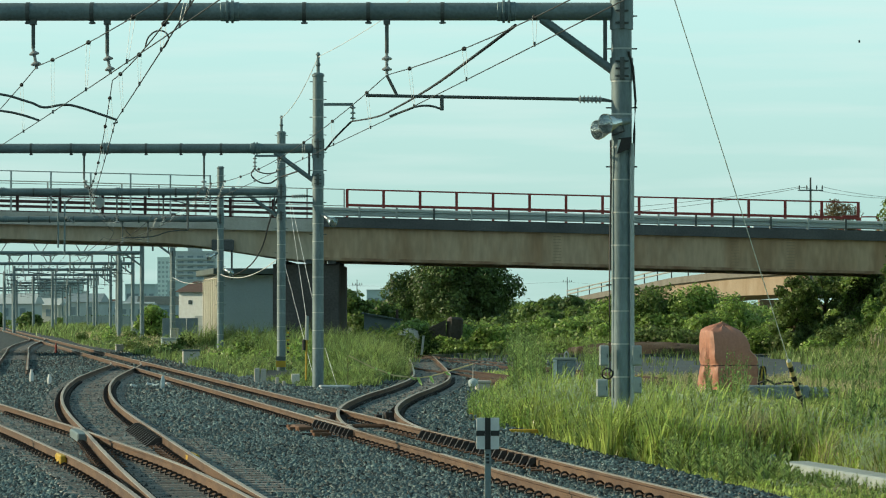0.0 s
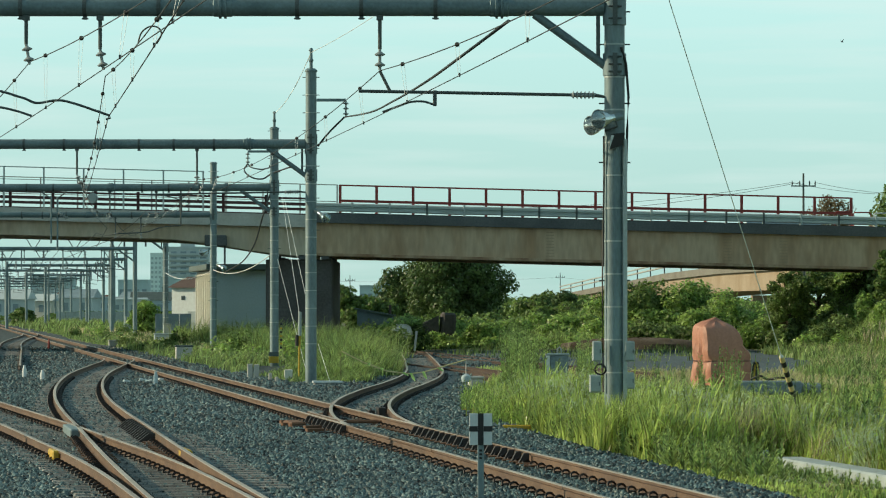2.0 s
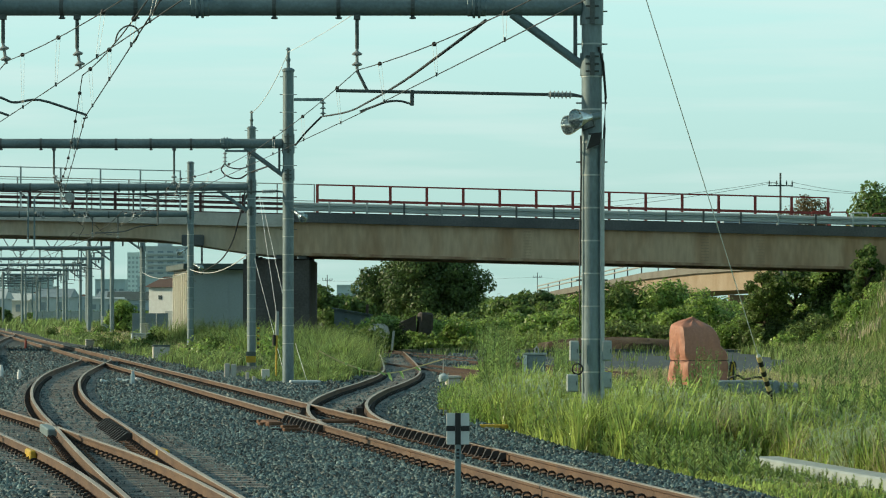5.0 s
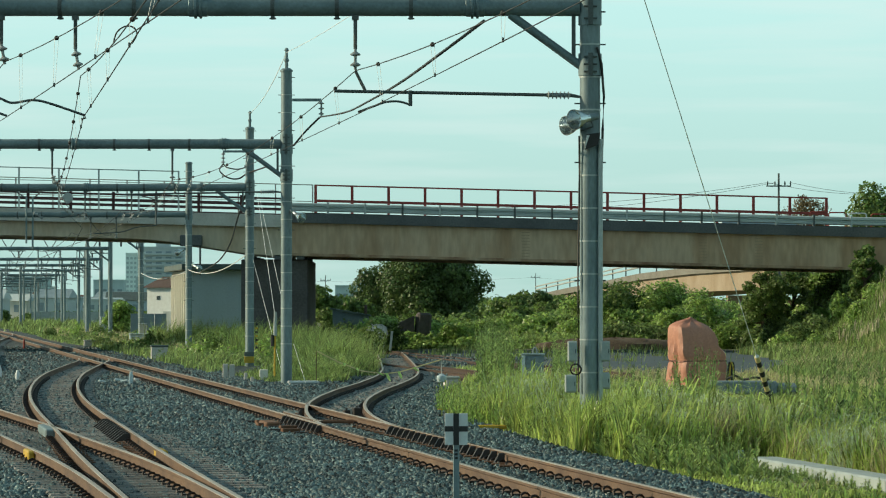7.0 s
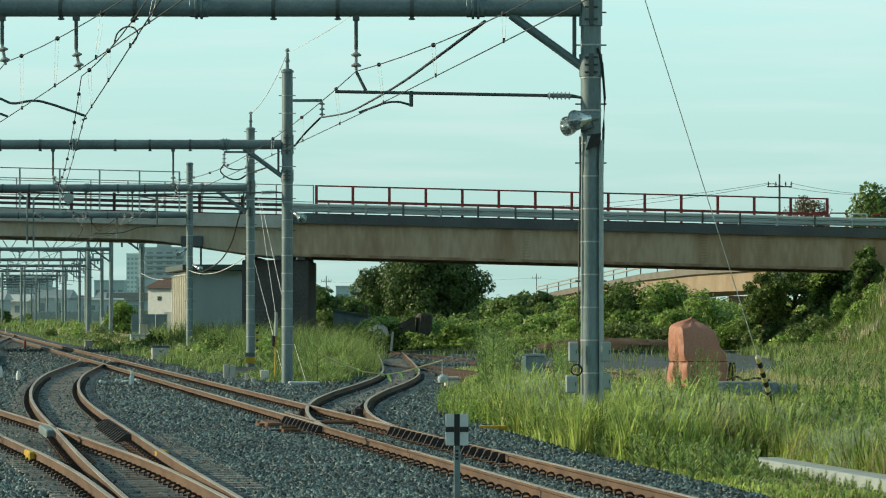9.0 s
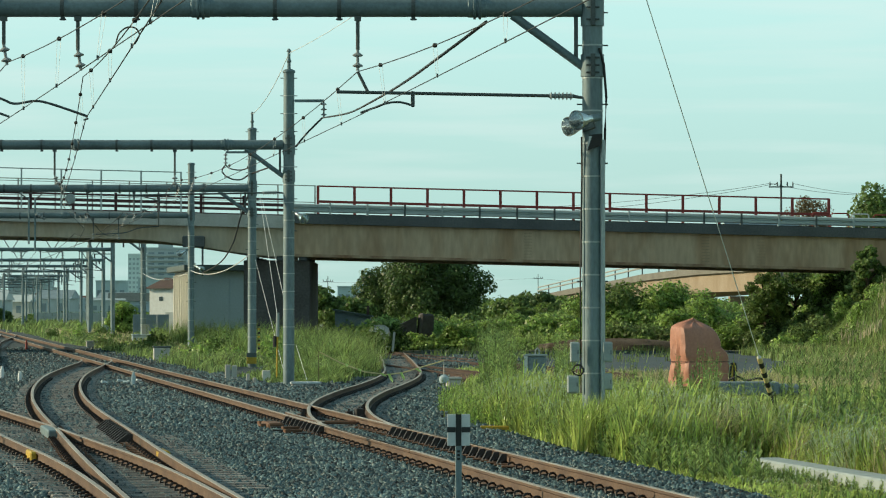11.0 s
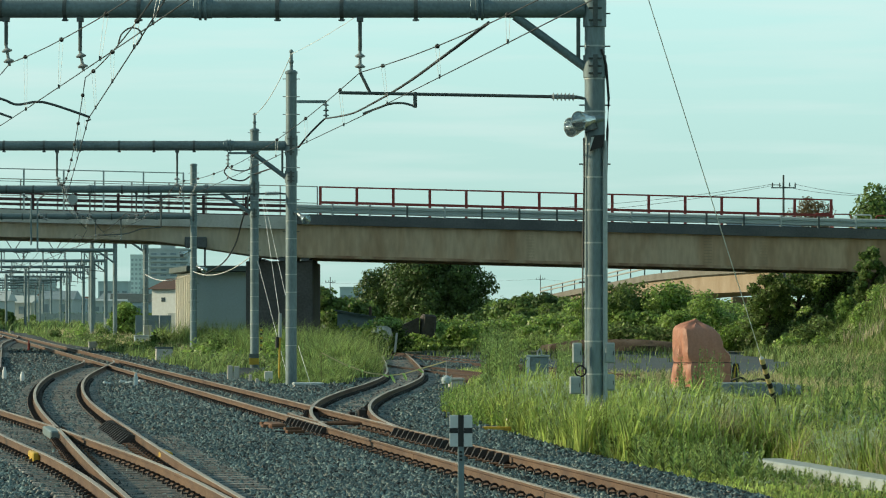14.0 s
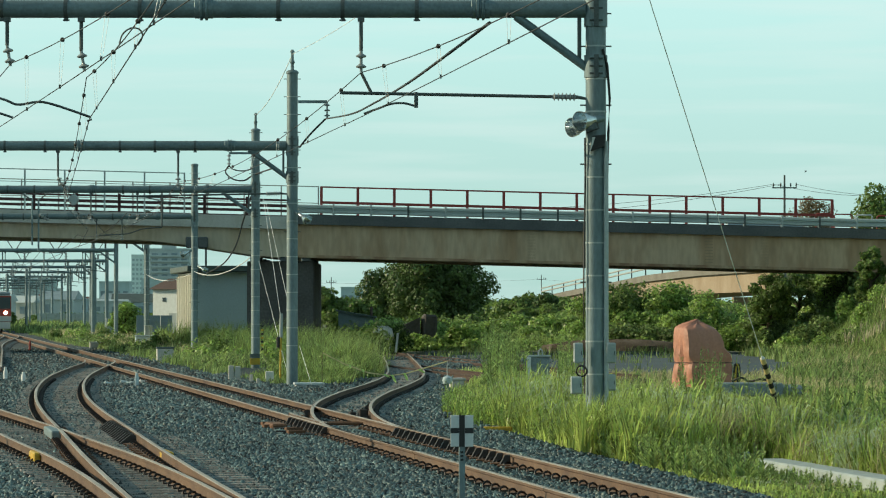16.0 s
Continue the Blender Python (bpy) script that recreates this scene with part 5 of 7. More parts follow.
    for x, y in ((-5.50, 47.9), (-3.75, 48.2)):
        s = thing("rail_bond", "yellow-painted rail joint clamp", "rail clamp", "painted rail joints", m=pose(x, y, 0.15, 0, 0, 10))
        part("clamp", Geo().box(-0.05, 0.05, -0.5, 0.5, 0, 0.12, bevel=0.02), MAT["yellow"], s)
    for i in range(9):
        y = 58.5 + i * 0.75
        s = thing("rail_chair", "dark rusty plate beside the main line", "rail brace", "braces of the switch", m=pose(main_line(y) - 0.85 - 0.12 * (i % 3), y, 0.10, 0, 0, 8 + 10 * (i % 2)))
        part("chair", Geo().box(-0.16, 0.14, -0.07, 0.07, 0, 0.05 + 0.03 * (i % 2), bevel=0.012), MAT["rusty" if i % 2 else "clip"], s)
    s = thing("switch_rod_cover", "rusty steel switch rod box beside the main line", "switch machine", m=pose(-2.95, 62.5, 0.08, 0, 0, 8))
    part("cover", Geo().box(-0.14, 0.14, -0.7, 0.7, 0, 0.12, bevel=0.03), MAT["rusty"], s)
    part("rod", Geo().cyl((0.3, 0, 0.1), (2.0, 0, 0.1), 0.025, None, 8), MAT["rusty"], s)
    part("rod", Geo().cyl((0.3, 0.5, 0.1), (2.0, 0.5, 0.1), 0.025, None, 8), MAT["rusty"], s)


def rope_barrier():
    r = thing("rope_barrier", "straw rope with lime ribbons slung across the siding", "rope barrier")
    a = [(-3.43, 101, 0.98), (-2.8, 101, 0.66), (-2.15, 101, 0.42), (-1.51, 101, 0.34), (-1.1, 101, 0.39), (-0.71, 101, 0.50), (0.1, 101, 0.74)]
    part("rope", Geo().tube(a, 0.022, 6), MAT["rope"], r)
    part("rope", Geo().tube(bent([(0.1, 101, 0.2), (0.25, 100.6, -0.02), (0.44, 100, -0.08), (0.88, 99, -0.14), (1.37, 98, -0.05)]), 0.022, 6), MAT["rope"], r)
    part("stake", Geo().cyl((0.1, 101, -0.3), (0.1, 101, 0.76), 0.014, None, 6), MAT["pale"], r)
    part("stake", Geo().cyl((-3.45, 101, -0.1), (-3.45, 101, 1.0), 0.010, None, 6), MAT["timber"], r)
    for x, z, dx, dz in ((-2.7, 0.62, 0.06, -0.06), (-2.35, 0.49, 0.1, -0.06), (-1.72, 0.36, 0.2, -0.08), (-1.5, 0.34, 0.16, -0.22), (-1.15, 0.38, 0.14, -0.2), (-0.72, 0.5, 0.2, -0.1)):
        g = Geo()
        g.v = [(x, 100.97, z + 0.02), (x + 0.07, 100.95, z + 0.03), (x + dx * 0.6 + 0.05, 100.93, z + dz * 0.5), (x + dx, 100.95, z + dz), (x + dx * 0.4, 100.99, z + dz * 0.6),
               (x, 100.99, z + 0.02), (x + 0.07, 100.97, z + 0.03), (x + dx * 0.6 + 0.05, 100.95, z + dz * 0.5), (x + dx, 100.97, z + dz), (x + dx * 0.4, 101.01, z + dz * 0.6)]
        g.f = [(0, 1, 2, 3, 4), (9, 8, 7, 6, 5)] + [(i, 5 + i, 5 + (i + 1) % 5, (i + 1) % 5) for i in range(5)]
        g.m = [0] * 7
        part("ribbon", g, MAT["ribbon"], r, smooth=False)


def soil_heap():
    n, m = 26, 7
    g = Geo()
    for j in range(m):
        for i in range(n):
            a = 6.2832 * i / n
            r = 1 - j / (m - 1)
            w = 1 + 0.25 * noise.noise(Vector((3 * math.cos(a), 3 * math.sin(a), j)))
            g.v.append((9.6 + 4.6 * r * w * math.cos(a), 193.5 + 2.0 * r * w * math.sin(a), 0.62 * (1 - r ** 4) * w - 0.02))
    g.f = [(j * n + i, j * n + (i + 1) % n, (j + 1) * n + (i + 1) % n, (j + 1) * n + i) for j in range(m - 1) for i in range(n)]
    g.m = [0] * len(g.f)
    tagged(part("earth_mound", g, MAT["soil"]), "low brown bank of bare soil beyond the yard", "earth mound")


soil_heap()
stop_marker()
troughs()
covered_machine()
line_boxes()
rope_barrier()


# ---------------------------------------------------------------- buildings
def shed():
    s = thing("equipment_shed", "blue-grey sided railway shed with a dark flat roof", "shed", m=pose(-13.95, 200, 0, 0, 0, 8.4))
    part("front_wall", Geo().box(0.05, 6.5, 0, 0.18, 0, 4.38), MAT["siding"], s)
    part("side_wall", Geo().box(-0.05, 0.05, 0, 13, 0, 4.38), MAT["cream"], s, "cream side wall with tall slats")
    part("back_wall", Geo().box(0.05, 6.5, 12.8, 13, 0, 4.38), MAT["siding"], s)
    part("end_wall", Geo().box(6.5, 6.6, 0, 13, 0, 4.38), MAT["siding"], s)
    part("roof", Geo().box(-0.5, 7.0, -0.5, 13.4, 4.42, 4.74, bevel=0.02), MAT["roof"], s)
    part("eaves_board", Geo().box(-0.5, 6.95, -0.56, -0.503, 4.42, 4.60), MAT["roof"], s)
    for k in range(9):
        part("slat", Geo().box(-0.20, -0.05, 0.5 + 1.4 * k, 0.78 + 1.4 * k, 0.2, 4.2), MAT["cream"], s)
    for k in range(6):
        part("louvre", Geo().box(-0.09, -0.05, 1.1 + 1.4 * k, 1.7 + 1.4 * k, 0.5, 1.6), MAT["glass"], s)
    for k in range(5):
        part("seam", Geo().box(1.2 * k + 0.9, 1.2 * k + 0.93, -0.02, 0.0, 0, 4.36), MAT["siding"], s)
    h = thing("small_hut", "cream rendered hut with a brown roof", "hut", m=pose(-21.5, 263, 0, 0, 0, -32))
    part("wall", Geo().box(0, 2.6, 0, 3, 0, 3.8), MAT["white"], h)
    part("roof", Geo().add([(-0.3, -0.3, 3.8), (2.9, -0.3, 3.8), (2.9, 3.3, 3.8), (-0.3, 3.3, 3.8), (0.3, 1.5, 4.6), (2.4, 1.5, 4.6)],
                           [(0, 1, 5, 4), (1, 2, 5), (2, 3, 4, 5), (3, 0, 4), (3, 2, 1, 0)]), MAT["brown_roof"], h, smooth=False)
    part("window", Geo().box(0.9, 1.2, -0.04, 0.0, 2.9, 3.2), MAT["glass"], h)
    part("door", Geo().box(1.5, 2.3, -0.05, 0.0, 0, 2.05), MAT["box_grey"], h)
    f = thing("panel_fence", "grey panel fence in front of the hut", "fence", m=pose(-21.6, 250, 0))
    for k in range(3):
        part("panel", Geo().box(0.85 * k, 0.85 * k + 0.82, 0, 0.05, 0, 1.9, bevel=0.01), MAT["steel_blue"], f)
    f = thing("panel_fence", "long pale boundary wall beyond the tracks", "fence", m=pose(-64, 560, 0))
    for k in range(8):
        part("panel", Geo().box(1.5 * k, 1.5 * k + 1.46, 0, 0.08, 0, 1.9, bevel=0.01), MAT["box_grey"], f)
    t = thing("tin_shed", "low grey shed with a dark sloping roof in the bushes", "shed", m=pose(-6.1, 206, 0))
    part("wall", Geo().add([(0, 0, 0), (2.05, 0, 0), (2.05, 2, 0), (0, 2, 0), (0, 0, 2.15), (2.05, 0, 1.8), (2.05, 2, 1.8), (0, 2, 2.15)],
                           [(0, 1, 5, 4), (1, 2, 6, 5), (2, 3, 7, 6), (3, 0, 4, 7), (4, 5, 6, 7)]), MAT["steel_blue"], t, smooth=False)
    part("roof", Geo().add([(-0.15, -0.2, 2.19), (2.2, -0.2, 1.79), (2.2, 2.2, 1.79), (-0.15, 2.2, 2.19), (-0.15, -0.2, 2.27), (2.2, -0.2, 1.87), (2.2, 2.2, 1.87), (-0.15, 2.2, 2.27)],
                           [(0, 1, 5, 4), (1, 2, 6, 5), (2, 3, 7, 6), (3, 0, 4, 7), (4, 5, 6, 7), (3, 2, 1, 0)]), MAT["roof"], t, smooth=False)
    part("flue", Geo().cyl((1.9, 0.5, 1.8), (1.9, 0.5, 2.45), 0.08, None, 8), MAT["brown_roof"], t)
    # overgrown scrap: dark sheets and a pale rounded tank in the bushes
    t = thing("scrap_sheets", "dark sheet-metal scrap half buried in vines", "scrap", m=pose(-0.9, 198, -0.1))
    part("block", Geo().box(-0.42, 0.38, -0.4, 0.4, 0.3, 2.1, bevel=0.12, turn=pose(0, 0, 0, 0, 4, 12)), MAT["pier"], t)
    part("slumped_sheet", Geo().add([(-1.45, -0.4, 0.2), (-0.4, -0.4, 0.2), (-0.4, 0.5, 0.2), (-1.45, 0.5, 0.2), (-1.35, -0.3, 1.5), (-0.42, -0.35, 1.95), (-0.42, 0.4, 1.9), (-1.2, 0.4, 1.6)],
                                    [(0, 1, 5, 4), (1, 2, 6, 5), (2, 3, 7, 6), (3, 0, 4, 7), (4, 5, 6, 7), (3, 2, 1, 0)]), MAT["pier"], t, smooth=False)
    t = thing("old_tank", "pale weathered tank lying at the siding's end", "tank", m=pose(-3.1, 178, 0.45))
    part("shell", Geo().lathe((-0.5, 0, 0.55), (0.6, 0.2, 0.5), [(0, 0.2), (0.12, 0.42), (0.4, 0.5), (0.8, 0.48), (1.0, 0.36), (1.1, 0.1)], 14), MAT["pale"], t)
    for x in (1.0, 1.35):
        t = thing("broken_post", "pale broken post at the siding's end", "post", "posts at the siding's end", m=pose(-3.75 + x, 177.6, 0, 0, 6, 0))
        part("post", Geo().box(-0.06, 0.06, -0.06, 0.06, 0, 1.1, bevel=0.02), MAT["pale"], t)


def far_block(name, label, category, x, y, w, h, floors, bays, material, depth=10.0, rz=0, balcony=False, top=None, glass="far_glass"):
    b = thing(name, label, category, "distant buildings", m=pose(x, y, 0, 0, 0, rz))
    wall = part("wall", Geo().box(-w / 2, w / 2, 0, depth, 0, h), MAT[material], b)
    fh = h / (floors + 0.4)
    bw = w / bays
    for f in range(floors):
        z = fh * f + fh * 0.35
        if balcony:
            part("balcony", Geo().box(-w / 2 - 0.02 * w, w / 2 + 0.02 * w, -0.07 * w, 0, z - fh * 0.22, z + fh * 0.14), MAT[material], b)
        for k in range(bays):
            xx = -w / 2 + bw * (k + 0.5)
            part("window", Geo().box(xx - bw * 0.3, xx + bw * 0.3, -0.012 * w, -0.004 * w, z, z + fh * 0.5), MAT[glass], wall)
    part("roof", Geo().box(-w / 2 - 0.01 * w, w / 2 + 0.01 * w, -0.3, depth + 0.3, h, h + 0.03 * h), MAT[top or material], b)
    if balcony:
        part("roof_house", Geo().box(-w * 0.2, w * 0.15, 1, depth * 0.6, h * 1.03, h * 1.1), MAT[material], b)
    return b


def distance():
    # paled as by haze: light wall colour, windows in the tower wall tone
    far_block("tower_block", "blue-grey high-rise tower with haze tinted into its walls", "high-rise", -258.5, 3000, 9.8, 49, 12, 3, "haze_tower", 10, glass="tower")
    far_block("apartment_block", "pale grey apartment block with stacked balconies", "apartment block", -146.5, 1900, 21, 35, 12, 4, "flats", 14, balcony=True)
    far_block("office_block", "grey blocky building behind the poles", "building", -116, 1250, 9, 11, 3, 3, "tower", 10)
    far_block("office_block", "grey building with a roof tower", "building", -22.5, 900, 7.0, 8.2, 2, 4, "tower", 8)
    far_block("office_block", "grey stair tower on a low building", "building", -18.7, 905, 2.8, 11.3, 3, 1, "tower", 5)
    far_block("house", "pale low house beyond the trees", "house", -31.5, 950, 6, 5.6, 1, 3, "flats", 8)
    for x, y, w, h, m, lab in ((-92, 760, 9, 6.5, "flats", "pale low factory hall beyond the tracks"), (-80, 800, 12, 5.0, "white", "long white-roofed hall beyond tracks"), (-104, 900, 10, 8.5, "tower", "grey low block among roofs"), (-88, 950, 8, 10, "tower", "grey low block among roofs"),
                               (-72, 700, 7, 4.5, "siding", "grey-blue low workshop beyond tracks"), (-66, 860, 8, 7, "flats", "pale low row of houses"), (-97, 700, 8, 4.2, "cream", "cream-coloured low house beyond tracks"), (-95, 1200, 14, 13, "tower", "blue-grey office block far away"), (-125, 1100, 12, 9, "flats", "pale block beyond the yard"), (-84, 1150, 10, 12, "flats", "pale block beyond the yard"), (-150, 1300, 16, 14, "tower", "blue-grey office block far away"), (-110, 1000, 12, 7, "white", "long white hall far beyond tracks"), (-60, 640, 6, 4, "flats", "pale low house beyond the yard")):
        b = far_block("workshop", lab, "building", x, y, w, h, 2, 4, m, 8)
    # roofs of small houses crowded beyond the yard
    for k in range(18):
        y = 640 + 17 * (k * 7 % 18)
        x = y * (-0.128 + 0.0026 * k + RND.uniform(-0.002, 0.002))
        w, hh = RND.uniform(4.5, 8), RND.uniform(2.8, 4.6)
        c = RND.choice(["flats", "cream", "siding", "white"])
        h = thing("house", {"flats": "pale grey", "cream": "cream", "siding": "blue-grey", "white": "white"}[c] + " small house with a dark pitched roof", "house", "houses beyond the yard", m=pose(x, y, 0, 0, 0, RND.uniform(-20, 20)))
        part("wall", Geo().box(-w / 2, w / 2, 0, 6, 0, hh), MAT[c], h)
        r = hh + RND.uniform(1.2, 2.0)
        part("roof", Geo().add([(-w / 2 - 0.4, -0.4, hh), (w / 2 + 0.4, -0.4, hh), (w / 2 + 0.4, 6.4, hh), (-w / 2 - 0.4, 6.4, hh), (-w / 2 - 0.2, 3, r), (w / 2 + 0.2, 3, r)],
                               [(0, 1, 5, 4), (1, 2, 5), (2, 3, 4, 5), (3, 0, 4), (3, 2, 1, 0)]), MAT[RND.choice(["roof", "brown_roof", "far_glass", "flats"])], h, smooth=False)
        for q in (-0.28, 0.2):
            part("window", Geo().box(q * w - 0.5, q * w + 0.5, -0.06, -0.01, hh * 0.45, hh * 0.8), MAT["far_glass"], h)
    # pale arched lattice roof far off
    g = thing("greenhouse", "pale steel greenhouse frame far behind the trees", "greenhouse", m=pose(-41, 1000, 0))
    for k in range(4):
        pts = [(-7 + 14 * i / 8, 3.0 * k, 7.0 + 2.6 * (1 - abs(i - 4) / 4)) for i in range(9)]
        part("arch", Geo().tube(pts, 0.12, 5).cyl((-7, 3 * k, 0), (-7, 3 * k, 7), 0.12, None, 5).cyl((7, 3 * k, 0), (7, 3 * k, 7), 0.12, None, 5), MAT["white_rail"], g)
    for i in range(9):
        z = 7.0 + 2.6 * (1 - abs(i - 4) / 4)
        part("purlin", Geo().cyl((-7 + 14 * i / 8, 0, z), (-7 + 14 * i / 8, 9, z), 0.08, None, 5), MAT["white_rail"], g)


def utility_pole(x, y, z0, top, arm=0.8):
    u = thing("utility_pole", "grey utility pole with a crossarm", "utility pole", "utility poles", m=pose(x, y, 0))
    part("pole", Geo().cyl((0, 0, z0), (0, 0, top), 0.10, 0.06, 8), MAT["dark_zinc"], u)
    part("crossarm", Geo().box(-arm, arm, -0.04, 0.04, top - 0.87, top - 0.79), MAT["dark_zinc"], u)
    for dx in (-arm * 0.9, -arm * 0.3, arm * 0.5, arm * 0.95):
        part("insulator", Geo().lathe((dx, 0, top - 0.78), (dx, 0, top - 0.5), [(0, 0.03), (0.1, 0.055), (0.2, 0.04), (0.28, 0.025)], 8), MAT["dark_zinc"], u)


def far_ramp():
    """The sunlit road ramp behind the bridge."""
    r = thing("road_ramp", "sunlit beige concrete road ramp with a steel railing", "road ramp", kind="structure")
    line = [(30.6, 322, 6.65), (26.8, 370, 6.64), (23.6, 412, 6.36), (21.0, 455, 5.72), (18.2, 485, 5.2), (14.6, 525, 4.35)]

    def ribbon(name, depth0, depth1, off0, off1, material, label=""):
        g = Geo()
        for x, y, z in line:
            g.v += [(x + off0, y, z + depth0), (x + off1, y, z + depth0), (x + off1, y, z + depth1), (x + off0, y, z + depth1)]
        n = len(line)
        for i in range(n - 1):
            o = 4 * i
            g.f += [(o + j, o + (j + 1) % 4, o + 4 + (j + 1) % 4, o + 4 + j) for j in range(4)]
        g.f += [(3, 2, 1, 0), tuple(4 * (n - 1) + j for j in range(4))]
        g.m = [0] * len(g.f)
        part(name, g, MAT[material], r, label, smooth=False)
    ribbon("deck", -0.75, 0.0, -0.4, 9, "edge", "grey parapet edge")
    ribbon("girder", -2.6, -0.75, 0.0, 8.6, "ramp")
    for x, y in ((27.6, 352), (20.2, 470)):
        part("pier", Geo().box(x + 1, x + 7, y - 1, y + 1, -0.2, 3.6), MAT["ramp"], r)
    part("top_rail", Geo().tube([(x - 0.2, y, z + 1.25) for x, y, z in line], 0.09, 6), MAT["white_rail"], r)
    part("mid_rail", Geo().tube([(x - 0.2, y, z + 0.75) for x, y, z in line], 0.10, 6), MAT["white_rail"], r)
    for k in range(len(line) - 1):
        a, b = Vector(line[k]), Vector(line[k + 1])
        n = int((b - a).length / 12)
        for i in range(n):
            p = a.lerp(b, i / n)
            part("rail_post", Geo().box(p.x - 0.27, p.x - 0.13, p.y - 0.1, p.y + 0.1, p.z, p.z + 1.3), MAT["dark_zinc"], r)


shed()
distance()
far_ramp()
utility_pole(22.05, 230, 3.0, 11.0)
utility_pole(34.5, 255, 3.0, 11.2)
utility_pole(-17.7, 560, 0, 7.6, 0.8)
utility_pole(17.6, 640, 0, 8.8, 0.8)
for a, b, s in (((21.34, 230, 10.4), (33.8, 255, 10.6), 0.4), ((22.8, 230, 10.4), (35.2, 255, 10.6), 0.4), ((21.33, 230, 10.4), (4.0, 235, 8.9), 0.3), ((21.81, 230, 10.4), (6.0, 235, 8.6), 0.3), ((17.0, 640, 8.0), (-30, 600, 7.2), 0.5), ((17.6, 640, 8.0), (40, 600, 7.2), 0.5)):
    w = thing("power_line", "thin dark power line beyond the bridge", "wire", "power lines")
    part("wire", Geo().tube(sagging(a, b, s), 0.013, 5), MAT["wire"], w)
# red and white road barriers left on the bridge
for k, (x, c) in enumerate(((19.6, "red"), (20.6, "red"), (21.7, "white"), (22.9, "red"), (24.0, "white"))):
    b = thing("road_barrier", ("red" if c == "red" else "white") + " tubular road barrier on the bridge deck", "road barrier", "barriers on the bridge", m=pose(x, 183 + 0.4 * k, deck_z(x) + 0.035))
    part("frame", Geo().tube([(-0.45, 0, 0), (-0.45, 0, 0.75), (-0.38, 0, 0.82), (0.38, 0, 0.82), (0.45, 0, 0.75), (0.45, 0, 0)], 0.04, 6), MAT[c], b)
    part("bar", Geo().cyl((-0.45, 0, 0.4), (0.45, 0, 0.4), 0.035, None, 6), MAT[c], b)
b = thing("road_plate", "pale blue steel plates stacked on the bridge deck", "steel plates", m=pose(16.3, 181, deck_z(16.3) + 0.035, 0, 1.4, 0))
part("plate", Geo().box(-1.9, 1.9, -0.6, 0.6, 0, 0.12, bevel=0.01), MAT["siding"], b)
part("plate", Geo().box(-1.8, 1.85, -0.55, 0.6, 0.124, 0.24, bevel=0.01), MAT["white"], b)


# ---------------------------------------------------------------- what moves
def build_train():
    t = thing("commuter_train", "red and pale commuter train with lit headlamps", "train")
    for car in range(3):
        y = 20.3 * car
        c = part("car_body", Geo().box(-1.4, 1.4, y, y + 19.7, 0.85, 3.45, bevel=0.12), MAT["train_white"], t)
        part("car_roof", Geo().box(-1.3, 1.3, y + 0.1, y + 19.6, 3.46, 3.75, bevel=0.14), MAT["steel_blue"], c)
        part("under_frame", Geo().box(-1.25, 1.25, y + 0.3, y + 19.4, 0.3, 0.84, bevel=0.05), MAT["matt_black"], c)
        for k in range(6):
            for s in (-1, 1):
                part("window", Geo().box(min(s * 1.405, s * 1.42), max(s * 1.405, s * 1.42), y + 1.2 + 3 * k, y + 3.4 + 3 * k, 1.9, 2.8), MAT["glass"], c)
        for yy in (2.5, 4.6, 15.1, 17.2):
            for s in (-1, 1):
                part("wheel", Geo().cyl((s * 0.50, y + yy, 0.43), (s * 0.62, y + yy, 0.43), 0.43, None, 14), MAT["clip"], c)
    f = part("front", Geo().box(-1.38, 1.38, -0.10, 0.0, 0.9, 3.4, bevel=0.04), MAT["train_red"], t, "red cab front")
    part("windscreen", Geo().box(-1.3, 1.3, -0.13, -0.10, 2.15, 3.25, bevel=0.01), MAT["glass"], f)
    part("skirt", Geo().box(-1.3, 1.3, -0.25, 0.0, 0.25, 0.88, bevel=0.05), MAT["train_white"], f)
    part("pale_band", Geo().box(-1.36, 1.36, -0.125, -0.10, 0.95, 1.45), MAT["train_white"], f)
    for s in (-1, 1):
        part("headlamp", Geo().cyl((s * 0.85, -0.16, 1.78), (s * 0.85, -0.10, 1.78), 0.17, None, 14), MAT["lamp"], f, "lit round headlamp")
    return t


def build_bird():
    b = thing("bird", "small dark bird in flight", "bird", "birds in the sky")
    part("body", Geo().lathe((0, -0.17, 0), (0, 0.17, 0), [(0, 0.02), (0.05, 0.06), (0.14, 0.085), (0.24, 0.06), (0.34, 0.015)], 8), MAT["feather"], b)
    for s in (-1, 1):
        w = part("wing", Geo().add([(0, -0.06, 0.0), (s * 0.22, -0.10, 0.0), (s * 0.40, 0.04, 0), (s * 0.2, 0.05, 0), (0, 0.06, 0),
                                    (0, -0.06, 0.015), (s * 0.22, -0.10, 0.01), (s * 0.40, 0.04, 0.004), (s * 0.2, 0.05, 0.01), (0, 0.06, 0.015)],
                                   [(0, 1, 2, 3, 4), (9, 8, 7, 6, 5)] + [(i, 5 + i, 5 + (i + 1) % 5, (i + 1) % 5) for i in range(5)]), MAT["feather"], b, smooth=False)
        w.matrix_basis = pose(s * 0.03, 0, 0.02, 0, -s * 25, 0)
    part("tail", Geo().add([(-0.03, 0.13, 0), (0.03, 0.13, 0), (0.06, 0.28, 0), (-0.06, 0.28, 0), (-0.03, 0.13, 0.012), (0.03, 0.13, 0.012), (0.06, 0.28, 0.01), (-0.06, 0.28, 0.01)],
                           [(3, 2, 1, 0), (4, 5, 6, 7), (0, 1, 5, 4), (1, 2, 6, 5), (2, 3, 7, 6), (3, 0, 4, 7)]), MAT["feather"], b, smooth=False)
    return b


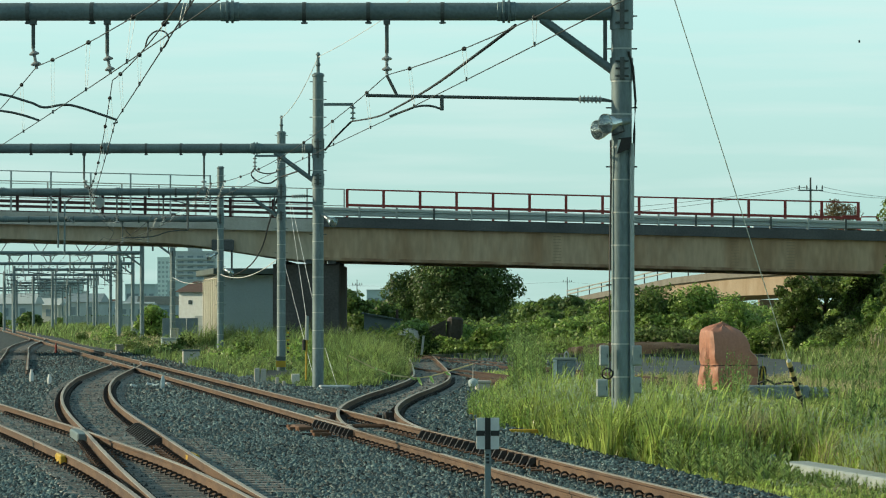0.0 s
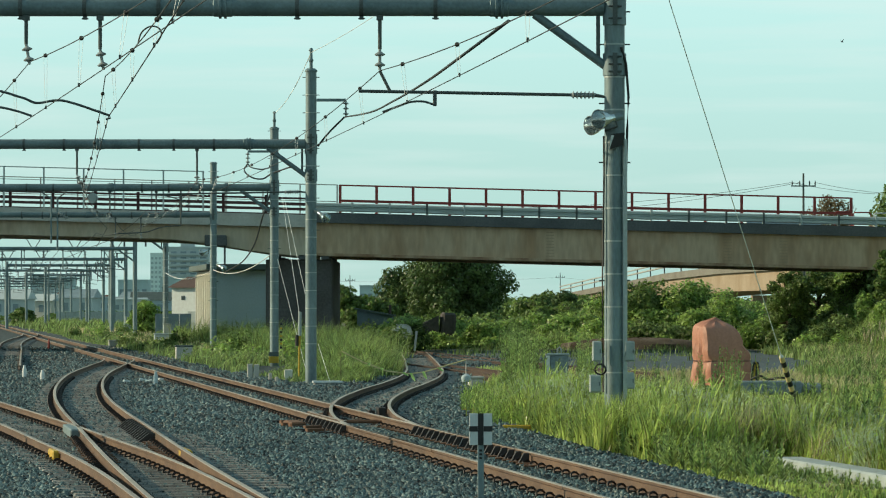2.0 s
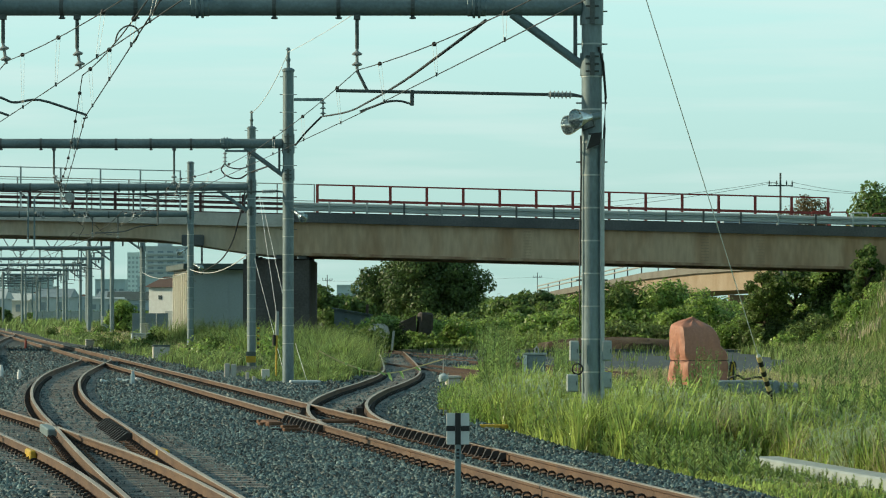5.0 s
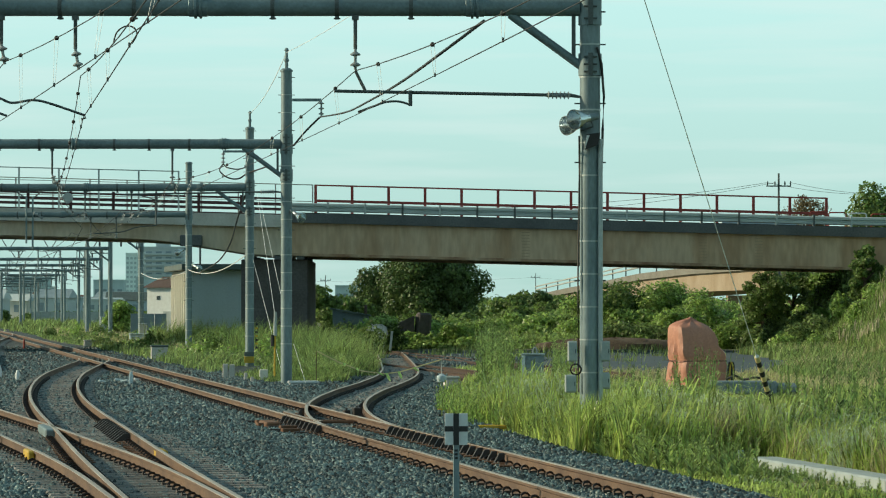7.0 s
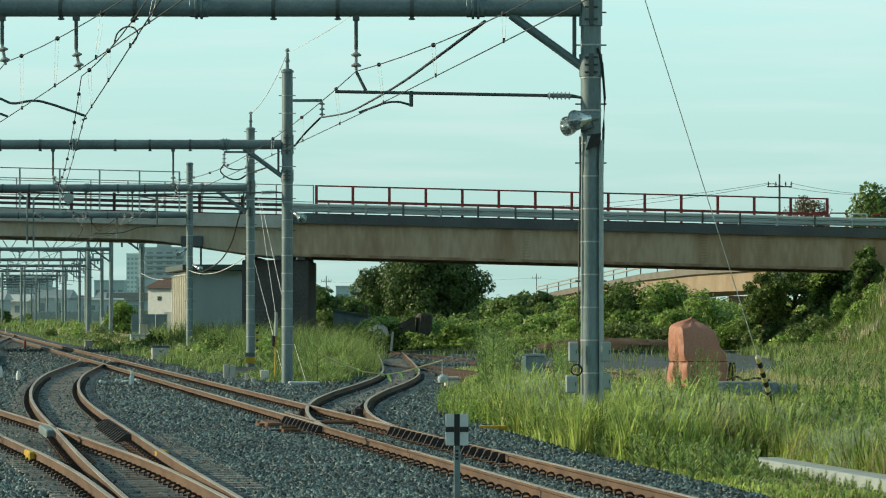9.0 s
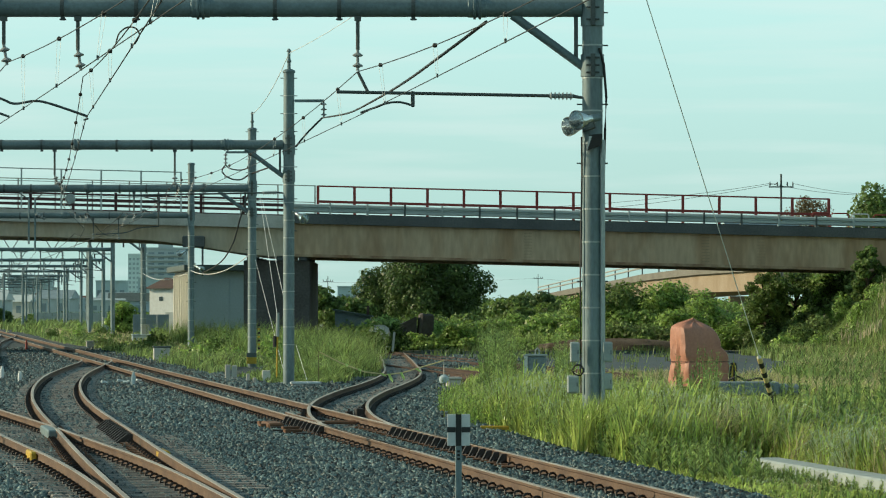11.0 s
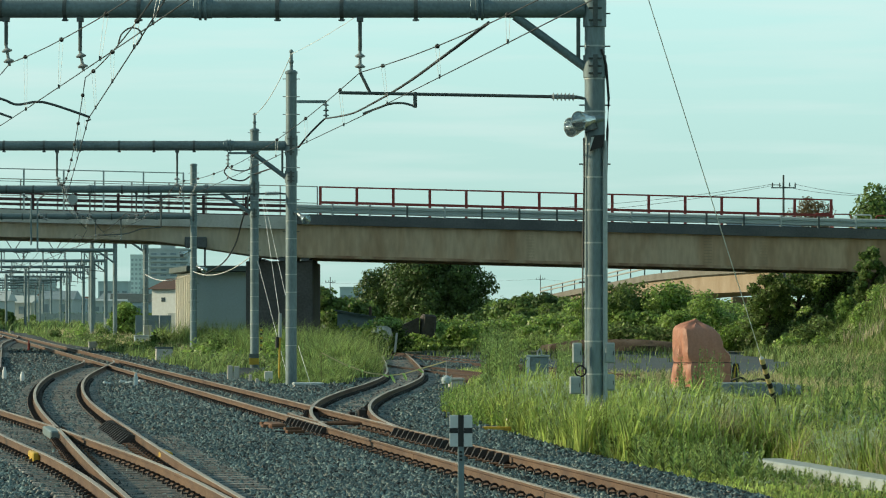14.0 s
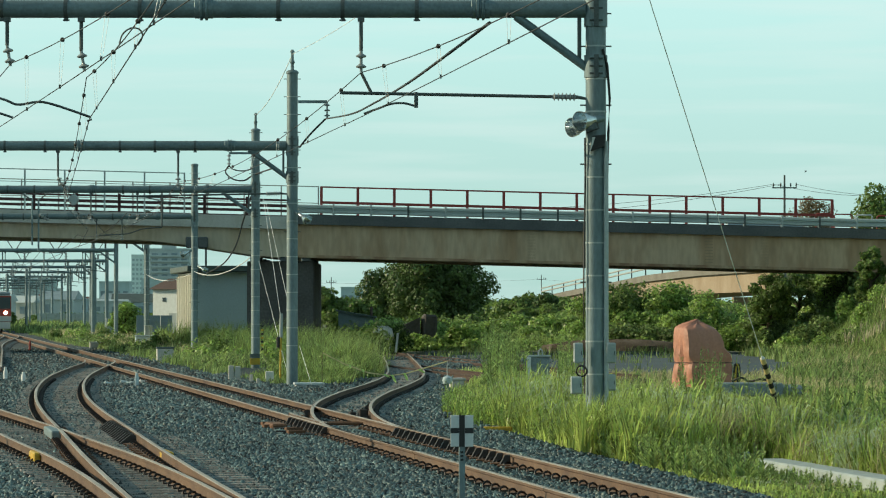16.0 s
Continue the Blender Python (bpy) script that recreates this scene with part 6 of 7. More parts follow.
TRAIN = build_train()
BIRDS = [build_bird() for _ in range(2)]


# ---------------------------------------------------------------- plants
def blades(x, y, z, h, width, lean, wind=0.25, arch=False):
    """Bent tapering grass blades, one after another, as arrays; arched ones hang over at the tip."""
    n = len(x)
    a = RNG.uniform(0, 6.28, n)
    dx, dy = np.cos(a), np.sin(a)
    b = RNG.uniform(0.3, 1.0, n) * lean
    gust = wind * (0.1 + 1.5 * np.clip(patchy(x, y, 2.2), 0, 1))
    lx, ly = dx * b * h + gust * h * 0.6, dy * b * h
    px, py = -dy * width, dx * width
    base = np.stack([x, y, z], -1)
    side = np.stack([px, py, 0 * x], -1)
    if arch:
        m1 = base + np.stack([lx * 0.14, ly * 0.14, h * 0.42], -1)
        m2 = base + np.stack([lx * 0.48, ly * 0.48, h * 0.80], -1)
        tip = base + np.stack([lx * 1.15, ly * 1.15, h * (1.0 - 0.5 * b)], -1)
        v = np.stack([base - side, base + side, m1 - side, m1 + side, m2 - side * 0.75, m2 + side * 0.75, tip], 1).reshape(-1, 3)
        f = np.array([(0, 1, 3), (0, 3, 2), (2, 3, 5), (2, 5, 4), (4, 5, 6)])
        return v, (np.arange(n)[:, None, None] * 7 + f[None]).reshape(-1, 3)
    mid = base + np.stack([lx * 0.28, ly * 0.28, h * 0.58], -1)
    tip = base + np.stack([lx, ly, h * (1 - 0.25 * b)], -1)
    v = np.stack([base - side, base + side, mid - side * 0.75, mid + side * 0.75, tip], 1).reshape(-1, 3)
    f = np.array([(0, 1, 3), (0, 3, 2), (2, 3, 4)])
    return v, (np.arange(n)[:, None, None] * 5 + f[None]).reshape(-1, 3)


def patchy(x, y, s=0.35):
    return 0.5 + 0.25 * (np.sin(x * 1.7 * s + 0.6 * y * s) + np.sin(y * 1.3 * s - x * 0.9 * s + 1.0)) + 0.2 * np.sin(x * 5.1 * s + 2) * np.sin(y * 3.7 * s)


def grass(name, label, x, y, h, width, lean, material, z=None, wind=0.2, arch=False):
    z = land(x, y) - 0.03 if z is None else z
    v, t = blades(x, y, z, h, width, lean, wind, arch)
    tagged(new(name, fast_mesh(name, v, t, MAT[material])), label, "grass", kind="stuff")


def scatter(n, y0, y1, x_of0, x_of1, clump=0.0, per=12):
    if clump:
        m = n // per
        y = RNG.uniform(y0, y1, m)
        x = x_of0(y) + RNG.random(m) * (x_of1(y) - x_of0(y))
        x, y = np.repeat(x, per) + RNG.normal(0, clump, m * per), np.repeat(y, per) + RNG.normal(0, clump, m * per)
    else:
        y = RNG.uniform(y0, y1, n)
        x = x_of0(y) + RNG.random(n) * (x_of1(y) - x_of0(y))
    return x, y


# the near field: tall green grass right up to the ballast; low growth beside the concrete wall
def wall_gap(x, y):
    """Height factor: low before the concrete wall and where the field opens towards the steel platform."""
    far = 1 - 0.45 * step(58, 68, y) * step(0.060, 0.070, x / y)
    w = x - (4.50 + 0.1636 * (49.3 - y))
    return far * (1 - 0.86 * step(-3.0, -2.2, w) * step(0.55, 0.25, w) * step(51.0, 50.2, y))


for n, per, clump, width, lo, hi in ((72000, 14, 0.09, 0.0105, 0.55, 1.2), (15000, 10, 0.06, 0.014, 0.9, 1.4)):
    x, y = scatter(n, 41, 76, lambda y: EDGE(y) + 0.1, lambda y: 0.137 * y + 0.5, clump, per)
    ok = (x > EDGE(y) + 0.05) & (RNG.random(len(x)) < 0.45 + patchy(x, y)) & (np.hypot(x - 2.32, y - 54.2) > 0.22)
    x, y = x[ok], y[ok]
    tuft = np.repeat(RNG.uniform(0.7, 1.15, len(x) // 6 + 1), 6)[:len(x)]
    h = RNG.uniform(lo, hi, len(x)) * tuft * (0.62 + 0.45 * np.clip(patchy(x, y, 0.8), 0, 1)) * (0.55 + 0.45 * step(0.0, 0.35, x - EDGE(y)))
    grass("tall_grass", "tall green grass beside the ballast", x, y, h * wall_gap(x, y), width, 0.75, "grass", arch=True)
x, y = scatter(15000, 42, 74, lambda y: 0.075 * y + 0 * y, lambda y: 0.14 * y + 0.6, 0.07)
h = (0.75 + 0.5 * np.clip(patchy(x, y, 0.6), 0, 1)) * RNG.uniform(0.6, 1.1, len(x)) * wall_gap(x, y)
ok = x > EDGE(y) + 0.8
grass("dry_grass", "straw-coloured grass among the green", x[ok], y[ok], h[ok], 0.011, 0.65, "dry")
# extra blades in the whitish highlight colour, scattered in patches
x, y = scatter(24000, 43, 76, lambda y: EDGE(y) + 0.5, lambda y: 0.14 * y + 0.5, 0.12, 9)
ok = (x > EDGE(y) + 0.5) & (patchy(x + 3, y, 0.7) > 0.38)
x, y = x[ok], y[ok]
grass("pale_grass", "arching grass blades coloured pale like sun glints", x, y, RNG.uniform(0.8, 1.25, len(x)) * (0.62 + 0.45 * np.clip(patchy(x, y, 0.8), 0, 1)) * wall_gap(x, y), 0.012, 1.0, "glint", arch=True)
x, y = RNG.uniform(2.0, 3.1, 1300), RNG.uniform(52.4, 54.0, 1300)
grass("tall_grass", "tall green grass round the pole's foot", x, y, RNG.uniform(0.7, 1.1, len(x)), 0.011, 0.5, "grass")
# field behind
x, y = scatter(50000, 74, 128, lambda y: EDGE(y) + 0.3, lambda y: 0.14 * y + 1.5, 0.15)
ok = (np.abs(x - SIDING(y)) > 1.6) & (np.abs(x - OLD_B(y)) > 0.9) & (x > SIDING(y)) & ~((np.abs(x - 7.4) < 1.1) & (np.abs(y - 101.5) < 1.3)) & (RNG.random(len(x)) < 0.3 + patchy(x, y))
x, y = x[ok], y[ok]
low = 1 - 0.6 * ((x > 7.3) & (x < 10.6) & (y > 86) & (y < 100))
grass("field_grass", "short grass of the open field", x, y, RNG.uniform(0.25, 0.6, len(x)) * low * (1 - 0.45 * step(95, 110, y)), 0.018, 0.6, "grass")
x, y = scatter(26000, 88, 130, lambda y: 3.0 + 0 * y, lambda y: 0.15 * y + 1, 0.2)
grass("dry_field_grass", "pale seeding grass of the open field", x, y, RNG.uniform(0.15, 0.5, len(x)) * (1 - 0.55 * ((x > 7.3) & (x < 10.6) & (y < 100))), 0.016, 0.6, "dry")
# reeds between the main line and the siding
x, y = scatter(26000, 101.5, 128, lambda y: main_line(y) + 2.9, lambda y: SIDING(y) - 0.9 - 0.9 * (y < 109), 0.16)
ok = (x > main_line(y) + 2.4) & ~((np.abs(x + 6.5) < 0.8) & (y > 112)) & (x < SIDING(y) - 0.75) & (np.hypot(x + 4.26, y - 100) > 0.5)
x, y = x[ok], y[ok]
far = step(0.3, 3.0, SIDING(y) - x)
grass("reeds", "tall arching reeds between two tracks", x, y, RNG.uniform(0.6, 2.0, len(x)) * (0.35 + 0.65 * far) * (0.22 + 0.78 * step(3.6, 7.4, x - main_line(y))) * (0.55 + 0.6 * np.clip(patchy(x, y, 0.9), 0, 1)), 0.020, 0.95, "reed", 0.0 * x)
x, y = scatter(16000, 150, 205, lambda y: main_line(y) + 6.2, lambda y: main_line(y) + 12.5, 0.3)
grass("verge_reeds", "tall arching reeds around the shed", x, y, RNG.uniform(0.7, 1.9, len(x)) * (0.4 + 0.8 * np.clip(patchy(x, y, 0.5), 0, 1)), 0.018, 0.9, "reed", 0.0 * x)
# verge along the main line
x, y = scatter(50000, 104, 330, lambda y: main_line(y) + 2.7 - 0.25 * step(140, 110, y), lambda y: main_line(y) + 5 + 6.5 * step(120, 200, y), 0.25)
ok = (x < SIDING(y) - 1.2) & (x > main_line(y) + 2.2) & ~((np.abs(x + 6.5) < 0.9) & (y < 131)) & (RNG.random(len(x)) < 0.25 + patchy(x, y, 0.3))
x, y = x[ok], y[ok]
grass("verge_grass", "weedy grass along the main line", x, y, RNG.uniform(0.25, 0.8, len(x)) * (0.15 + 0.95 * np.clip(patchy(x, y, 0.7), 0, 1)) * (1 - 0.45 * step(180, 240, y)), 0.024, 0.9, "reed", 0.0 * x)
x, y = scatter(9000, 330, 560, lambda y: main_line(y) + 2.6, lambda y: main_line(y) + 16, 0.5)
grass("far_verge_grass", "low green growth along the far tracks", x, y, RNG.uniform(0.4, 1.2, len(x)) * (0.3 + np.clip(patchy(x, y, 0.3), 0, 1)), 0.06, 0.8, "reed", 0.0 * x)
x, y = scatter(9000, 150, 330, lambda y: main_line(y) + 4.5, lambda y: main_line(y) + 12, 0.3)
grass("verge_weeds", "dry brownish weeds along the main line", x, y, RNG.uniform(0.3, 0.8, len(x)), 0.025, 0.5, "dry", 0.0 * x)
# slope of the road embankment
x, y = scatter(34000, 116, 176, lambda y: 12.0 + 3.0 * step(128, 142, y), lambda y: 0.15 * y + 1.5, 0.25)
grass("slope_grass", "rough grass on the road embankment", x, y, RNG.uniform(0.25, 0.75, len(x)) * (0.4 + np.clip(patchy(x, y, 0.7), 0, 1)), 0.03, 0.7, "reed")
x, y = scatter(12000, 118, 172, lambda y: 12.5 + 3.2 * step(128, 142, y), lambda y: 0.15 * y + 1.5, 0.25)
grass("dry_slope_grass", "straw-coloured grass on the road embankment", x, y, RNG.uniform(0.25, 0.7, len(x)) * (0.5 + np.clip(patchy(x, y, 0.9), 0, 1)), 0.022, 0.7, "dry")
x, y = scatter(11000, 138, 172, lambda y: 18.3 + 0 * y, lambda y: 0.15 * y + 1.5, 0.2)
grass("slope_reeds", "pale plumed reeds on the road embankment", x, y, RNG.uniform(0.4, 1.4, len(x)) * (0.4 + np.clip(patchy(x, y, 0.9), 0, 1)), 0.022, 0.6, "reed")
x, y = scatter(700, 140, 172, lambda y: 18.6 + 0 * y, lambda y: 0.15 * y + 1.5, 0.3)
grass("reed_plumes", "faded reed plumes on the road embankment", x, y, RNG.uniform(0.4, 0.7, len(x)), 0.024, 0.6, "plume", land(x, y) + 0.6)
# weeds in the yard before the bank
x, y = scatter(1500, 150, 196, lambda y: -1 + 0 * y, lambda y: 12 + 0 * y, 0.3)
ok = (np.abs(x - OLD_A(y)) > 1.0) & (np.abs(x - SIDING(y)) > 1.0)
grass("yard_weeds", "sparse weeds on the gravel yard", x[ok], y[ok], RNG.uniform(0.2, 0.6, ok.sum()), 0.02, 0.6, "weed")
x, y = scatter(13000, 197, 208, lambda y: -3 + 0 * y, lambda y: 16 + 0 * y, 0.3)
grass("bank_foot_grass", "green grass at the foot of the bank", x, y, RNG.uniform(0.3, 1.0, len(x)) * (0.3 + np.clip(patchy(x, y, 0.8), 0, 1)), 0.03, 0.7, "reed")


def leaf_cloud(centres, radii, n, size, droop=0.3, fill=0.35):
    """Leaves on and inside uneven lumps: small folded diamonds, as arrays."""
    centres, radii = np.asarray(centres, float), np.asarray(radii, float)
    w = radii[:, 0] * radii[:, 2]
    k = RNG.choice(len(centres), n, p=w / w.sum())
    d = RNG.normal(0, 1, (n, 3))
    d /= np.linalg.norm(d, axis=1)[:, None]
    rad = np.where(RNG.random(n) < fill, RNG.uniform(0.35, 0.95, n), RNG.uniform(0.88, 1.08, n))
    bump = 1 + 0.16 * np.sin(5 * d[:, 0] + k) * np.sin(4 * d[:, 2] + 2 * k) + 0.10 * np.sin(11 * d[:, 1] + 7 * d[:, 2] + k)
    p = centres[k] + d * radii[k] * (rad * bump)[:, None]
    nrm = d + RNG.normal(0, 0.55, (n, 3)) + np.array((0, 0, 0.35))
    nrm /= np.linalg.norm(nrm, axis=1)[:, None]
    u = np.cross(nrm, RNG.normal(0, 1, (n, 3)))
    u /= np.linalg.norm(u, axis=1)[:, None] + 1e-9
    t = np.cross(nrm, u)
    s = (size * RNG.uniform(0.6, 1.4, n))[:, None]
    v = np.stack([p - u * s, p + t * s * 0.6 - nrm * s * droop * 0.5, p + u * s - nrm * s * droop, p - t * s * 0.6 - nrm * s * droop * 0.5], 1).reshape(-1, 3)
    f = np.arange(n)[:, None] * 4
    return v, np.concatenate([np.concatenate([f, f + 1, f + 2], 1), np.concatenate([f, f + 2, f + 3], 1)])


def tree(label, x, y, height, spread, material, lumps=9, n=6000, size=0.16, z0=None, trunk=0.18, seed=1, low=0.35, lump=(0.34, 0.52)):
    r = random.Random(seed)
    z0 = float(land(np.array(x), np.array(y))) - 0.1 if z0 is None else z0
    t = thing("tree", label, "tree", "trees behind the bridge", m=pose(x, y, z0))
    g = Geo().lathe((0, 0, 0), (0, 0, height * 0.6), [(0, trunk * 1.4), (0.3, trunk), (height * 0.3, trunk * 0.8), (height * 0.6, trunk * 0.35)], 9)
    cs, rs = [], []
    for k in range(lumps):
        a = k * 2.4 + r.uniform(-0.3, 0.3)
        lv = (k + 0.5) / lumps
        d = spread * math.sqrt(1 - (1.6 * lv - 0.7) ** 2 / 1.0) * r.uniform(0.35, 0.72)
        c = Vector((d * math.cos(a), d * math.sin(a), height * (low + (0.9 - low) * lv)))
        cs.append(c)
        q = spread * r.uniform(*lump)
        rs.append((q, q, q * r.uniform(0.65, 0.9)))
        g.cyl((0, 0, height * (0.2 + 0.35 * lv)), c, trunk * 0.35, trunk * 0.1, 6)
    part("trunk", g, MAT["bark"], t)
    v, f = leaf_cloud(cs, rs, n, size)
    part("crown", fast_mesh("crown", v, f, MAT[material]), None, t)


def bush(label, x, y, rx, rz, material, n=1800, size=0.14, seed=1, name="bush", z0=None):
    r = random.Random(seed)
    z = float(land(np.array(x), np.array(y))) if z0 is None else z0
    cs, rs = [], []
    for k in range(5):
        q = rx * r.uniform(0.4, 0.62)
        cs.append((r.uniform(-0.6, 0.6) * rx, r.uniform(-0.5, 0.5) * rx, rz * r.uniform(0.25, 0.6)))
        rs.append((q, q, rz * r.uniform(0.38, 0.6)))
    v, f = leaf_cloud(cs, rs, n, size)
    v[:, 2] = np.maximum(v[:, 2], -0.1)
    ob = new(name, fast_mesh(name, v, f, MAT[material]))
    ob.location = (x, y, z)
    tagged(ob, label, "bush", "bushes on the bank")


tree("large dense dark green tree behind the bridge", -0.35, 236, 7.6, 3.9, "dark_leaf", 34, 46000, 0.10, seed=3, trunk=0.3, low=0.15, lump=(0.22, 0.36))
tree("dark green tree leaning beside the large one", -3.7, 238, 5.0, 2.1, "dark_leaf", 14, 13000, 0.10, seed=4, low=0.25)
tree("low broad tree beside the pier", -7.2, 222, 3.6, 1.5, "leaf", 8, 3500, 0.13, seed=5)
tree("low broad tree beside the pier", -5.7, 226, 2.9, 1.7, "leaf", 8, 3500, 0.13, seed=6)
for x, y, h, w, z, m, k in ((18.0, 196.5, 4.3, 1.7, 0.3, "leaf", 7), (19.8, 198, 4.2, 1.9, 0.5, "leaf", 8), (21.6, 197, 4.0, 1.9, 0.9, "vine", 22), (23.4, 198, 3.8, 1.8, 1.2, "leaf", 23)):
    tree("shaded mixed tree at the bridge end", x, y, h, w, m, 22, 7500, 0.085, z0=z, seed=k, low=0.08, lump=(0.2, 0.36))
tree("green tree rising before the bridge girder", 20.5, 171, 3.2, 1.1, "leaf", 14, 5500, 0.085, z0=2.2, seed=9, low=0.15, lump=(0.22, 0.38))
tree("round green tree beyond the road", 27.6, 222, 6.4, 2.5, "leaf", 10, 6000, 0.13, z0=3.6, seed=10, low=0.3)
tree("thin reddish shrub tree beyond the road", 22.5, 216, 4.7, 1.6, "rust_leaf", 18, 3600, 0.06, z0=4.6, seed=11, low=0.5, lump=(0.2, 0.4))
tree("far green tree beyond the railway yard", 7.3, 330, 2.0, 2.6, "leaf", 9, 3500, 0.2, seed=12, low=0.2)
tree("far green tree beyond the railway yard", 10.2, 345, 1.9, 2.4, "leaf", 9, 3500, 0.2, seed=13, low=0.2)
tree("far green tree beyond the railway yard", 9.3, 320, 1.9, 1.2, "dark_leaf", 8, 2500, 0.14, seed=14, low=0.2)
tree("far green tree beyond the railway yard", -24.0, 268, 3.1, 1.2, "vine", 12, 3500, 0.12, seed=15, low=0.2)
tree("far green tree beyond the railway yard", -58, 470, 2.4, 1.8, "leaf", 8, 2500, 0.22, seed=17, low=0.2)
tree("far green tree beyond the railway yard", -75, 560, 2.6, 2.0, "leaf", 8, 2500, 0.25, seed=18, low=0.2)
tree("far green tree at the ramp's end", 13.6, 500, 4.6, 1.6, "dark_leaf", 9, 3000, 0.18, seed=21, low=0.1)
for k in range(30):
    y = 138 + 5.2 * k + RND.uniform(-2, 2)
    bush("leafy weed clump on the verge", main_line(y) + RND.uniform(3.2, 8.5), y, RND.uniform(0.5, 1.0), RND.uniform(0.6, 1.3), RND.choice(["leaf", "vine", "leaf"]), 700, 0.075, 300 + k)
for x, y, r, h in ((3.3, 73, 0.5, 0.8), (2.2, 78, 0.6, 0.9), (1.5, 71, 0.45, 0.6), (6.9, 55, 0.5, 1.1), (4.9, 70, 0.4, 1.0)):
    bush("leafy weed clump in the field", x, y, r, h, "vine", 900, 0.05, int(100 * x))

for k in range(13):
    x = -4.6 + 1.15 * k
    bush("bright vine-covered bush on the bank", x + RND.uniform(-0.4, 0.4), 203 + RND.uniform(-2, 5), RND.uniform(1.1, 1.7), RND.uniform(0.9, 1.5), "vine", 1900, 0.11, 30 + k)
for x, h in ((-2.2, 1.0), (-1.5, 0.9), (-0.5, 0.8), (0.3, 1.2), (1.0, 1.4)):
    bush("vine clump growing over scrap", x, 196.8, 0.75, h, "vine", 1000, 0.10, int(50 + 10 * x))
for k in range(9):
    bush("dark green bush behind the vines", -3.5 + 1.7 * k, 216 + RND.uniform(-2, 4), 1.6, RND.uniform(0.9, 1.5), "leaf", 1900, 0.13, 60 + k)
for k in range(12):
    x = 8.2 + 0.95 * k
    bush("mixed green bush on the slope", x, 198 + RND.uniform(-3, 8), RND.uniform(1.2, 1.8), RND.uniform(0.9, 1.6), RND.choice(["weed", "vine", "vine"]), 2200, 0.10, 80 + k)
for k in range(6):
    bush("tall mixed bush on the slope", 9.0 + 1.15 * k, 206 + RND.uniform(-2, 2), 1.5, RND.uniform(1.7, 2.4), RND.choice(["vine", "leaf"]), 2600, 0.10, 500 + k)
for k in range(8):
    bush("low scrub at the foot of the slope", 13.5 + 1.1 * k, 195 + RND.uniform(-2, 3), 1.1, RND.uniform(0.8, 1.5), RND.choice(["weed", "vine"]), 1600, 0.09, 110 + k)
for k in range(8):
    bush("dark scrub under the bridge end", 17.6 + 0.75 * k, 188 + RND.uniform(-4, 3), 1.1, RND.uniform(0.9, 1.6), RND.choice(["vine", "weed", "vine"]), 2000, 0.10, 130 + k)
for k in range(7):
    bush("fresh green scrub before the bridge end", 18.0 + 0.6 * k, 166 + RND.uniform(-2, 3), RND.uniform(0.8, 1.2), RND.uniform(0.7, 1.2), RND.choice(["leaf", "vine"]), 1300, 0.08, 400 + k)
for k in range(14):
    bush("shaded scrub on the embankment below the bridge", 17.2 + 0.33 * k + RND.uniform(-0.4, 0.4), 174 + 0.9 * (k * 5 % 14), RND.uniform(0.8, 1.2), RND.uniform(0.9, 1.7), RND.choice(["weed", "vine", "leaf"]), 1500, 0.085, 600 + k)
for x, y, r, h in ((-4.9, 170, 1.1, 1.2), (-3.8, 174, 1.2, 1.4), (-2.5, 186, 1.2, 1.5), (-6.5, 190, 1.3, 1.3), (-8.5, 196, 1.3, 1.3)):
    bush("green scrub at the siding's end", x, y, r, h, "leaf", 1600, 0.09, int(x * 10) + 200)
for k in range(26):
    x = -118 + 9 * k
    bush("far dark green hedge along the horizon", x + RND.uniform(-3, 3), 620 + RND.uniform(-60, 60) + 40 * (k % 3), 7.5, RND.uniform(3.5, 6.0) * (0.5 if x < -35 else 1), "leaf", 1300, 0.45, 160 + k, "hedge")


def leaf_carpet(name, label, n, x0, x1, y0, y1, top, size, material):
    x, y = RNG.uniform(x0, x1, n), RNG.uniform(y0, y1, n)
    lump = 0.5 + 0.5 * np.sin(x * 1.9 + 0.7 * y) * np.sin(y * 1.3 - x * 0.8)
    z = land(x, y) + top * (0.25 + 0.75 * lump) * RNG.uniform(0.4, 1.0, n)
    if x1 < 0:
        ok = (x > main_line(y) + 2.6) & ~((np.abs(x + 6.6) < 1.0) & (y < 131)) & ~((x > -10.5) & (y > 150))
        x, y, z = x[ok], y[ok], z[ok]
        n = len(x)
    p = np.stack([x, y, z], -1)
    nrm = RNG.normal(0, 0.5, (n, 3)) + np.array((-0.2, -0.3, 0.8))
    nrm /= np.linalg.norm(nrm, axis=1)[:, None]
    u = np.cross(nrm, RNG.normal(0, 1, (n, 3)))
    u /= np.linalg.norm(u, axis=1)[:, None] + 1e-9
    t = np.cross(nrm, u)
    s = (size * RNG.uniform(0.6, 1.4, n))[:, None]
    v = np.stack([p - u * s, p + t * s * 0.7 - nrm * s * 0.15, p + u * s - nrm * s * 0.3, p - t * s * 0.7 - nrm * s * 0.15], 1).reshape(-1, 3)
    f = np.arange(n)[:, None] * 4
    me = fast_mesh(name, v, np.concatenate([np.concatenate([f, f + 1, f + 2], 1), np.concatenate([f, f + 2, f + 3], 1)]), MAT[material])
    tagged(new(name, me), label, "vines", kind="stuff")


leaf_carpet("vine_cover", "bright vines covering the bank", 26000, -5.5, 13, 195, 216, 0.75, 0.11, "vine")
leaf_carpet("slope_cover", "mixed green growth on the slope behind the bridge", 16000, 8, 24, 198, 212, 0.8, 0.10, "vine")
leaf_carpet("verge_cover", "leafy weeds on the verge of the line", 22000, -26, -6, 118, 250, 0.75, 0.065, "weed")


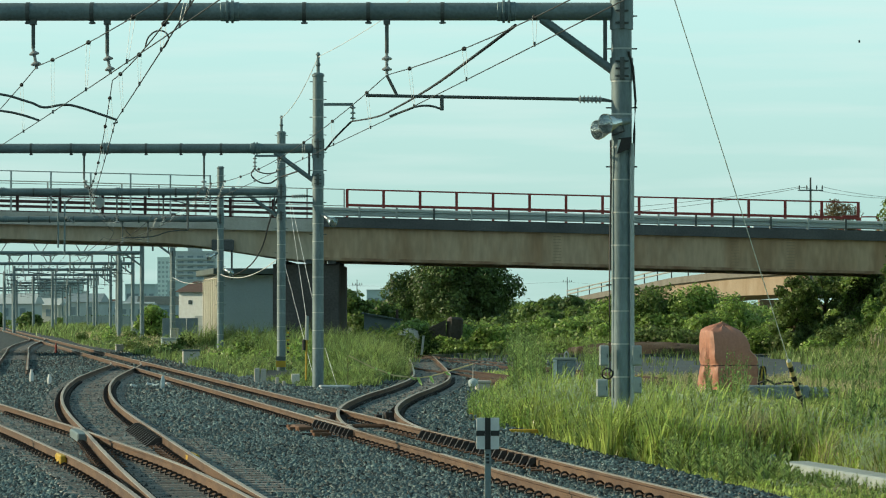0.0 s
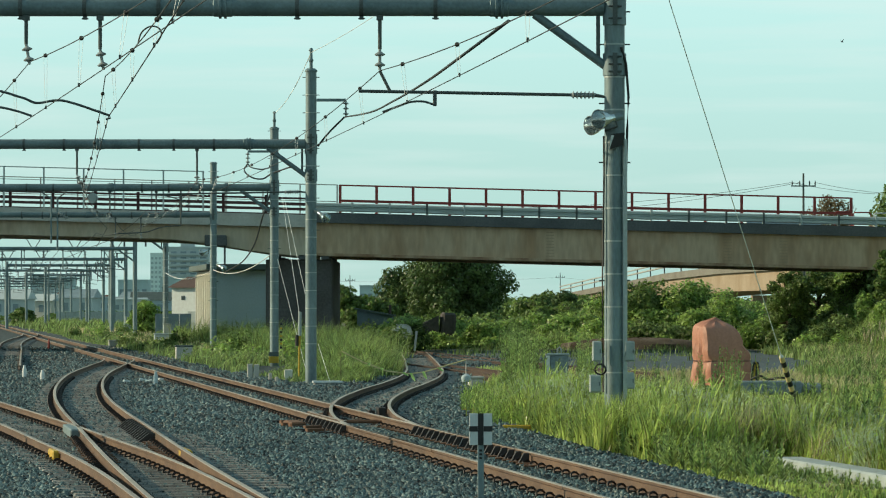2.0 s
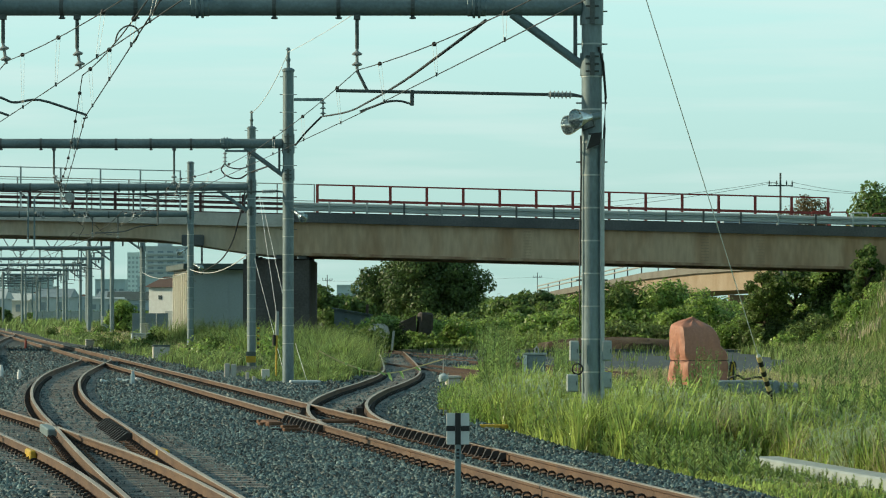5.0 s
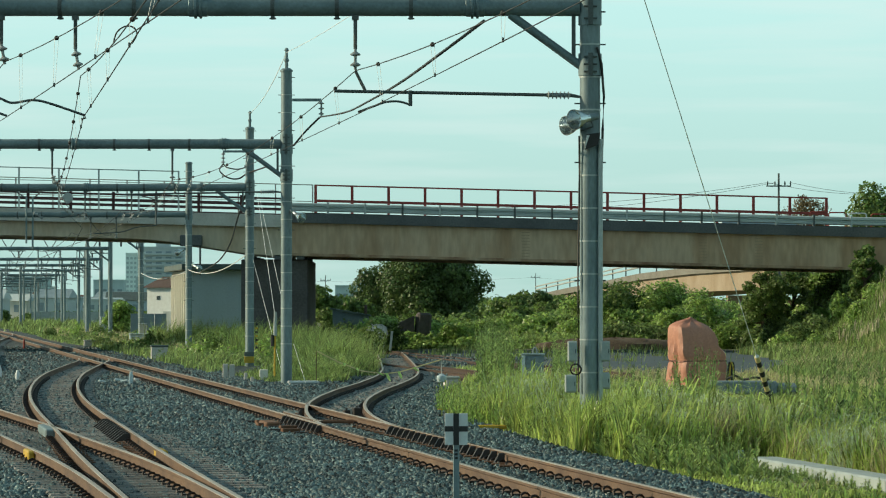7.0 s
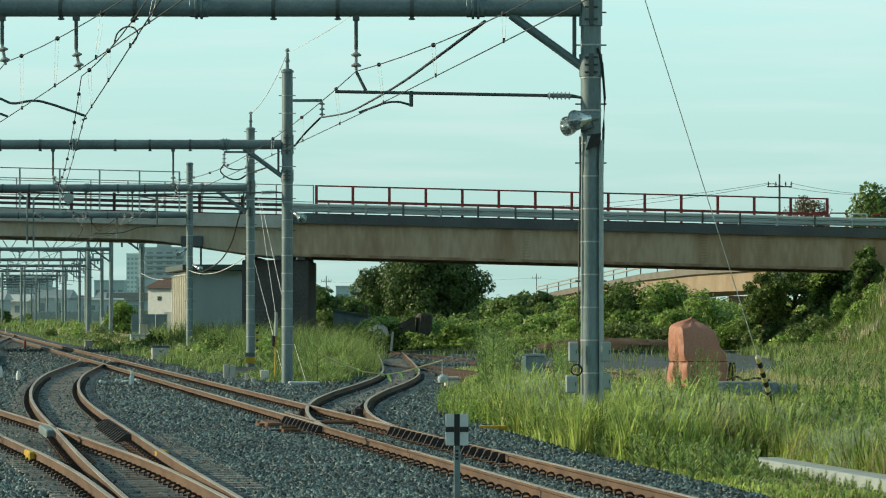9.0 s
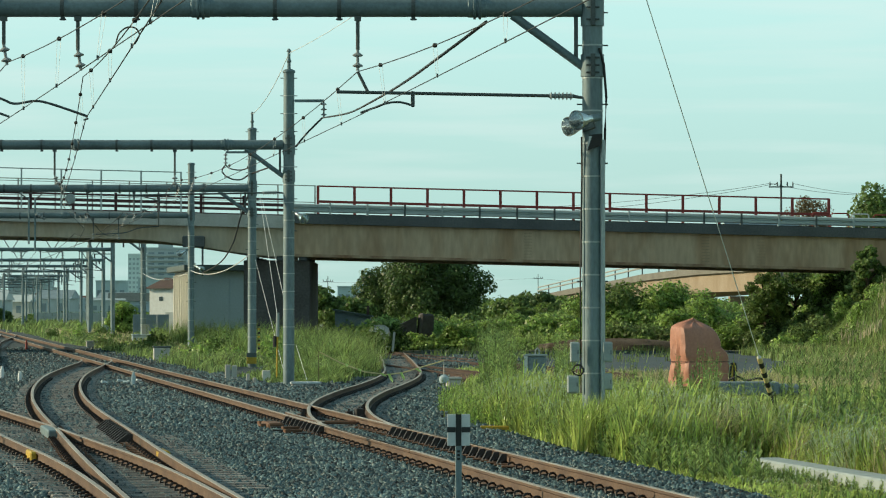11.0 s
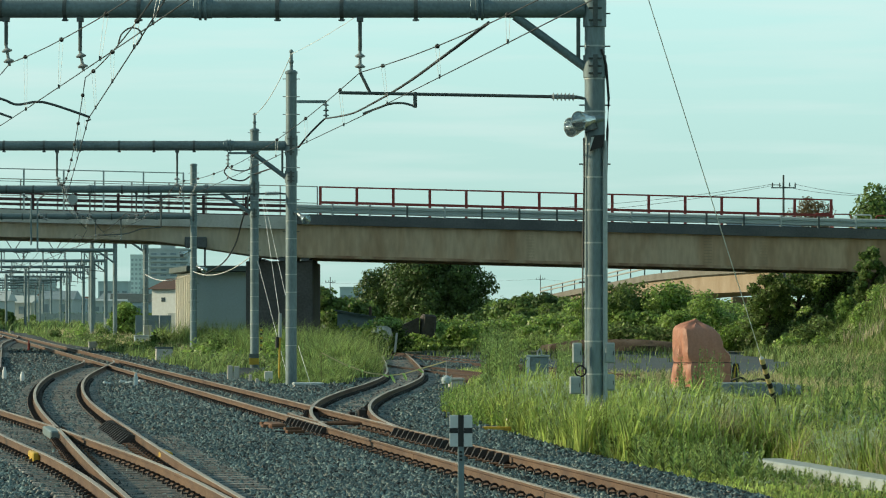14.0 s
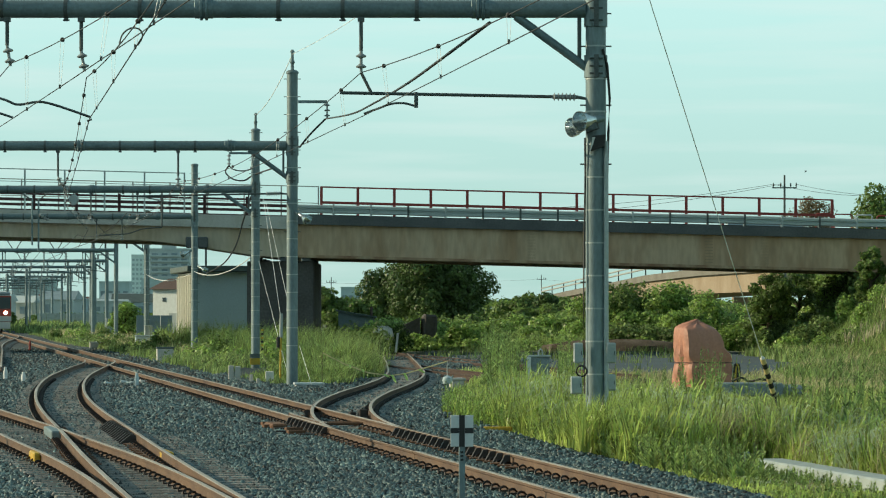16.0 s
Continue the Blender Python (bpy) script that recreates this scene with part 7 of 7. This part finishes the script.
def weeds(label, spots, h, material, leaf=0.05):
    """Upright leafy stalks: many small leaves up a stem."""
    vs, fs, o = [], [], 0
    for x, y in spots:
        hh = h * RND.uniform(0.7, 1.15)
        m = 46
        s = RNG.uniform(0.1, 1, m)
        a = RNG.uniform(0, 6.28, m)
        z0 = float(land(np.array(x), np.array(y)))
        lean = RND.uniform(-0.12, 0.12)
        L = leaf * RNG.uniform(0.7, 1.4, m) * (1.35 - s)
        r0 = 0.015
        bx, by, bz = x + lean * s * hh, y + 0 * s, z0 + s * hh
        dx, dy = np.cos(a), np.sin(a)
        v = np.stack([np.stack([bx, by, bz], -1), np.stack([bx + dx * L - dy * L * 0.3, by + dy * L + dx * L * 0.3, bz + L * 1.0], -1),
                      np.stack([bx + dx * L * 1.5, by + dy * L * 1.5, bz + L * 1.5], -1), np.stack([bx + dx * L + dy * L * 0.3, by + dy * L - dx * L * 0.3, bz + L * 1.0], -1)], 1).reshape(-1, 3)
        f = np.arange(m)[:, None] * 4 + o
        fs.append(np.concatenate([np.concatenate([f, f + 1, f + 2], 1), np.concatenate([f, f + 2, f + 3], 1)]))
        vs.append(v)
        o += len(v)
        stem = np.array([(x - r0, y, z0), (x + r0, y, z0), (x + lean * hh, y, z0 + hh)])
        vs.append(stem)
        fs.append(np.array([(o, o + 1, o + 2)]))
        o += 3
    tagged(new("weeds", fast_mesh("weeds", np.concatenate(vs), np.concatenate(fs), MAT[material])), label, "weeds", kind="stuff")


weeds("tall leafy weeds near the cabinet", [(y * RND.choice((RND.gauss(0.0140, 0.0009), RND.gauss(0.0185, 0.0006), RND.uniform(0.011, 0.022), RND.uniform(0.033, 0.037))), y) for y in [RND.uniform(76, 92) for _ in range(150)]], 1.75, "reed", 0.07)
weeds("tall leafy weeds near the wall", [(RND.uniform(5.6, 7.4), RND.uniform(51.5, 58)) for _ in range(80)], 1.7, "reed", 0.07)
weeds("leafy weeds in front of the covered machine", [(RND.uniform(4.0, 6.6), RND.uniform(62, 90)) for _ in range(50)] + [(RND.gauss(q, 0.09), RND.uniform(84, 87)) for q in (5.85, 6.45, 6.5, 8.4) for _ in range(7)], 1.45, "reed", 0.06)
weeds("low leafy weeds along the ballast edge", [(float(EDGE(y)) + RND.uniform(0.05, 0.9), y) for y in [RND.uniform(44, 72) for _ in range(300)]], 0.5, "reed")
weeds("leafy weeds spilling over the ballast by the siding", [(RND.uniform(0.0, 1.1) + 0.03 * (76 - y) * (y < 70), y) for y in [RND.uniform(64, 82) for _ in range(130)]], 0.55, "vine", 0.045)
x, y = RNG.triangular(0.05, 1.2, 1.2, 2200), RNG.uniform(68, 84, 2200)
grass("edge_grass", "green grass spilling over the ballast edge", x, y, RNG.uniform(0.3, 0.75, len(x)), 0.012, 0.9, "grass", -0.08 + 0 * x, arch=True)
weeds("low leafy weeds before the concrete wall", [(4.50 + 0.1636 * (49.3 - y) - RND.uniform(0.3, 1.5), y) for y in [RND.uniform(41.5, 49) for _ in range(110)]], 0.22, "reed", 0.03)


def motions():
    """All that moves: the train coming up the main line, the birds crossing the sky."""
    rows = []
    for t in (0.0, 4.0, 8.0, 12.0, 14.5, 16.0):
        y = 338 + 22.5 * (16 - t)
        rows.append((t, pose(main_line(y), y, HEAD, 0, 0, 8.37)))
    walk(TRAIN, rows)
    first, second = BIRDS
    walk(first, [(t, pose(x * 0.75, 450, 2.15 + (z - 2.15) * 0.75, 0, bank, turn)) for t, x, z, bank, turn in (
        (0.0, 65.8, 48.1, 0, 100), (0.5, 62.0, 46.7, 14, 95), (1.0, 60.6, 46.7, -12, 80), (1.5, 61.2, 47.1, 10, 30), (2.0, 64.1, 47.4, -10, -50),
        (2.5, 70.0, 48.3, 12, -80), (3.0, 78.0, 49.5, 0, -85), (6.0, 130, 60, 0, -85), (16.0, 320, 90, 0, -85))])
    walk(second, [(t, pose(x * 0.75, 450, 2.15 + (z - 2.15) * 0.75, 0, bank, turn)) for t, x, z, bank, turn in (
        (0.0, 240, 30, 0, 90), (12.0, 110, 26, 0, 90), (14.4, 78, 23, 0, 90), (15.0, 68.0, 23.6, 0, 92), (15.2, 66.2, 24.5, 12, 92), (15.4, 64.6, 25.1, -12, 92), (15.6, 63.3, 25.4, 12, 92), (15.8, 61.9, 25.7, -12, 92), (16.0, 61.1, 25.9, 8, 92))])
    for bird in BIRDS:
        for wing in [o for o in bird.children if o.name.startswith("wing")]:
            s = -1 if wing.matrix_basis.translation.x < 0 else 1
            walk(wing, [(k * 0.1, pose(s * 0.03, 0, 0.02, 0, -s * (10 + 35 * math.cos(k * 1.9)), 0)) for k in range(161)])


motions()
